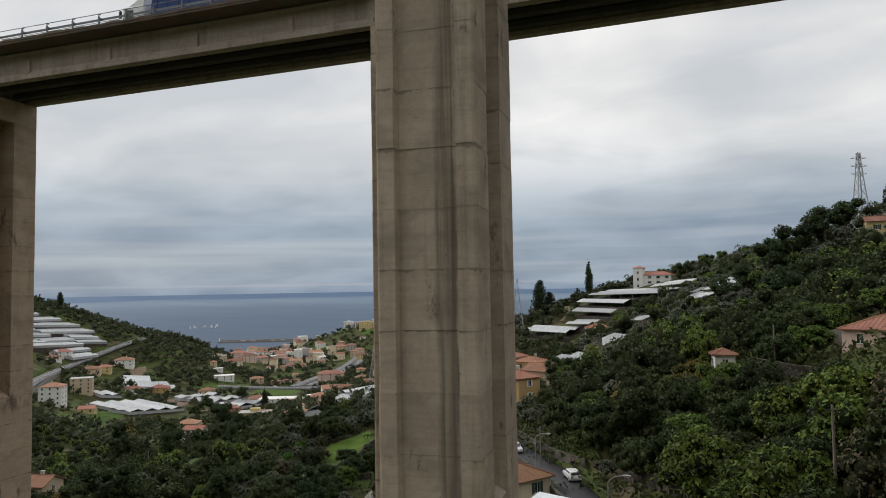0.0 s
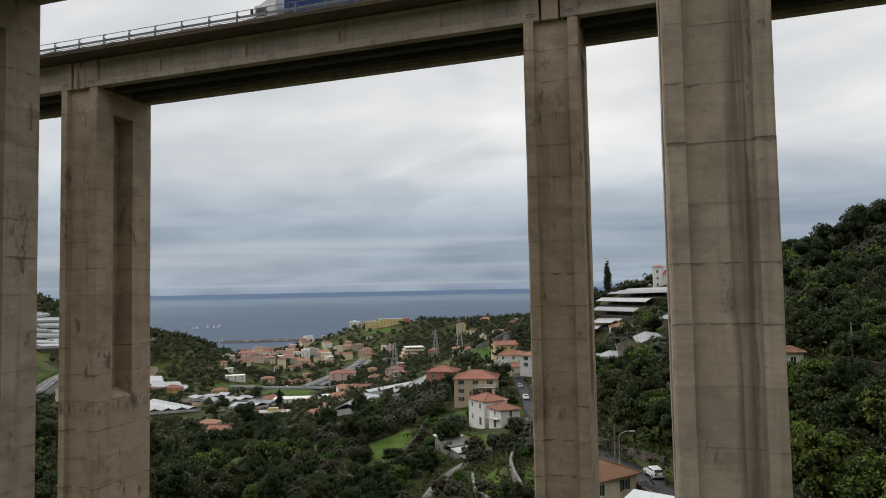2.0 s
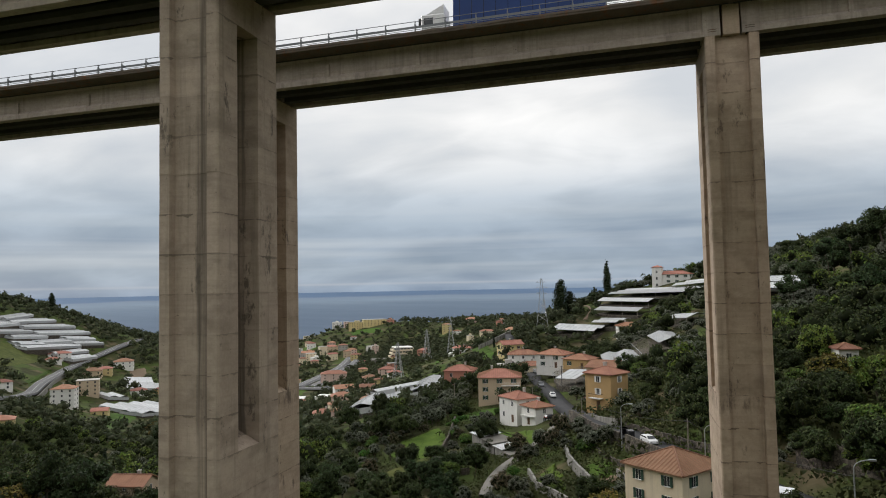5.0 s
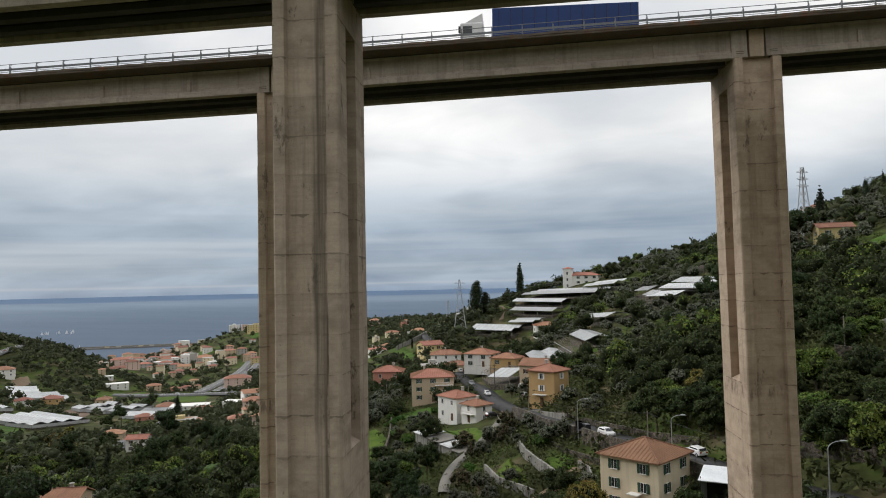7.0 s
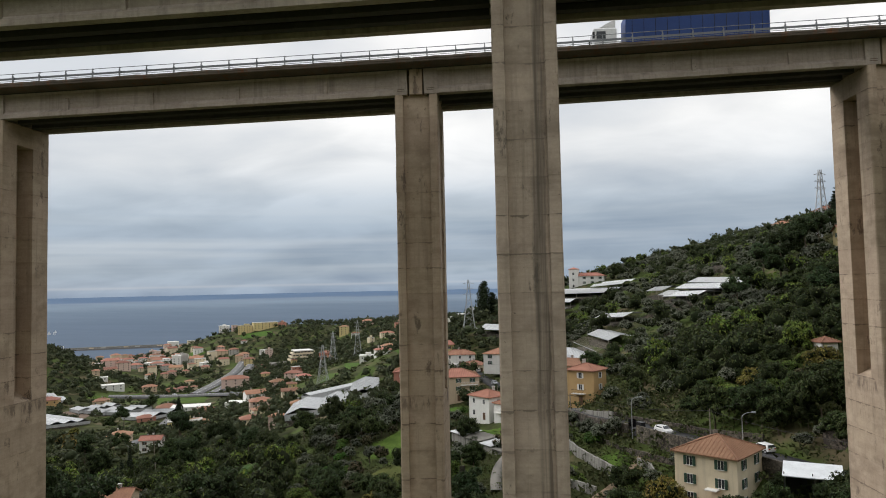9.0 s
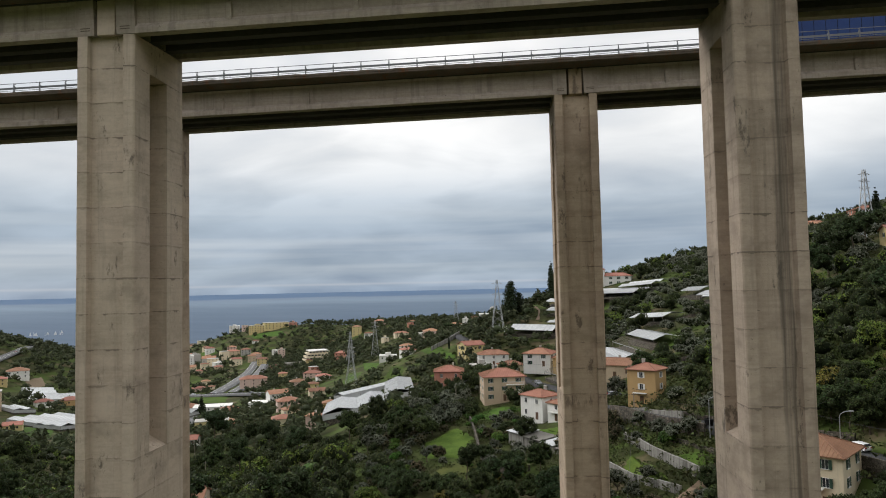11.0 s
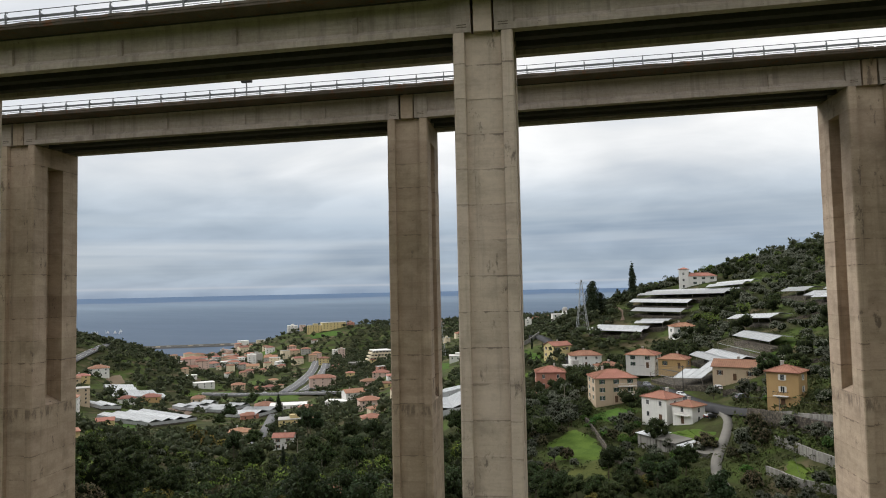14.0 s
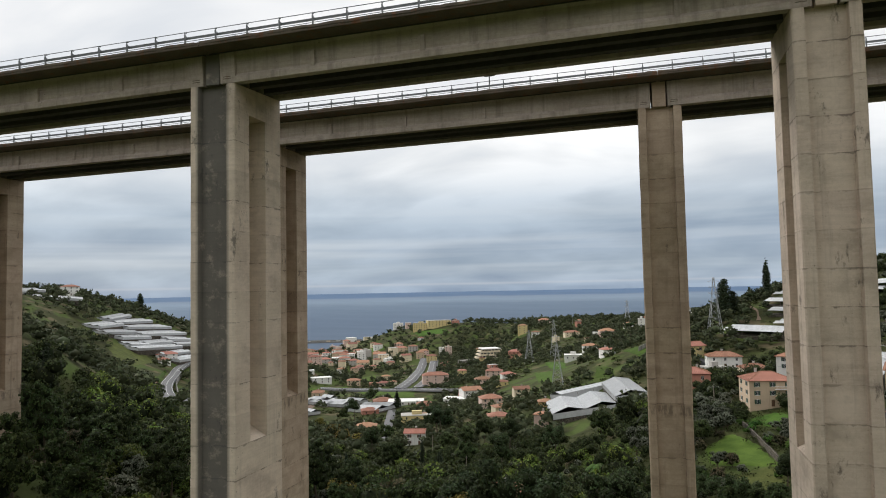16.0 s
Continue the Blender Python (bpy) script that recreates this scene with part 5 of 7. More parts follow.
HOUSES_SPUR_SLOPE = [
    ("white", "hip", -181, 592, 13, 9, 5.0, 13),
    ("white", "hip", -151, 437, 9, 7, 4.1, 16),
    ("white", "flat", -190, 554, 14, 11, 4.2, 10),
    ("salmon", "hip", -279, 727, 13, 10, 6.8, 3),
    ("pink", "hip", -264, 580, 14, 11, 4.5, 7),
    ("pink", "hip", -262, 537, 13, 10, 3.8, 28),
    ("yellow", "hip", -234, 489, 9, 6, 3.4, 20),
    ("cream", "gable", -194, 375, 9, 7, 4.7, 25),
    ("pink", "hip", -214, 382, 13, 10, 4.8, 27),
    ("ochre", "hip", -169, 318, 7, 6, 2.8, 15),
    ("pink", "hip", -161, 270, 7, 5, 5.4, -1),
    ("salmon", "hip", -263, 488, 10, 7, 2.8, 21),
]
HOUSES_VALLEY = [
    ("beige", "hip", -273, 334, 11, 9, 4.3, 20),
    ("yellow", "flat", -261, 381, 19, 10, 5.7, 23),
    ("white", "gable", -221, 275, 9, 7, 5.4, 14),
    ("salmon", "hip", -329, 484, 15, 12, 2.8, 26),
    ("white", "gable", -250, 460, 14, 11, 6.3, 36),
    ("cream", "hip", -197, 340, 9, 7, 2.8, 35),
    ("salmon", "hip", -257, 385, 17, 13, 2.8, 35),
    ("cream", "hip", -192, 314, 10, 8, 2.8, 24),
    ("white", "flat", -307, 478, 27, 15, 2.8, 20),
]
HOUSES_WEST = [
    ("white", "hip", -394, 350, 14, 11, 12.1, 30),
    ("beige", "flat", -435, 412, 15, 11, 11.2, 39),
    ("yellow", "hip", -496, 494, 12, 9, 5.3, 36),
    ("beige", "hip", -494, 477, 16, 12, 4.2, 39),
    ("white", "hip", -507, 529, 17, 13, 6.1, 37),
    ("yellow", "hip", -272, 200, 9, 7, 2.8, 44),
    ("yellow", "gable", -373, 358, 10, 8, 3.1, 33),
    ("white", "hip", -430, 459, 12, 9, 4.3, 48),
    ("ochre", "hip", -427, 485, 15, 11, 4.0, 26),
    ("beige", "hip", -408, 524, 11, 8, 3.6, 30),
    ("white", "hip", -537, 485, 18, 10, 5.1, 42),
    ("white", "hip", -528, 469, 12, 9, 2.8, 57),
    ("white", "hip", -413, 321, 11, 8, 4.5, 58),
]
GLASS_EAST = [
    ("poly", -375, 404, 41, 48, -7),
    ("poly", -371, 396, 38, 15, 102),
    ("poly", -456, 490, 22, 48, 45),
    ("poly", -440, 497, 22, 28, 67),
    ("poly", -424, 424, 18, 16, -18),
    ("glass", -387, 476, 12, 24, -25),
    ("glass", -385, 487, 9, 42, 2),
    ("glass", -368, 474, 15, 24, -26),
    ("glass", -357, 479, 15, 35, -9),
    ("glass", -323, 454, 28, 30, -15),
    ("glass", -29, 389, 61, 17, -49),
    ("glass", -45, 385, 41, 5, -46),
    ("glass", -47, 371, 33, 7, -45),
    ("glass", -51, 359, 17, 11, -39),
    ("poly", -68, 360, 30, 14, -31),
    ("poly", -7, 381, 23, 15, -47),
    ("glass", -40, 241, 36, 12, -83),
    ("glass", -46, 221, 12, 25, -51),
    ("frame", -55, 234, 24, 13, -77),
    ("glass", -26, 246, 36, 6, -83),
    ("glass", -18, 286, 41, 6, -79),
    ("glass", 3, 302, 28, 4, -85),
    ("glass", 2, 270, 16, 5, -85),
    ("frame", -31, 240, 44, 7, -83),
    ("poly", 15, 245, 50, 6, -83),
    ("poly", 10, 247, 49, 5, -82),
    ("poly", 4, 250, 36, 6, -82),
]
GLASS_WEST = [
    ("glass", -615, 506, 47, 9, 113),
    ("glass", -590, 466, 44, 12, 110),
    ("glass", -607, 515, 60, 10, 103),
    ("glass", -577, 467, 48, 9, 104),
    ("glass", -596, 523, 63, 11, 97),
    ("glass", -570, 478, 41, 9, 100),
    ("glass", -583, 527, 63, 12, 95),
    ("glass", -563, 499, 37, 9, 96),
    ("poly", -556, 467, 27, 10, 97),
    ("poly", -551, 485, 65, 11, 99),
    ("glass", -570, 536, 31, 10, 87),
    ("glass", -560, 535, 32, 11, 88),
    ("poly", -544, 498, 39, 10, 95),
    ("poly", -533, 499, 29, 13, 95),
    ("glass", -678, 449, 112, 21, 129),
]


for k, (wall, roof, x, y, w, d, h, yaw) in enumerate(HOUSES_EAST + HOUSES_VALLEY):
    near = math.hypot(x + 50, y) < 330
    make_house(x, y, w, d, h, yaw, wall, roof, detailed=near, shutters=("shutter", "shutter_brown", None)[k % 3], group="valley houses")
for wall, roof, x, y, w, d, h, yaw in HOUSES_WEST + HOUSES_SPUR_SLOPE:
    make_house(x, y, w, d, h, yaw, wall, roof, detailed=False, shutters=None, door=False, group="valley houses")
for wall, roof, x, y, w, d, h, yaw in HOUSES_HARBOUR + HOUSES_QUAY + HOUSES_SPUR_FOOT + HOUSES_SPUR_RIDGE:
    make_house(x, y, w, d, h, yaw, wall, roof, detailed=False, shutters=None, chimney=False, door=False, group="town houses")
# the dense old town by the harbour: rows of tall plain houses stepping down to the shore
town_rnd = random.Random(5)
town = []
for _try in range(900):
    u, v = town_rnd.random(), town_rnd.random()
    x, y = -520 - 330 * u + 150 * (v - 0.5), 830 + 470 * u + 150 * (v - 0.5)
    if len(town) > 88 or not -27 < float(ground(x, y)) < 36 or any(math.hypot(x - p, y - q) < 15 for p, q in town) or any(math.hypot(x - k[0], y - k[1]) < k[2] + 6 for k in KEEP):
        continue
    town.append((x, y))
    w = town_rnd.uniform(9, 19)
    make_house(x, y, w, w * town_rnd.uniform(0.6, 0.85), town_rnd.choice((6, 7, 9, 9, 12, 14)), 34 + town_rnd.uniform(-16, 16), town_rnd.choice(("white", "cream", "white", "beige", "pink", "white", "grey", "cream")),
               town_rnd.choice(("hip", "hip", "gable", "flat")), detailed=False, shutters=None, chimney=False, door=False, group="town houses", far=True)
for row in GLASS_EAST:
    make_greenhouse(*row, open_sides=row[2] < 420 and row[1] > -100)
for kind, x, y, length, width, yaw in GLASS_WEST:
    make_greenhouse(kind, x, y, length * 1.08, width * 1.5, yaw)

# the two big glasshouses below the hamlet and a long narrow one behind
make_greenhouse("glass", -147, 286, 40, 28, 104, 3.0, bays=2, steep=0.3)
keep_line([(-146, 258), (-136, 225)], 7.0, CLEARINGS)
make_greenhouse("glass", -130, 298, 54, 13, 102, 2.8, bays=1, steep=0.3)
make_greenhouse("poly", -152, 321, 29, 8, 46, 3.2)

# ---- the houses of the hamlet beyond the viaduct ----
ochre_house = make_house(-39.2, 163.2, 7.4, 6.8, 8.6, -32, "ochre", base=100.2, label="ochre three-storey house with pale shutters", shutters="wall_white", group="hamlet houses")
make_house(-66.2, 190, 8.6, 7.6, 6.6, -43, "white", base=91.6, shutters=None, label="white house with a terracotta roof on the lane", group="hamlet houses")
annexe = make_house(-59.8, 183.6, 6.4, 6, 4.9, -43, "white", base=92.0, shutters=None, label="low white annexe with a terracotta roof", group="hamlet houses")
beige_house = make_house(-79, 222, 14, 11, 8.0, 12, "beige", base=92, label="broad beige house with a hipped terracotta roof", group="hamlet houses")
make_house(-101, 251, 11, 9.5, 6.8, 6, "salmon", base=91.4, shutters=None, label="salmon-red house with a hipped terracotta roof", group="hamlet houses")
make_house(-101, 344, 11, 9, 6.4, 35, "yellow", base=94, roof="gable", label="yellow house with brown shutters and a gabled roof", shutters="shutter_brown", group="hamlet houses")
make_house(-87.5, 310, 14, 9, 5.2, 8, "white", base=93.6, shutters=None, label="white house with a hipped terracotta roof", group="hamlet houses")
make_house(-65.5, 258, 11, 9, 4.8, -20, "white", base=99.2, label="white house with a low terracotta roof", group="hamlet houses")
make_house(-55, 250, 10, 8, 3.3, -20, "ochre", base=99.8, label="low ochre house with a terracotta roof", group="hamlet houses")


def make_balcony(home, x0, x1, y, z, rail):
    """A concrete balcony on the front wall with a railing of thin bars."""
    slab = part("balcony", boxes((x0, x1, y - 1.2, y, z - 0.16, z)), M["wall_white"], home)
    bm = boxes((x0, x1, y - 1.2, y - 1.15, z + 0.92, z + 1.0), (x0, x0 + 0.05, y - 1.15, y, z + 0.92, z + 1.0), (x1 - 0.05, x1, y - 1.15, y, z + 0.92, z + 1.0))
    k = x0
    while k < x1:
        box(bm, k, k + 0.04, y - 1.19, y - 1.16, z, z + 0.92)
        k += 0.28
    part("balcony_rail", bm, rail, slab)


make_balcony(beige_house, 0.6, 6.6, -5.5, 2.7, M["wall_white"])
make_balcony(beige_house, 0.6, 6.6, -5.5, 5.4, M["wall_white"])
make_balcony(ochre_house, -2.0, 1.4, -3.4, 2.9, M["metal_dark"])
make_balcony(annexe, -2.3, 2.3, -3.0, 2.5, M["wall_white"])


def make_villa():
    """The cream villa below the road, its corner towards the valley, with a terrace in front."""
    base = 97.2
    v = make_house(-24.9, 92.2, 9.4, 9.4, 7.9, -37, "cream", base=base, rise=2.2, chimney=False, shutters="shutter", label="cream two-storey villa with green shutters and a hipped tile roof", group="hamlet houses")
    # porch canopy and terrace with terracotta edge and pots
    part("terrace", boxes((-5.2, 3.2, -7.8, -4.7, -3, 0.9)), M["wall_cream"], v)
    part("terrace_edge", boxes((-5.4, 3.4, -8.0, -4.7, 0.9, 1.05)), M["tile"], v)
    part("parapet", boxes((-5.3, 3.3, -7.9, -7.75, 1.05, 1.75)), M["wall_pink"], v)
    part("canopy", boxes((0.3, 2.1, -6.0, -4.7, 3.1, 3.25)), M["wall_white"], v)
    for k in range(4):
        bm = bmesh.new()
        tube(bm, (-4.4 + k * 1.3, -7.5, 1.05), (-4.4 + k * 1.3, -7.5, 1.5), 0.17, 0.25, 8)
        part("flower_pot", bm, M["tile"], v)


make_villa()


def make_lean_to():
    """A metal shed with a pale tin roof beside the road."""
    x, y = -15.4, 81.5
    gz = 101.8
    s = empty("metal_shed", pose(x, y, gz, 0, 0, -20), "open metal shed with a pale tin roof", "shed")
    bm = boxes((-3.6, 3.6, -2.6, 2.6, 3.0, 3.12))
    bmesh.ops.transform(bm, matrix=pose(0, 0, 0, 9, 0, 0), verts=bm.verts[:])
    part("roof", bm, M["tin"], s)
    for px in (-3.4, 0, 3.4):
        for py in (-2.4, 2.4):
            part("post", boxes((px - 0.06, px + 0.06, py - 0.06, py + 0.06, -1.5, 3.05)), M["metal_dark"], s)
    part("back_panel", boxes((-3.4, 3.4, 2.3, 2.4, -1, 2.9)), M["metal_dark"], s)
    part("side_panel", boxes((-3.45, -3.35, -2.4, 2.3, -1, 2.7)), M["tin"], s)


make_lean_to()


def make_tower_villa():
    gz = 126.6
    v = make_house(-18.6, 415, 19, 10, 8.4, -12, "white", base=gz, rise=1.9, label="white hilltop villa with a square tower and tile roofs", shutters="shutter", group="hamlet houses")
    part("tower", boxes((-11.4, -6.0, -5.7, -0.3, -2, 12.6)), M["wall_white"], v)
    bm = bmesh.new()
    hip_roof(bm, 5.4, 5.4, 12.6, 1.2)
    bmesh.ops.translate(bm, verts=bm.verts[:], vec=(-8.7, -3.0, 0))
    part("tower_roof", bm, M["tile"], v)
    for s in (0, 1, 2):
        window_parts(v, pose(-8.7, -5.7, 2.4 + s * 3.7), 1.0, 1.5, None, True)


make_tower_villa()
make_house(-142, 122, 8.5, 7, 7.6, 12, "beige", roof="gable", rise=1.7, shutters=None, label="old house with an orange tile roof among the valley trees", group="valley houses")
make_house(26.2, 114.5, 9.5, 9, 5.6, -30, "pink", base=117.6, rise=2.0, shutters=None, label="pink plastered house with white windows above a terrace wall", group="hillside houses")
make_house(4.6, 127.5, 3.2, 3.2, 3.2, 10, "white", base=114.9, rise=0.9, chimney=False, shutters=None, door=False, label="tiny white hut with a red tile roof", group="hillside houses")
make_house(51, 222, 10, 8, 3.6, -6, "yellow", base=142.4, roof="gable", label="yellow farmhouse on the upper slope", group="hillside houses")
make_house(98, 419, 16, 10, 5.0, -10, "beige", base=158.0, label="low beige house on the ridge", group="hillside houses")
make_house(75, 300, 12, 9, 4.5, -10, "salmon", label="reddish house on the upper slope", group="hillside houses")


keep_line([(-14, 404), (-18, 382)], 8.0, CLEARINGS)
keep_line([(25, 110), (18, 88)], 6.0, CLEARINGS)
keep_line([(32, 110), (27, 88)], 5.0, CLEARINGS)
keep_line([(4.5, 124), (4.0, 113)], 2.4, CLEARINGS)
keep_line([(9, 109), (8, 103)], 2.5, CLEARINGS)
keep_line([(16, 106), (14, 99)], 2.8, CLEARINGS)


def make_terrace_building():
    """The white stepped building with open parking decks on the far slope."""
    x, y = -318, 752
    b = empty("stepped_building", pose(x, y, float(ground(x, y)), 0, 0, 32), "white stepped building with open decks on the far slope", "building")
    for k in range(4):
        part("storey", boxes((-13 + k * 1.5, 14, -9, 9, k * 3.6 - (6 if k == 0 else 0), k * 3.6 + 2.0)), M["wall_cream"], b)
        part("glazing", boxes((-11 + k * 1.5, 13.0, -7.6, 7.6, k * 3.6 + 2.0, k * 3.6 + 3.6)), M["glass_dark"], b)
        for j in range(7):
            part("pillar", boxes((-13 + k * 1.5 + j * 3.9, -12.2 + k * 1.5 + j * 3.9, -9, -8, k * 3.6 + 2.0, k * 3.6 + 3.6)), M["wall_cream"], b)
    part("roof", boxes((-7, 14.4, -9.3, 9.3, 14.4, 15.4)), M["wall_white"], b)
    part("ramp", boxes((-32, -13, -7, 7, -5, 2.6)), M["plaza"], b)


make_terrace_building()

# hilltop house and greenhouses on the west ridge
make_house(-688, 523, 16, 10, 9, 60, "white", detailed=False, shutters=None, label="white house on the west ridge", group="hillside houses")
make_greenhouse("glass", -660, 470, 60, 12, 50)
make_greenhouse("glass", -690, 466, 45, 12, 50)

# ---- roads, lanes and walls ----
EAST_LANE = [(8, 30), (-1, 55), (-9, 78), (-18.5, 101), (-30, 121), (-39, 143), (-48, 172), (-57, 204), (-71, 250), (-86, 308), (-99, 341), (-128, 460)]
LANE_X, LANE_Y, LANE_Z = ribbon("road", EAST_LANE, 4.6, M["asphalt"], "narrow asphalt lane climbing past the hamlet", "road", lift=0.25)
ribbon("driveway", [(-52, 184), (-50, 174), (-52.5, 167), (-55, 160), (-58.5, 150), (-61, 141), (-61.5, 131), (-60, 122)], 2.3, M["plaza"], "pale concrete driveway winding down", "driveway")
ribbon("footpath", [(-30, 119), (-33, 114), (-35, 110), (-38, 107.5), (-42, 105), (-48, 104)], 2.2, M["soil"], "curving earth track", "path")
ribbon("road", [(-300, 215), (-350, 268), (-390, 314), (-455, 387), (-480, 426), (-517, 477), (-531, 515), (-545, 558), (-560, 600), (-580, 645)], 8.5, M["asphalt_worn"], "busy two-lane road along the west bank", "road", step=8, marks=True)
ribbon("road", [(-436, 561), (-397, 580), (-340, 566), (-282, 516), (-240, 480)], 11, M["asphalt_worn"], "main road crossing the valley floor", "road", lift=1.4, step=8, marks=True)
ribbon("slip_road", [(-353, 572), (-368, 647), (-411, 785), (-456, 921)], 11, M["asphalt_worn"], "motorway slip road towards the town", "road", lift=1.0, step=8, marks=True)
ribbon("slip_road", [(-330, 562), (-345, 636), (-391, 774), (-440, 920)], 11, M["asphalt_worn"], "motorway slip road towards the town", "road", lift=1.0, step=8, marks=True)
ribbon("road", [(-230, 275), (-244, 292), (-277, 372), (-289, 404), (-309, 456)], 6, M["asphalt_worn"], "village street in the valley", "road", lift=0.5, step=6)
keep_line([(-340, 566), (-360, 645), (-402, 780), (-450, 920)], 17.0)
keep_line([(-436, 540), (-397, 560), (-340, 546), (-282, 496)], 14.0)
keep_line([(-395, 545), (-340, 520)], 16.0)
ribbon("farm_track", [(-72, 425), (-67, 411), (-63.5, 390), (-67, 374)], 2.2, M["soil"], "pale earth farm track", "track", lift=-0.25, step=3)

make_field([(-101, 184), (-92, 195), (-85, 183), (-81, 160), (-99, 168)], M["grass"], "meadow", "bright green grass meadow on the slope")
make_field([(-74, 185), (-70, 183), (-54, 167), (-58, 156)], M["grass"], "garden_lawn", "green kitchen garden below the white house")
make_field([(-89, 206), (-78, 212), (-70, 203), (-82, 194)], M["grass"], "garden_lawn", "green garden by the beige house")
make_field([(-121, 366), (-110, 360), (-109, 345), (-119, 351)], M["grass"], "meadow", "green terrace meadow")
make_field([(-47, 203), (-40, 192), (-41, 186), (-46, 196)], M["grass"], "garden_lawn", "small lawn above a stone wall")
make_field([(-24, 246), (-16, 235), (-21, 220), (-29, 223)], M["grass"], "meadow", "green terrace on the slope")
make_field([(-220, 538), (-199, 510), (-173, 374), (-188, 402)], M["grass"], "meadow", "bright green terrace meadow below the pylons")
make_field([(-153, 386), (-141, 370), (-137, 344), (-150, 355)], M["grass"], "meadow", "bright green terrace meadow on the far slope")
make_field([(-141, 410), (-132, 414), (-120, 380), (-112, 356), (-126, 366)], M["grass"], "meadow", "green terrace meadow under a grey wall")
make_field([(-395, 570), (-365, 581), (-327, 555), (-311, 512), (-357, 520)], M["grass"], "meadow", "flat green verge inside the road bend", 0.5)
make_field([(-401, 461), (-404, 484), (-375, 463), (-368, 441), (-381, 441)], M["soil"], "tilled_plot", "brown tilled plot by the greenhouses", 0.4)
make_field([(-373, 364), (-356, 373), (-294, 270), (-330, 300)], M["grass"], "meadow", "green valley meadow")
make_field([(-52, 98), (-44, 104), (-40, 92), (-50, 84)], M["grass"], "garden_lawn", "small terrace lawn below the road")
make_field([(-223, 598), (-197, 558), (-183, 481), (-201, 514)], M["grass"], "meadow", "bright green terrace meadow beneath the pylons", 0.4)
make_field([(-445, 551), (-415, 602), (-409, 583), (-437, 536)], M["grass"], "meadow", "green verge beside the valley road", 0.5)
make_field([(-602, 1046), (-585, 1053), (-556, 1015), (-573, 1001)], M["grass"], "meadow", "green slope above the harbour", 0.5)
make_field([(-300, 1040), (-280, 1035), (-262, 1000), (-285, 1005)], M["grass"], "meadow", "pale green terrace on the ridge", 0.5)
make_field([(-485, 774), (-482, 810), (-408, 649), (-419, 629)], M["grass"], "meadow", "green bank beside the town", 0.5)
make_field([(-546, 1105), (-476, 1080), (-456, 1049), (-518, 1058)], M["grass"], "meadow", "green slope below the yellow building", 0.5)
make_field([(-559, 436), (-559, 461), (-540, 466), (-523, 457), (-482, 372)], M["rough_grass"], "meadow", "rough grassy slope under the greenhouses", 0.4)
make_field([(-461, 380), (-506, 448), (-497, 439), (-449, 371)], M["grass"], "meadow", "grass strip above the west road", 0.4)
make_field([(-500, 527), (-502, 552), (-483, 534), (-476, 502)], M["soil"], "tilled_plot", "brown terraced plot on the west bank", 0.4)
make_field([(-380, 376), (-368, 392), (-352, 363), (-360, 346)], M["grass"], "meadow", "green garden below the greenhouse", 0.4)
make_field([(-93, 161), (-84, 166), (-81, 150), (-88, 142), (-96, 152)], M["rough_grass"], "meadow", "rough grassy slope below the meadow", 0.3)
make_field([(-121, 330), (-114, 334), (-110, 292), (-117, 296)], M["grass"], "meadow", "green strip beside the long greenhouse", 0.3)
make_field([(-65, 178), (-59, 175), (-55, 163), (-59, 157), (-62, 164)], M["grass"], "kitchen_garden", "green kitchen garden rows below the white house", 0.35)
make_field([(-41, 122), (-35, 119), (-34, 113), (-38, 114)], M["grass"], "garden_lawn", "small grass terrace above a white wall", 0.3)
make_field([(45, 200), (70, 205), (72, 190), (50, 185)], M["grass"], "meadow", "green terrace near the upper farmhouse")


def make_wall(pts, height, mat, name, label, thick=0.45):
    """A retaining wall along the points: stones or rendered, with a coping."""
    p = [Vector((q[0], q[1], q[2] - height if len(q) > 2 else float(ground(q[0], q[1])))) for q in pts]
    w = empty(name, pose(*p[0]), label, "wall")
    inv = p[0]
    rnd = random.Random(int(p[0].x * 3))
    for a, b in zip(p, p[1:]):
        d = b - a
        n = max(1, int(d.length / 4.0))
        for k in range(n):
            q0, q1 = a + d * (k / n) - inv, a + d * ((k + 1) / n) - inv
            side = Vector((-d.y, d.x, 0)).normalized() * thick / 2
            bm = bmesh.new()
            top = height + rnd.uniform(-0.12, 0.12)
            vs = [bm.verts.new(c + Vector((0, 0, z))) for z in (-1.2, top) for c in (q0 - side, q1 - side, q1 + side, q0 + side)]
            for f in ((3, 2, 1, 0), (4, 5, 6, 7), (0, 1, 5, 4), (1, 2, 6, 5), (2, 3, 7, 6), (3, 0, 4, 7)):
                bm.faces.new([vs[i] for i in f])
            bmesh.ops.recalc_face_normals(bm, faces=bm.faces[:])
            part("wall_length", bm, mat, w)
    return w


make_wall([(-15, 103), (-21, 112), (-28, 124), (-33, 135), (-38, 148)], 1.3, M["stone_wall"], "stone_wall", "rough stone retaining wall beside the lane")
make_wall([(-23, 99.5), (-29, 109), (-35, 118), (-40, 131)], 1.0, M["stone_wall"], "stone_wall", "low stone parapet along the lane")
make_wall([(-47.5, 143), (-46, 138), (-44, 127), (-41, 118), (-38, 111)], 2.0, M["render_wall"], "garden_wall", "streaked white terrace wall")
keep_line([(-50, 138), (-47, 126), (-43, 114)], 2.8, CLEARINGS)
make_field([(-48, 134), (-44.5, 121), (-42, 113), (-45, 113), (-51, 126)], M["grass"], "garden_lawn", "narrow grass terrace between white walls")
make_wall([(-52.5, 130), (-49, 120), (-45, 113.5), (-42, 108.5)], 1.6, M["render_wall"], "garden_wall", "streaked white terrace wall")
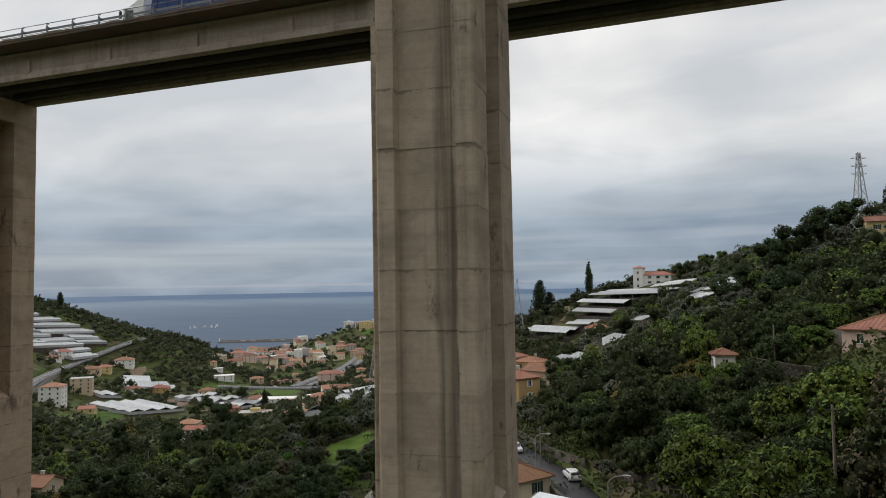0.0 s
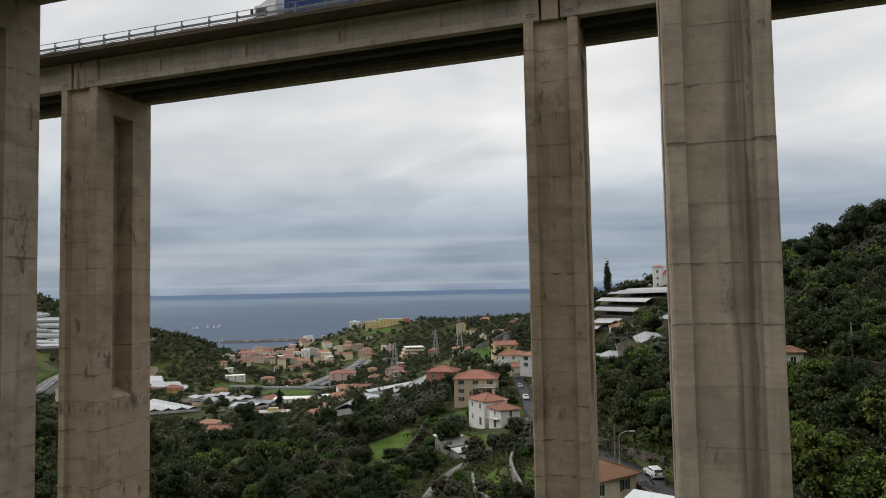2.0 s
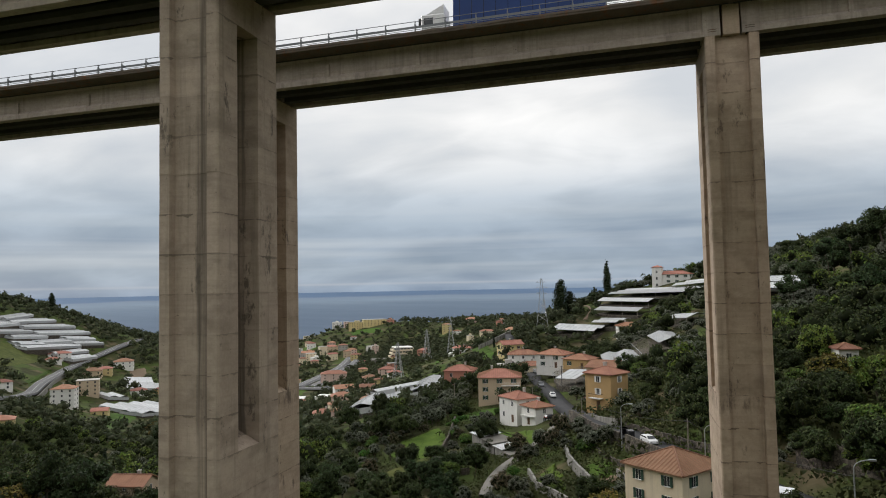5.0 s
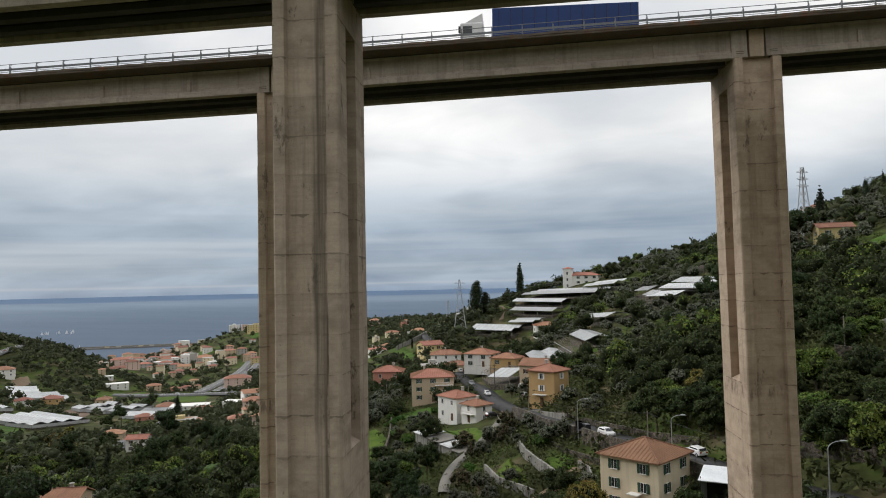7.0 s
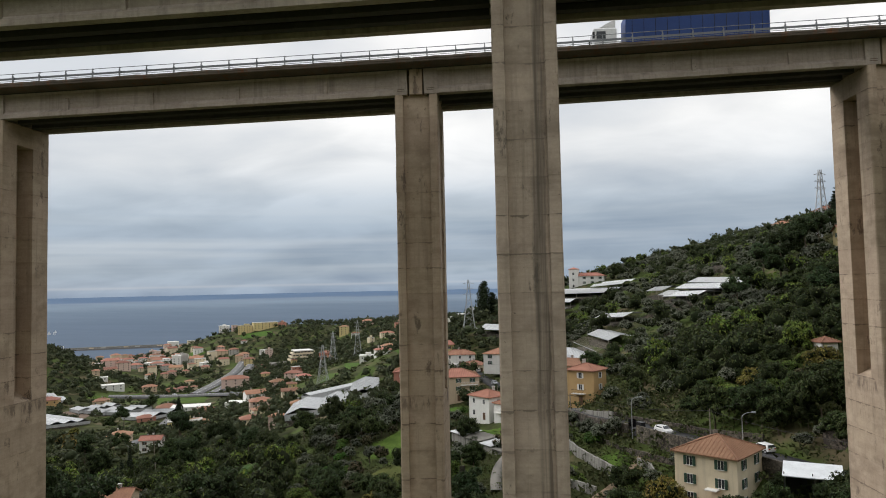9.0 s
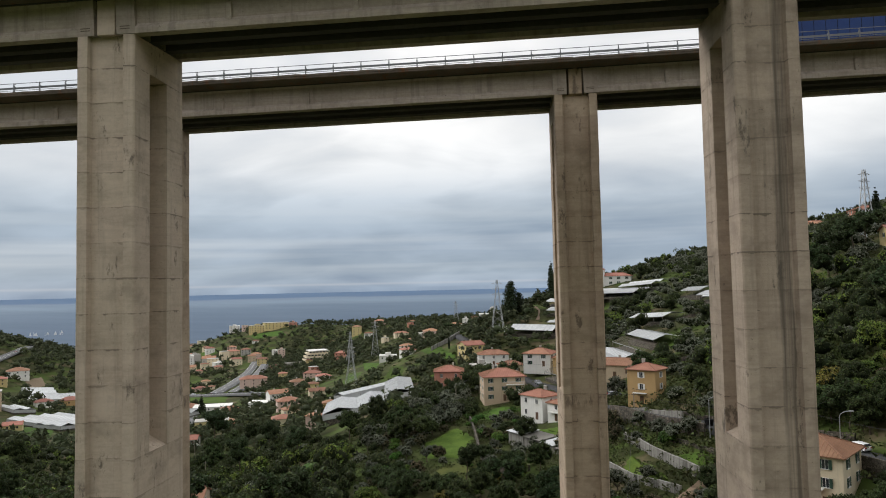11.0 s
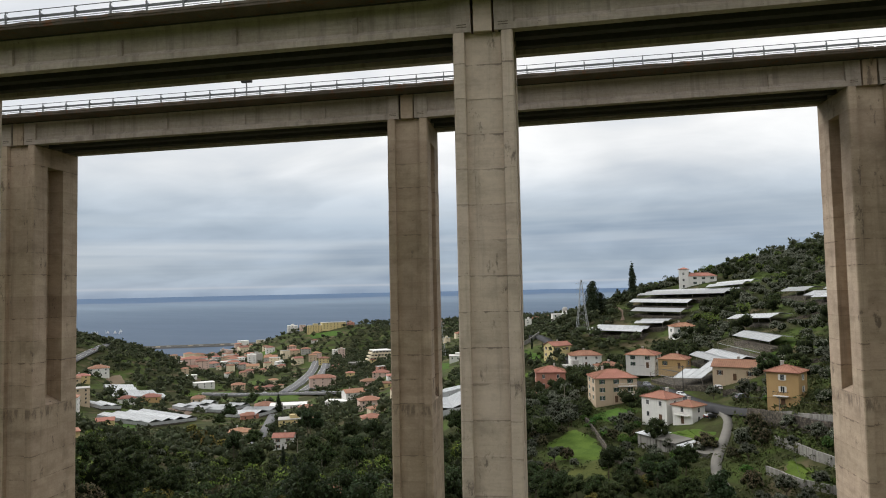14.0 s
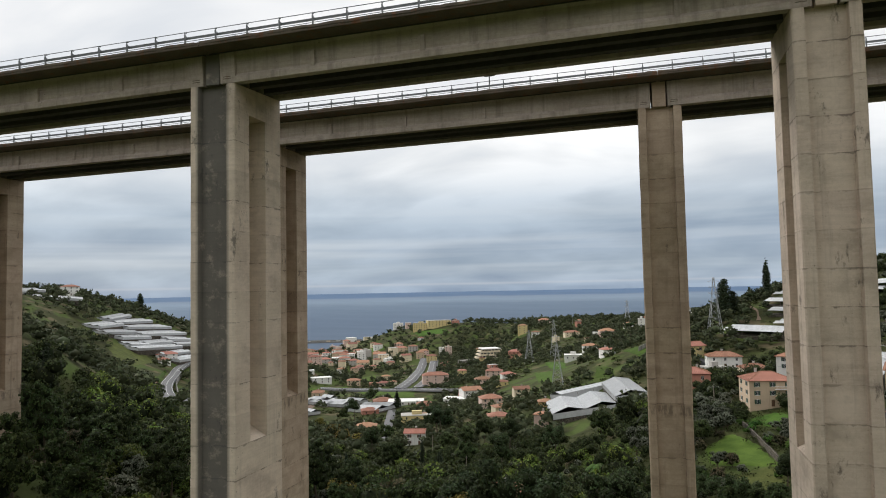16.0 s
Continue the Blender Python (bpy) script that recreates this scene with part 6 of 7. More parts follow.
make_wall([(-41, 149), (-38, 143), (-35.5, 138.5)], 2.4, M["render_wall"], "garden_wall", "streaked white wall beside the lane")
make_wall([(-90, 208), (-87.5, 196), (-84.5, 180), (-82, 163), (-80, 153), (-75, 147), (-69, 145)], 1.5, M["stone_wall"], "stone_wall", "broken stone terrace wall below the meadow")
make_wall([(-41, 152), (-45, 160)], 2.0, M["render_wall"], "garden_wall", "white wall below the ochre house")
make_wall([(-40, 186), (-48, 197)], 1.8, M["stone_wall"], "stone_wall", "stone garden wall at the lane")
make_wall([(8.5, 110, 119.2), (14, 108, 118.4), (19.1, 106, 117.7), (28, 104, 117.2)], 3.4, M["stone_wall"], "stone_wall", "old stone retaining wall with a rail on the hillside")
make_wall([(19.5, 108.6, 118.9), (24.5, 106.2, 118.6), (30, 104.5, 118.4)], 1.2, M["render_wall"], "garden_wall", "low grey parapet in front of the pink house", 0.25)
make_wall([(13, 120), (22, 117.5)], 2.6, M["render_wall"], "garden_wall", "grey concrete tank wall on the hillside")
make_wall([(18, 347), (24, 300), (26, 262)], 3.2, M["stone_wall"], "stone_wall", "long stone terrace wall near the ridge")
make_wall([(3, 70), (-3, 84), (-9, 94)], 3.4, M["stone_wall"], "stone_wall", "tall dark retaining wall above the lane")
make_wall([(-400, 335), (-458, 402), (-492, 450)], 3.0, M["render_wall"], "garden_wall", "grey retaining wall above the west road")

# the stone wall that holds up the lane on its valley side
k = [i for i in range(len(LANE_X)) if 84 < LANE_Y[i] < 168]
for i0, i1 in ((k[0], k[len(k) // 2]), (k[len(k) // 2], k[-1])):
    make_wall([(LANE_X[i] - 2.55, LANE_Y[i] - 0.9, LANE_Z[i] + 0.55) for i in range(i0, i1 + 1, 2)], 3.4, M["stone_wall"], "stone_wall", "tall rough stone wall holding up the lane")
make_wall([(-128, 384), (-118, 392), (-114, 408)], 2.6, M["render_wall"], "garden_wall", "curved grey retaining wall under the upper road")
make_wall([(-34, 113), (-32.3, 109.5), (-32, 106), (-33.8, 101)], 1.3, M["render_wall"], "garden_wall", "curved pale concrete wall beside the earth track", 0.3)
for row in ([(-73, 211), (-66, 205), (-60, 197)], [(-110, 236), (-104, 226), (-97, 221)], [(-93, 262), (-86, 256), (-80, 245)], [(-118, 300), (-112, 288), (-108, 275)], [(-98, 330), (-90, 322), (-82, 318)],
            [(-52, 300), (-44, 290), (-36, 284)], [(-34, 330), (-24, 316), (-16, 306)], [(-12, 262), (-4, 250), (2, 236)], [(-30, 205), (-22, 196), (-12, 186)], [(-20, 222), (-10, 210), (2, 200)]):
    make_wall(row, 1.2, M["stone_wall"], "stone_wall", "long dry stone terrace wall on the slope")


def make_domed_villa():
    """The white villa with a small dome beyond the pylon hill."""
    gz = float(ground(-104, 520))
    base = max(gz, 104.0) if gz < 110 else 107.0
    v = make_house(-104, 520, 13, 9, 5.2, 10, "white", roof="flat", base=base, detailed=False, shutters=None, chimney=False, door=False, label="white villa with a small dome on the far hill", group="hillside houses")
    bm = bmesh.new()
    tube(bm, (3.6, 0, 5.3), (3.6, 0, 8.6), 2.0, 2.0, 16)
    part("drum", bm, M["wall_white"], v)
    bm = bmesh.new()
    bmesh.ops.create_uvsphere(bm, u_segments=16, v_segments=9, radius=2.15)
    bmesh.ops.translate(bm, verts=bm.verts[:], vec=(3.6, 0, 8.6))
    part("dome", bm, M["wall_grey"], v)


make_domed_villa()

# more houses strewn over the valley floor and the far spur
scatter_rnd = random.Random(17)
placed = 0
while placed < 14:
    u = scatter_rnd.random()
    if placed < 6:
        x, y = scatter_rnd.uniform(-440, -190), scatter_rnd.uniform(440, 960)
    else:
        x, y = scatter_rnd.uniform(-330, -130), scatter_rnd.uniform(560, 960)
    if min(math.hypot(x - k[0], y - k[1]) - k[2] for k in KEEP) < 7:
        continue
    w = scatter_rnd.uniform(7, 12)
    make_house(x, y, w, w * 0.75, scatter_rnd.choice((3, 3.5, 6, 6)), 36 + scatter_rnd.uniform(-25, 25), scatter_rnd.choice(("white", "cream", "pink", "beige", "yellow", "white", "salmon")),
               scatter_rnd.choice(("hip", "hip", "gable", "flat")), detailed=False, shutters=None, chimney=False, door=False, group="valley houses", far=True)
    placed += 1


# ---- trees ----
def free(x, y, slack=0.0, low=False):
    """Whether a spot is clear of houses, roads, greenhouses and lawns."""
    k = KEEP_LOW if low else KEEP_ARRAY
    return bool(np.all((k[:, 0] - x) ** 2 + (k[:, 1] - y) ** 2 > (k[:, 2] + slack) ** 2))


for _x in NEAR_X:
    keep_line([(_x, near_line(_x)), (_x, near_line(_x) + 7)], 4.5)
for _x in FAR_X:
    keep_line([(_x, far_line(_x)), (_x, far_line(_x) + 7)], 4.5)
KEEP_ARRAY, KEEP_LOW = np.array(KEEP + CLEARINGS), np.array(KEEP)


def spots(x0, x1, y0, y1, step, seed, slack=1.2, low=False):
    """Jittered places over a stretch of the plan, clear of the built things."""
    r = random.Random(seed)
    out = []
    y = y0
    while y < y1:
        x = x0 + r.uniform(0, step)
        while x < x1:
            p = (x + r.uniform(-0.42, 0.42) * step, y + r.uniform(-0.42, 0.42) * step)
            if free(*p, slack, low):
                out.append(p)
            x += step
        y += step * 0.92
    return out, r


def wood_template(kind, seed, leaves, size, cores):
    rng = np.random.default_rng(seed)
    if kind == "olive":
        blobs = [(0, 0, 2.9, 1.7)] + [(1.4 * math.cos(a), 1.4 * math.sin(a), 2.6 + 0.6 * math.sin(2.3 * a), 1.15) for a in rng.uniform(0, 6.28, 5)]
    elif kind == "shrub":
        blobs = [(rng.normal() * 0.8, rng.normal() * 0.8, rng.uniform(0.3, 0.9), rng.uniform(0.6, 1.1)) for _ in range(4)]
    else:
        blobs = [(0, 0, 4.6, 2.5)] + [(2.0 * math.cos(a), 2.0 * math.sin(a), 4.3 + 2.0 * math.sin(1.7 * a + 1), 1.6) for a in rng.uniform(0, 6.28, 6)]
    v, f = leaf_cloud(rng, blobs, leaves, size, 0.7)
    cv, ct = core_blobs(blobs[:cores], 0.9)
    return v, f, cv, ct


def joined_wood(name, label, category, mat, rows, kind, leaves, size, variants=4, cores=1):
    """Many trees or shrubs that nobody could count, as one object. rows: x, y, scale, height."""
    temps = [wood_template(kind, 90 + i, leaves, size, cores) for i in range(variants)]
    vs, qs, ts, o = [], [], [], 0
    rng = np.random.default_rng(8)
    rows = np.array(rows)
    gz = ground(rows[:, 0], rows[:, 1])
    for (x, y, s, tall), z in zip(rows, gz):
        v, f, cv, ct = temps[rng.integers(variants)]
        a = rng.uniform(0, 6.28)
        rot = np.array([[math.cos(a), math.sin(a), 0], [-math.sin(a), math.cos(a), 0], [0, 0, 1]])
        allv = np.concatenate([v, cv]) @ rot * [s, s, s * tall] + [x, y, z - (1.5 * s if kind == "broad" and cores > 1 else 0.3)]
        vs.append(allv)
        qs.append(f + o)
        ts.append(ct + len(v) + o)
        o += len(allv)
    verts, quads, tris = np.concatenate(vs), np.concatenate(qs), np.concatenate(ts)
    me = bpy.data.meshes.new(name)
    me.vertices.add(len(verts))
    me.vertices.foreach_set("co", verts.astype(np.float32).ravel())
    loops = np.concatenate([quads.ravel(), tris.ravel()]).astype(np.int32)
    me.loops.add(len(loops))
    me.loops.foreach_set("vertex_index", loops)
    me.polygons.add(len(quads) + len(tris))
    me.polygons.foreach_set("loop_start", (np.arange(len(quads) + len(tris)) * 3).astype(np.int32))
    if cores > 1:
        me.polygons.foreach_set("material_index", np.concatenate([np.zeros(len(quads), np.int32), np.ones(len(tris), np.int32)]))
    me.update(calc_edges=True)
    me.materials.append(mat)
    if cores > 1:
        me.materials.append(M["core_shade"])
    return tagged(new(name, me), label, category, kind="stuff")


def pick(r, table):
    return r.choices([k for k, _ in table], [w for _, w in table])[0]


woods = {"broad": [], "olive": [], "bright": []}
VALLEY_MIX = [("broad", 50), ("bright", 14), ("yellow", 6), ("olive", 15), ("brown", 9), ("pine", 6)]
SLOPE_MIX = [("broad", 56), ("olive", 10), ("bright", 19), ("brown", 9), ("citrus", 4), ("yellow", 2)]


def grow(places, r, mix, single, smin, smax):
    """The places that pass the test become trees of their own, the rest go into the woods."""
    for x, y in places:
        kind = pick(r, mix)
        s = r.uniform(smin, smax)
        if kind == "citrus":
            s *= 1.2
        if single(x, y):
            plant(kind, x, y, s, r.uniform(0.85, 1.2))
        else:
            key = kind if kind in woods else "broad"
            woods[key].append((x, y, s, r.uniform(0.85, 1.2)))


# valley floor
pl, r = spots(-275, -112, 84, 236, 6.3, 1)
grow([p for p in pl if p[1] < 172], r, VALLEY_MIX, lambda x, y: 90 < y < 122 and -175 < x, 0.75, 1.45)
grow([p for p in pl if p[1] >= 172], r, VALLEY_MIX, lambda x, y: False, 0.5, 0.95)
# brambles, low trees and olives on the slope below the hamlet
pl, r = spots(-112, -62, 84, 150, 6.0, 6)
grow(pl, r, VALLEY_MIX, lambda x, y: y > 92, 0.55, 1.0)
pl, r = spots(-118, -90, 186, 250, 5.2, 7, 0.3)
grow(pl, r, [("olive", 80), ("broad", 20)], lambda x, y: y < 225, 0.8, 1.15)
pl, r = spots(-112, -66, 150, 200, 7.5, 8, -1.0)
grow(pl, r, [("olive", 45), ("citrus", 35), ("brown", 20)], lambda x, y: True, 0.45, 0.7)
# west bank beside the far viaduct
pl, r = spots(-285, -158, 28, 120, 6.4, 2)
for x, y in pl:
    if x > -236 and 30 < y < 104:
        plant("bank" if r.random() < 0.7 else pick(r, [("bright", 3), ("brown", 4), ("olive", 4)]), x, y, r.uniform(0.75, 1.2), r.uniform(0.85, 1.25))
    else:
        woods["broad"].append((x, y, r.uniform(0.7, 1.1), r.uniform(0.85, 1.2)))
# east slope under the pink house
pl, r = spots(-48, 44, 46, 182, 5.6, 3)
terr = [p for p in pl if p[0] < -24 and p[1] > 98]
pl = [p for p in pl if p not in terr and not (p[1] < 110 and p[0] > 13 + 0.2 * p[1])]
grow(terr, r, [("olive", 75), ("brown", 15), ("broad", 10)], lambda x, y: y < 150, 0.6, 0.95)
grow(pl, r, SLOPE_MIX, lambda x, y: y < 132 and x < 30, 0.7, 1.2)
# olive terraces up to the ridge
pl, r = spots(-44, 135, 182, 470, 6.0, 4, 1.0)
grow(pl, r, [("olive", 80), ("broad", 16), ("bright", 4)], lambda x, y: y < 196 and x < 30, 0.8, 1.25)
# gardens of the hamlet
pl, r = spots(-112, -44, 150, 300, 5.2, 5, 1.0)
grow(pl, r, [("citrus", 35), ("olive", 45), ("broad", 20)], lambda x, y: y < 205, 0.6, 0.95)
pl, r = spots(-62, -40, 100, 165, 5.0, 41, 0.6)
grow(pl, r, [("olive", 70), ("citrus", 15), ("brown", 15)], lambda x, y: True, 0.55, 0.95)
# spot trees that stand out
for x, y, q in ((-41.5, 134, 1.05), (-39.5, 128, 0.95), (-43.5, 146, 0.9), (-46.5, 117, 0.7), (-50, 112, 0.8)):
    plant("olive", x, y, q)
for k, (x, y) in enumerate(((-8.7, 101), (-8.6, 95), (-10, 108), (-12.5, 116), (-13, 104.5), (-11.6, 95.5), (-0.3, 87), (0.8, 81), (-0.5, 92))):
    plant(("broad", "olive", "broad", "brown")[k % 4], x, y, 0.6 + 0.05 * (k % 4))
plant("cypress", -57, 421, 1.75, 0.92)
plant("cypress", -175, 178, 0.75)
plant("cypress", -178, 181, 0.62)
plant("cypress", -195, 215, 0.7)
plant("cypress", -262, 115, 1.0)
plant("cypress", -213, 190, 0.62)
plant("cypress", -181, 193, 0.6)
for x, y, q in ((-251, 262, 1.1), (-262, 275, 1.2), (-240, 255, 1.0), (-312, 352, 1.1)):
    plant("yellow", x, y, q)
for x, y, q in ((-190, 252, 1.25), (-184, 260, 1.35), (-196, 246, 1.1), (-250, 207, 1.3), (-249, 182, 1.3), (-319, 396, 1.2), (-124, 226, 1.3), (-131, 214, 1.35), (-205, 212, 1.3), (-175, 204, 1.2), (-234, 272, 1.2), (-230, 318, 1.1)):
    plant("broad", x, y, q, 1.15)
for x, y, q in ((-158, 186, 1.15), (-221, 228, 1.2), (-166, 231, 1.1), (-143, 196, 1.0)):
    plant("pine", x, y, q, 1.1)
plant("cypress", -116, 372, 0.5)
plant("fir", -307, 460, 1.25)
plant("fir", 62, 262, 1.3)
plant("fir", 30, 330, 0.9)
plant("oval", -82, 397, 1.55, 0.98)
plant("oval", -77, 401, 1.1, 0.85)
plant("oval", -62, 428, 0.7, 0.6)
plant("umbrella", -150, 640, 1.5)
for x, y, s in ((13, 208, 1.2), (20, 213, 1.35), (27, 218, 1.45), (36, 221, 1.5), (9, 203, 1.0), (18, 160, 1.0), (24, 226, 1.2), (42, 226, 1.35)):
    plant("pine", x, y, s)
for x, y, s in ((-48, 424, 0.55), (-44, 426, 0.6), (-39, 428, 0.5), (-66, 420, 0.75)):
    plant("umbrella", x, y, s)
plant("oval", -684, 616, 1.25, 1.05)
for x, y in ((78, 262), (80, 268), (84, 262)):
    plant("cypress", x, y, 0.7)
for x, y, s in ((2, 76, 1.1), (9, 80, 1.2), (-1, 92, 1.0), (14, 78, 1.2), (-3, 84, 0.9), (12, 70, 1.2)):
    plant("bright", x, y, s)
for x, y in ((-17.5, 86.5), (-21, 84)):
    plant("broad", x, y, 0.62, 0.8)
for x, y in ((-315, 405), (-328, 462), (-210, 278), (-216, 290)):
    plant("pine", x, y, 1.5)



def make_palm(x, y, h, size):
    """A fan of drooping fronds on a straight shaft."""
    gz = float(ground(x, y))
    p = empty("palm_tree", pose(x, y, gz), "palm tree with drooping green fronds", "palm", "palms")
    bm = bmesh.new()
    tube(bm, (0, 0, -0.5), (0.1, 0, h), 0.3, 0.22, 8)
    part("trunk", bm, M["bark"], p)
    rnd = random.Random(int(x))
    for k in range(20):
        a, lift = k * 2.4, rnd.uniform(0.2, 1.3)
        d = Vector((math.cos(a), math.sin(a), 0))
        side = Vector((-d.y, d.x, 0))
        bm = bmesh.new()
        rows = []
        for i in range(7):
            t = i / 6
            c = Vector((0.1, 0, h)) + d * size * t * (0.75 + 0.25 * math.cos(lift)) + Vector((0, 0, size * (lift * t * 0.75 - 1.15 * t * t)))
            wd = size * 0.13 * math.sin(math.pi * min(1, 0.15 + 0.85 * t)) + 0.02
            rows.append([bm.verts.new(c + side * wd - Vector((0, 0, wd * 0.5))), bm.verts.new(c), bm.verts.new(c - side * wd - Vector((0, 0, wd * 0.5)))])
        for r0, r1 in zip(rows, rows[1:]):
            for q in (0, 1):
                bm.faces.new((r0[q], r0[q + 1], r1[q + 1], r1[q]))
        part("frond", bm, M["leaf_citrus"], p)


make_palm(-126, 157, 6.5, 3.6)
make_palm(-110, 512, 7.5, 3.4)

# far slopes
far_rows = []
fr = random.Random(21)
for x0, x1, y0, y1, step in ((-420, -104, 232, 560, 8.6), (-430, -285, 80, 250, 7.0), (-104, -42, 296, 560, 6.2), (-760, -420, 250, 760, 9.6), (-430, 40, 560, 1180, 10.2), (-760, -430, 760, 1180, 14), (60, 330, 120, 640, 13), (-1000, -700, 380, 1050, 14)):
    for x, y in spots(x0, x1, y0, y1, step, int(x0), 0.4)[0]:
        n = noise.noise(Vector((x / 70, y / 70, 0.3)))
        if n > (-0.24 if y > 300 and x > -420 else -0.34) and float(ground(x, y)) > -24:
            far_rows.append((x, y, fr.uniform(0.55, 1.15) * (1.3 if y > 700 or x < -420 else 1.0), fr.uniform(0.6, 1.05)))
joined_wood("far_woods", "mixed grey-green woods and olives on the far slopes", "woods", M["woods"], far_rows, "broad", 42, 0.93)
joined_wood("broadleaf_wood", "dense dark green broadleaf wood in the valley", "woods", M["leaf_broad"], woods["broad"], "broad", 350, 0.29, cores=4)
joined_wood("olive_grove", "grey-green olive grove on terraces", "olive grove", M["leaf_olive"], woods["olive"], "olive", 230, 0.24, cores=3)
joined_wood("young_wood", "yellow-green young trees on the slopes", "woods", M["leaf_bright"], woods["bright"], "broad", 350, 0.29, cores=4)
# undergrowth
rows = []
for x0, x1, y0, y1, step, seed in ((-50, 48, 44, 185, 3.0, 31), (-275, -62, 90, 232, 4.2, 32), (-280, -158, 28, 120, 4.0, 33), (-40, 110, 185, 400, 4.0, 34), (-135, -66, 150, 300, 3.6, 35), (-66, -22, 84, 160, 2.2, 39)):
    for x, y in spots(x0, x1, y0, y1, step, seed, -1.5, True)[0]:
        k = 1.6 if seed in (31, 33) else 1.0
        rows.append((x, y, fr.uniform(0.5, 1.25) * k, fr.uniform(0.6, 1.2)))
joined_wood("undergrowth", "mixed green scrub and brambles covering the slopes", "undergrowth", M["shrub"], rows, "shrub", 48, 0.22, 6, 0)
rows = [(x, y, fr.uniform(0.6, 1.4), fr.uniform(0.5, 0.9)) for x, y in spots(-420, -100, 232, 700, 7, 36, -0.3)[0] + spots(-720, -420, 300, 760, 12, 37, -0.3)[0] + spots(-430, 20, 560, 1130, 8.5, 38, -0.3)[0] + spots(-110, -40, 296, 480, 6, 40, -0.5)[0]]
joined_wood("far_scrub", "low scrub on the far slopes", "undergrowth", M["shrub"], rows, "shrub", 30, 0.6, 4, 0)


# ---- street furniture, poles, pylons, cables ----
def make_lamp(x, y, top, yaw):
    gz = float(ground(x, y))
    lamp = empty("street_lamp", pose(x, y, gz, 0, 0, yaw), "grey steel street lamp with a curved arm beside the lane", "street lamp", "lane lamps")
    h = top - gz
    bm = bmesh.new()
    tube(bm, (0, 0, -0.8), (0, 0, h * 0.55), 0.10, 0.085, 8)
    tube(bm, (0, 0, h * 0.55), (0, 0, h - 0.9), 0.085, 0.06, 8)
    part("pole", bm, M["lamp_grey"], lamp)
    bm = bmesh.new()
    p = Vector((0, 0, h - 0.9))
    for k in range(1, 7):
        a = k / 6 * math.pi / 2
        q = Vector((1.5 * (1 - math.cos(a)), 0, h - 0.9 + 0.85 * math.sin(a)))
        tube(bm, p, q, 0.05, 0.05, 6)
        p = q
    part("arm", bm, M["lamp_grey"], lamp)
    head = part("lamp_head", boxes((1.4, 2.1, -0.13, 0.13, h - 0.12, h + 0.04), bevel=0.03), M["lamp_grey"], lamp)
    part("lamp_glass", boxes((1.5, 2.05, -0.1, 0.1, h - 0.16, h - 0.125)), M["light_off"], head)


make_lamp(-33.6, 122.2, 108.2, -5)
make_lamp(-20.6, 94.6, 110.2, 0)
make_lamp(-8.0, 68.2, 112.2, 5)


def make_pole(x, y, h, r=0.13, mat="wood_pole", label="weathered wooden utility pole with cables", cross=True):
    gz = float(ground(x, y))
    p = empty("utility_pole", pose(x, y, gz), label, "pole", "utility poles")
    bm = bmesh.new()
    tube(bm, (0, 0, -1), (0, 0, h), r, r * 0.7, 8)
    part("post", bm, M[mat], p)
    if cross:
        part("insulator_bar", boxes((-0.5, 0.5, -0.05, 0.05, h - 0.45, h - 0.35)), M["metal_dark"], p)
    return Vector((x, y, gz + h - 0.3))


P1 = make_pole(11.0, 112.2, 8.0)
P2 = make_pole(-22.5, 107, 7.5)
P3 = make_pole(-3.6, 115, 4.0, 0.11, cross=False)
P4 = make_pole(-44, 152, 7.0)
P5 = make_pole(-57, 214, 8.5, mat="metal_dark")
P6 = make_pole(-64, 200, 7.0)
P7 = make_pole(-95, 222, 7.5)
P8 = make_pole(-78, 263, 7.5)
P9 = make_pole(-200, 240, 9.0)
P10 = make_pole(-170, 188, 7.0)
P11 = make_pole(10, 62, 9.0)


def make_cable(a, b, sag=1.0):
    cu = bpy.data.curves.new("cable", "CURVE")
    cu.dimensions, cu.bevel_depth, cu.bevel_resolution = "3D", 0.022, 0
    sp = cu.splines.new("POLY")
    n = 14
    sp.points.add(n)
    for i in range(n + 1):
        t = i / n
        q = a.lerp(b, t)
        sp.points[i].co = (q.x, q.y, q.z - sag * 4 * t * (1 - t), 1)
    cu.materials.append(M["metal_dark"])
    tagged(new("cable", cu), "thin dark overhead cable between poles", "cable", "overhead cables")


for a, b, s in ((P4, P2, 1.2), (P2, Vector((-8, 68.2, 110.5)), 1.0), (Vector((-8, 68.2, 110.5)), P11, 0.8), (P1, Vector((60, 92, 139)), 1.5), (P4, P6, 1.0), (P6, P5, 0.3), (P5, P8, 0.8), (P7, P8, 0.8), (P3, P2, 0.8), (P4, Vector((-52, 104, 92)), 0.6)):
    make_cable(a, b, s)


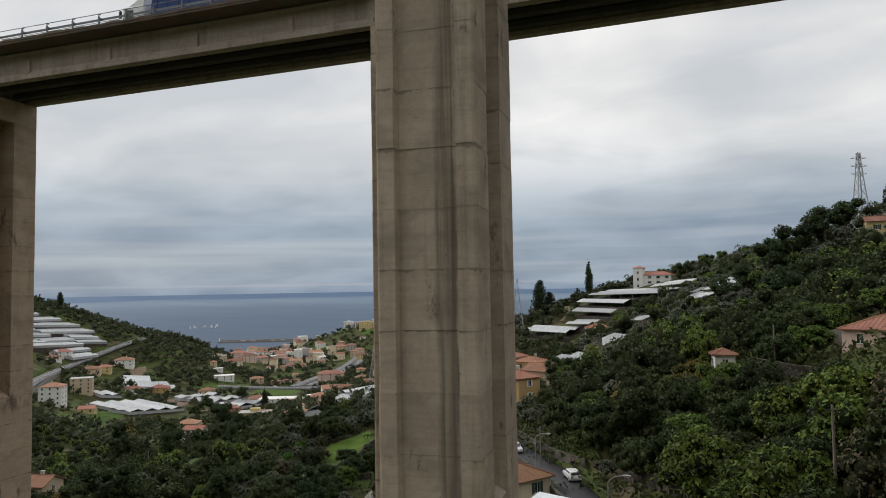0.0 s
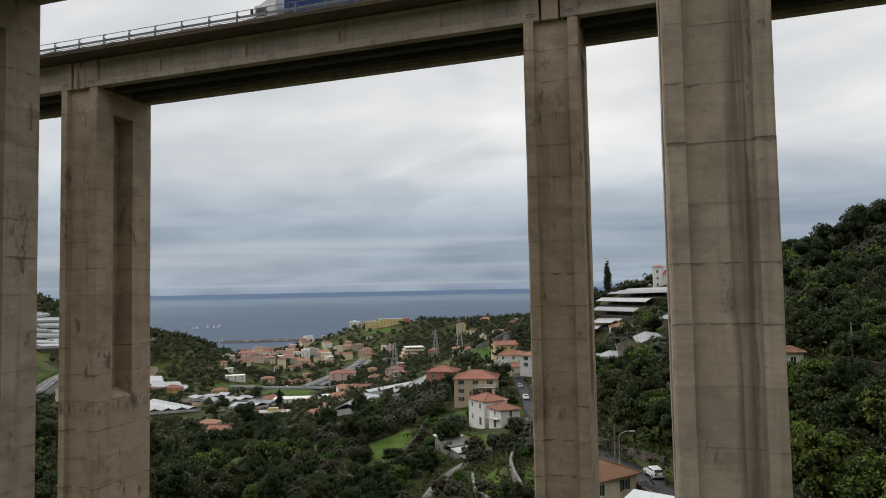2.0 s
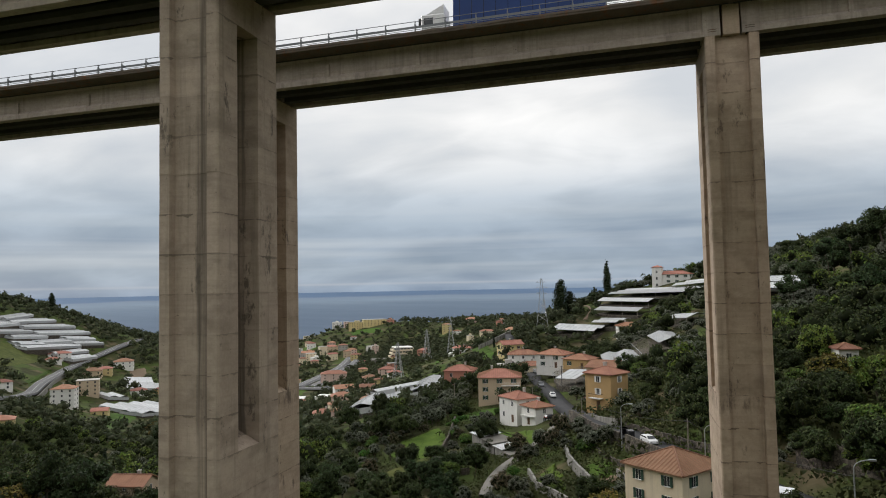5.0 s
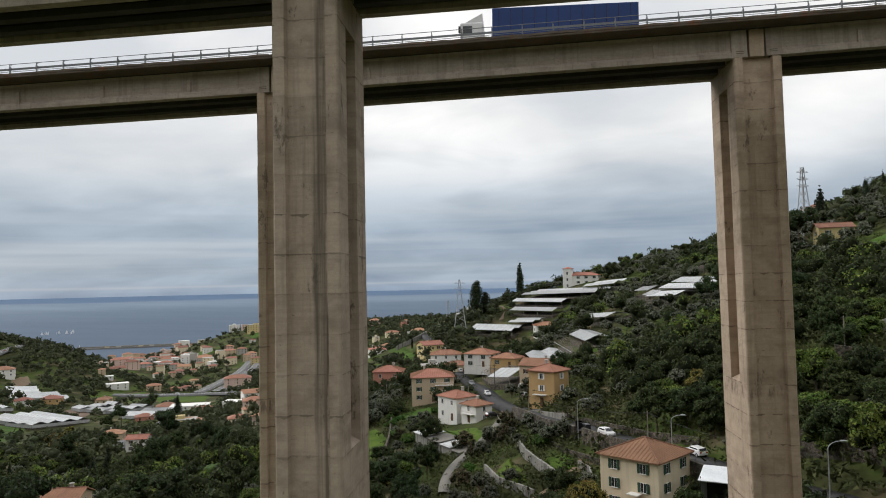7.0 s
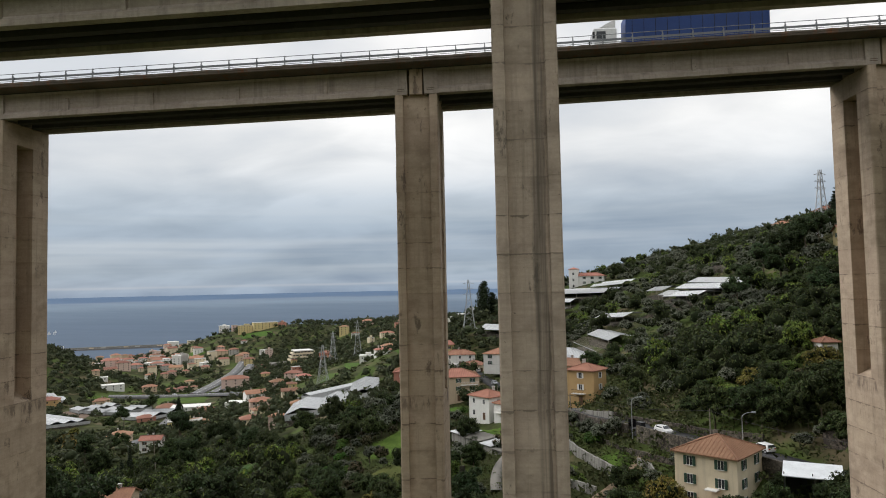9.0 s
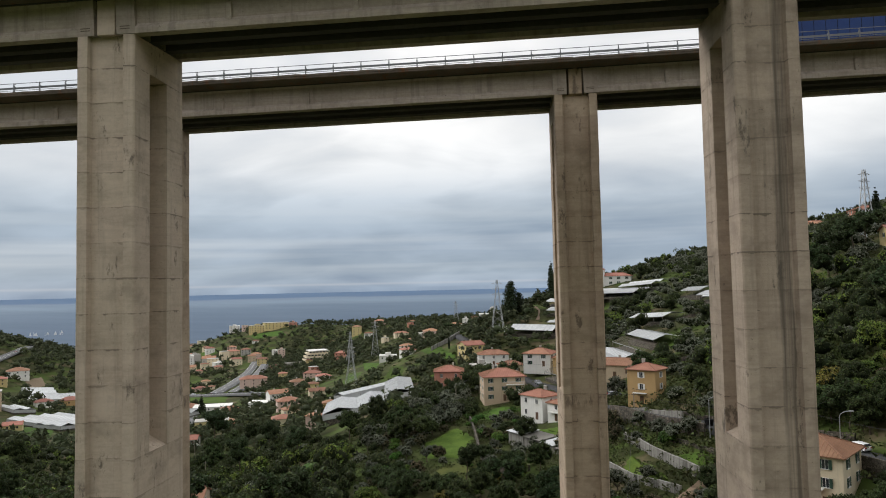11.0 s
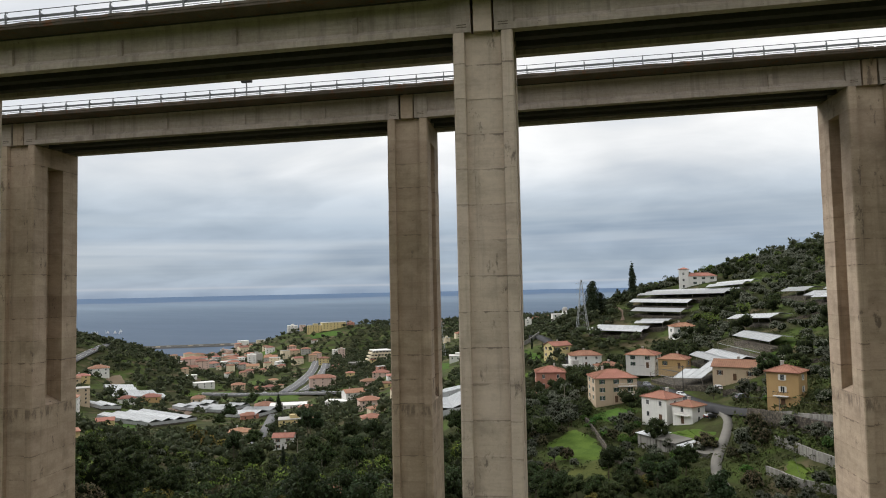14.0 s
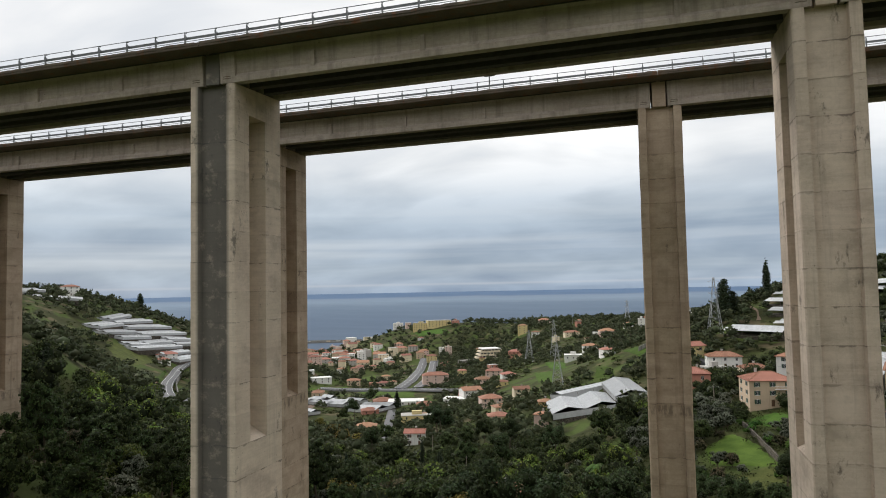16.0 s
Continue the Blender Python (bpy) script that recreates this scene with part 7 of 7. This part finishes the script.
def make_pylon(x, y, h, base_w, yaw=0.0, thick=0.11):
    """A lattice power pylon: legs, braces and three pairs of arms."""
    gz = float(ground(x, y))
    p = empty("power_pylon", pose(x, y, gz, 0, 0, yaw), "grey steel lattice power pylon", "pylon", "power pylons")

    def width(t):
        return base_w / 2 * (1 - t) ** 1.25 + 0.35

    levels = [k / 9 for k in range(10)]
    for sx, sy in ((-1, -1), (1, -1), (1, 1), (-1, 1)):
        bm = bmesh.new()
        rings = []
        for a in levels:
            cx, cy, cz = sx * width(a), sy * width(a), a * h - (1.0 if a == 0 else 0)
            rings.append([bm.verts.new((cx + ox * thick, cy + oy * thick, cz)) for ox, oy in ((-1, -1), (1, -1), (1, 1), (-1, 1))])
        for r0, r1 in zip(rings, rings[1:]):
            for i in range(4):
                bm.faces.new((r0[i], r0[(i + 1) % 4], r1[(i + 1) % 4], r1[i]))
        bm.faces.new(rings[0][::-1])
        bm.faces.new(rings[-1])
        part("leg", bm, M["lamp_grey"], p)
    for face in range(4):
        bm = bmesh.new()
        c = [((-1, -1), (1, -1)), ((1, -1), (1, 1)), ((1, 1), (-1, 1)), ((-1, 1), (-1, -1))][face]
        for a, b in zip(levels, levels[1:]):
            for u, v in ((c[0], c[1]), (c[1], c[0])):
                tube(bm, (u[0] * width(a), u[1] * width(a), a * h), (v[0] * width(b), v[1] * width(b), b * h), thick * 0.5, sides=3)
        tagged(part("bracing", bm, M["lamp_grey"], p), kind="stuff")
    for t in (0.72, 0.82, 0.92):
        bm = bmesh.new()
        for s in (-1, 1):
            tube(bm, (s * width(t), 0, t * h), (s * h * 0.10, 0, t * h + 0.25), thick * 0.7, sides=4)
            tube(bm, (s * width(t), 0, t * h + h * 0.035), (s * h * 0.10, 0, t * h + 0.25), thick * 0.5, sides=4)
        part("cross_arm", bm, M["lamp_grey"], p)


make_pylon(-88, 368, 30, 6.5, 10)
make_pylon(49, 241, 24, 3.8, 20, 0.12)
make_pylon(-242, 628, 30, 7, 0, 0.16)
make_pylon(-219, 632, 34, 7, 10, 0.16)
make_pylon(-171, 366, 24, 6, 5, 0.12)
make_pylon(-170, 880, 30, 7, 10, 0.18)
for x, y, h in ((28, 440, 9), (60, 430, 7), (-330, 1020, 18), (-250, 960, 14)):
    bm = bmesh.new()
    gz = float(ground(x, y))
    tube(bm, (0, 0, -1), (0, 0, h), 0.16, 0.08, 5)
    m = empty("mast", pose(x, y, gz), "thin bare mast on the ridge", "mast")
    part("post", bm, M["lamp_grey"], m)
    part("cross_bar", boxes((-0.9, 0.9, -0.06, 0.06, h * 0.8, h * 0.84)), M["lamp_grey"], m)


# ---- vehicles ----
def make_car(x, y, yaw, paint, z=None, group="parked cars", label=""):
    gz = float(ground(x, y)) + 0.42 if z is None else z
    names = {"car_white": "white", "car_black": "black", "car_red": "dark red", "car_grey": "grey"}
    c = empty("car", pose(x, y, gz, 0, 0, yaw), label or f"small {names[paint]} hatchback car parked at the roadside", "car", group)
    bm = bmesh.new()
    prof = [(-1.9, 0.35), (-1.92, 0.75), (-1.75, 0.95), (-1.55, 1.38), (0.35, 1.45), (1.0, 0.98), (1.75, 0.86), (1.95, 0.6), (1.9, 0.32)]
    left = [bm.verts.new((px, -0.80 + (0.14 if pz > 1.2 else 0), pz)) for px, pz in prof]
    right = [bm.verts.new((px, 0.80 - (0.14 if pz > 1.2 else 0), pz)) for px, pz in prof]
    k = len(prof)
    for i in range(k):
        j = (i + 1) % k
        bm.faces.new((left[i], left[j], right[j], right[i]))
    bm.faces.new(left[::-1])
    bm.faces.new(right)
    bmesh.ops.recalc_face_normals(bm, faces=bm.faces[:])
    bmesh.ops.bevel(bm, geom=bm.edges[:], offset=0.05, segments=1, affect="EDGES")
    part("body", bm, M[paint], c)
    for s in (-1, 1):
        part("side_window", boxes((-1.35, 0.45, s * 0.735 - 0.03, s * 0.735 + 0.03, 1.0, 1.32)), M["glass_dark"], c)
    bm = bmesh.new()
    vs = [bm.verts.new(q) for q in ((0.44, -0.6, 1.40), (0.44, 0.6, 1.40), (0.99, 0.66, 1.03), (0.99, -0.66, 1.03))]
    bm.faces.new(vs)
    bmesh.ops.translate(bm, verts=bm.verts[:], vec=(0.06, 0, 0.05))
    part("windscreen", bm, M["glass_dark"], c)
    bm = bmesh.new()
    vs = [bm.verts.new(q) for q in ((-1.60, -0.58, 1.34), (-1.60, 0.58, 1.34), (-1.78, 0.66, 1.0), (-1.78, -0.66, 1.0))]
    bm.faces.new(vs)
    bmesh.ops.translate(bm, verts=bm.verts[:], vec=(-0.05, 0, 0.03))
    part("rear_window", bm, M["glass_dark"], c)
    for px in (-1.25, 1.25):
        for py in (-0.74, 0.74):
            bm = bmesh.new()
            tube(bm, (px, py - 0.1, 0.32), (px, py + 0.1, 0.32), 0.32, 0.32, 12)
            w = part("wheel", bm, M["rubber"], c)
            bm = bmesh.new()
            tube(bm, (px, py - 0.11, 0.32), (px, py + 0.11, 0.32), 0.19, 0.19, 8)
            part("rim", bm, M["lamp_grey"], w)
    for py in (-0.55, 0.55):
        part("headlight", boxes((1.86, 1.97, py - 0.16, py + 0.16, 0.62, 0.76)), M["light_off"], c)
        part("tail_light", boxes((-1.97, -1.86, py - 0.14, py + 0.14, 0.72, 0.9)), M["car_red"], c)


def on_lane(x, y, side=0.0):
    i = int(np.argmin((LANE_X - x) ** 2 + (LANE_Y - y) ** 2))
    j = min(i + 1, len(LANE_X) - 1)
    a = math.degrees(math.atan2(LANE_Y[j] - LANE_Y[j - 1], LANE_X[j] - LANE_X[j - 1]))
    n = radians(a + 90)
    return LANE_X[i] + side * math.cos(n), LANE_Y[i] + side * math.sin(n), a, LANE_Z[i] + 0.02


for px, py, side, paint in ((-17, 100, -1.2, "car_white"), (-28.5, 118, 1.3, "car_white"), (-59, 206, 1.2, "car_white"), (-66, 232, 1.2, "car_grey"), (-77, 272, -1.0, "car_white")):
    cx, cy, ca, cz = on_lane(px, py, side)
    make_car(cx, cy, ca + (180 if side > 0 else 0), paint, cz)
for px, py, a, paint in ((-55, 178, 40, "car_black"), (-45, 186, 20, "car_grey"), (-48, 205, 100, "car_white")):
    make_car(px, py, a, paint)
car_rnd = random.Random(3)
for k, (px, py) in enumerate(((-352, 270), (-366, 287), (-384, 308), (-405, 331), (-440, 371), (-500, 455), (-548, 567), (-553, 583), (-559, 599), (-566, 614), (-572, 627), (-541, 549), (-525, 502))):
    make_car(px + car_rnd.uniform(-2, 2), py, 52 + car_rnd.uniform(-4, 4), car_rnd.choice(("car_white", "car_white", "car_grey", "car_black", "car_red")), float(ground(px, py)) + 0.7, "cars on the west road")
for px, py in ((-350, 569), (-372, 575), (-300, 533)):
    make_car(px, py, 20, car_rnd.choice(("car_white", "car_grey")), float(ground(px, py)) + 1.8, "cars on the valley road")


def make_bins():
    for k in range(3):
        cx, cy, ca, cz = on_lane(-32.5 + k * 0.9, 125 - k * 1.6, 1.9)
        b = empty("waste_container", pose(cx, cy, cz, 0, 0, ca), "black wheeled waste container at the roadside", "waste container", "waste containers")
        part("body", boxes((-0.75, 0.75, -0.5, 0.5, 0.12, 1.15), bevel=0.05), M["car_black"], b)
        part("lid", boxes((-0.8, 0.8, -0.55, 0.55, 1.16, 1.32), bevel=0.05), M["car_black"], b)
        for px in (-0.6, 0.6):
            bm = bmesh.new()
            tube(bm, (px, -0.4, 0.1), (px, 0.4, 0.1), 0.1, sides=8)
            part("wheel_pair", bm, M["rubber"], b)


make_bins()


def make_lorry():
    """The articulated lorry on the far deck, heading west."""
    xf = -45.6
    deck = far_soffit(-38) + GIRDER_H + 0.42
    t = empty("lorry", pose(xf, far_line(xf) + 3.0, deck, 0, 0.9, math.degrees(LEAN_ROAD)), "white lorry with a long blue tarpaulin trailer on the bridge", "lorry")
    cab = part("cab", boxes((0.0, 2.2, -1.2, 1.2, 0.7, 2.75), bevel=0.12), M["car_white"], t)
    part("windscreen", boxes((-0.03, 0.06, -1.05, 1.05, 1.65, 2.45)), M["glass_dark"], cab)
    for s in (-1, 1):
        part("side_window", boxes((0.3, 1.15, s * 1.2 - 0.02, s * 1.2 + 0.02, 1.7, 2.4)), M["glass_dark"], cab)
        part("mirror", boxes((-0.1, 0.1, s * 1.4 - 0.08, s * 1.4 + 0.08, 1.7, 2.3)), M["metal_dark"], cab)
    bm = bmesh.new()
    vs = [bm.verts.new(q) for y in (-1.05, 1.05) for q in ((0.5, y, 2.76), (2.1, y, 2.76), (2.1, y, 3.6))]
    for f in ((0, 1, 2), (5, 4, 3), (0, 2, 5, 3), (1, 4, 5, 2), (0, 3, 4, 1)):
        bm.faces.new([vs[i] for i in f])
    part("roof_deflector", bm, M["car_white"], cab)
    part("trailer", boxes((3.0, 16.2, -1.25, 1.25, 1.25, 3.95), bevel=0.04), M["tarp_blue"], t, "blue tarpaulin trailer body")
    for k in range(12):
        part("tarp_strap", boxes((3.6 + k * 1.08, 3.64 + k * 1.08, -1.275, -1.25, 1.2, 3.9)), M["car_black"], t)
    part("chassis", boxes((1.0, 16.0, -0.5, 0.5, 0.75, 1.15)), M["metal_dark"], t)
    for px in (1.1, 4.6, 11.6, 12.9, 14.2):
        for py in (-1.0, 1.0):
            bm = bmesh.new()
            tube(bm, (px, py - 0.2, 0.5), (px, py + 0.2, 0.5), 0.5, sides=14)
            part("wheel", bm, M["rubber"], t)


make_lorry()

# small box on a bracket at the far railing
_x = -121.0
box_ob = empty("signal_box", pose(_x, far_line(_x) - 1.2, far_soffit(_x) + GIRDER_H + 0.55), "small dark equipment box on the bridge railing", "box")
part("bracket", boxes((-0.05, 0.05, -0.05, 0.05, 0, 1.5)), M["steel"], box_ob)
part("case", boxes((-0.55, 0.55, -0.2, 0.2, 1.5, 1.95), bevel=0.03), M["metal_dark"], box_ob)


# ---- garden sheds, the harbour and the boats ----
def make_patched_shed():
    x, y = -66, 163
    gz = float(ground(x, y))
    s = empty("garden_shed", pose(x, y, gz, 0, 0, -52), "long patched shed with pale sheet roofs in the garden", "shed")
    for k, (a, b, z, mat) in enumerate(((-11, -4, 2.9, "poly"), (-4, 3.2, 2.6, "plaza"), (3.2, 8.5, 2.3, "poly"), (8.8, 13, 1.9, "plaza"))):
        bm = boxes((a, b - 0.1, -3.2, 3.0, z, z + 0.08))
        bmesh.ops.transform(bm, matrix=pose(0, 0, 0, 5, 0, 0), verts=bm.verts[:])
        part("roof_panel", bm, M[mat], s)
        part("shed_wall", boxes((a + 0.2, b - 0.3, -2.8, 2.6, -2, z - 0.15)), M["render_wall"], s)
    part("skylight", boxes((-8, -5.6, -1.2, 0.6, 3.05, 3.35)), M["tin"], s)


make_patched_shed()


def make_harbour():
    """The long mole with its rock slope, a beacon and low quay sheds."""
    m = empty("harbour_mole", pose(-1375, 1812, -29, 0, 0, 24.5), "long low harbour mole of grey rock", "breakwater")
    part("mole", boxes((0, 360, -7, 7, -3, 4.0)), M["rock"], m)
    part("sea_wall", boxes((0, 360, 4, 7.5, 4.0, 8.0)), M["render_wall"], m)
    bm = bmesh.new()
    tube(bm, (4, 0, 4), (4, 0, 14), 1.5, 1.0, 8)
    part("beacon", bm, M["wall_white"], m)
    for k in range(9):
        part("quay_shed", boxes((70 + k * 30, 82 + k * 30, -5, 2, 4, 6.5 + (k % 3) * 0.5)), M[("wall_beige", "wall_grey", "render_wall")[k % 3]], m)


make_harbour()


def make_boat(x, y, yaw):
    b = empty("sailing_boat", pose(x, y, float(sea_height(math.hypot(x + 50, y))) - 0.3, 0, 0, yaw), "small white sailing dinghy on the sea", "boat", "sailing boats")
    bm = bmesh.new()
    lo = [bm.verts.new(q) for q in ((-4, -1.0, 0), (2, -1.2, 0), (5, 0, 0), (2, 1.2, 0), (-4, 1.0, 0))]
    hi = [bm.verts.new(q) for q in ((-4.2, -1.4, 1.2), (2.2, -1.6, 1.3), (6, 0, 1.5), (2.2, 1.6, 1.3), (-4.2, 1.4, 1.2))]
    for i in range(5):
        bm.faces.new((lo[i], lo[(i + 1) % 5], hi[(i + 1) % 5], hi[i]))
    bm.faces.new(hi)
    part("hull", bm, M["car_white"], b)
    for nm, q in (("mainsail", ((0.6, 0, 1.8), (-4, 0.2, 2.0), (0.6, 0, 13))), ("jib", ((0.9, 0, 2), (5.5, 0, 1.7), (0.8, 0, 11)))):
        bm = bmesh.new()
        a = [bm.verts.new(v) for v in q]
        c = [bm.verts.new((v[0], v[1] + 0.12, v[2])) for v in q]
        bm.faces.new(a)
        bm.faces.new(c[::-1])
        for i in range(3):
            bm.faces.new((a[i], c[i], c[(i + 1) % 3], a[(i + 1) % 3]))
        part(nm, bm, M["car_white"], b)


boat_rnd = random.Random(9)
for k in range(11):
    make_boat(-1885 + k * 9 + boat_rnd.uniform(-5, 5), 2330 + k * 4 + boat_rnd.uniform(-40, 60), boat_rnd.uniform(-60, 60))
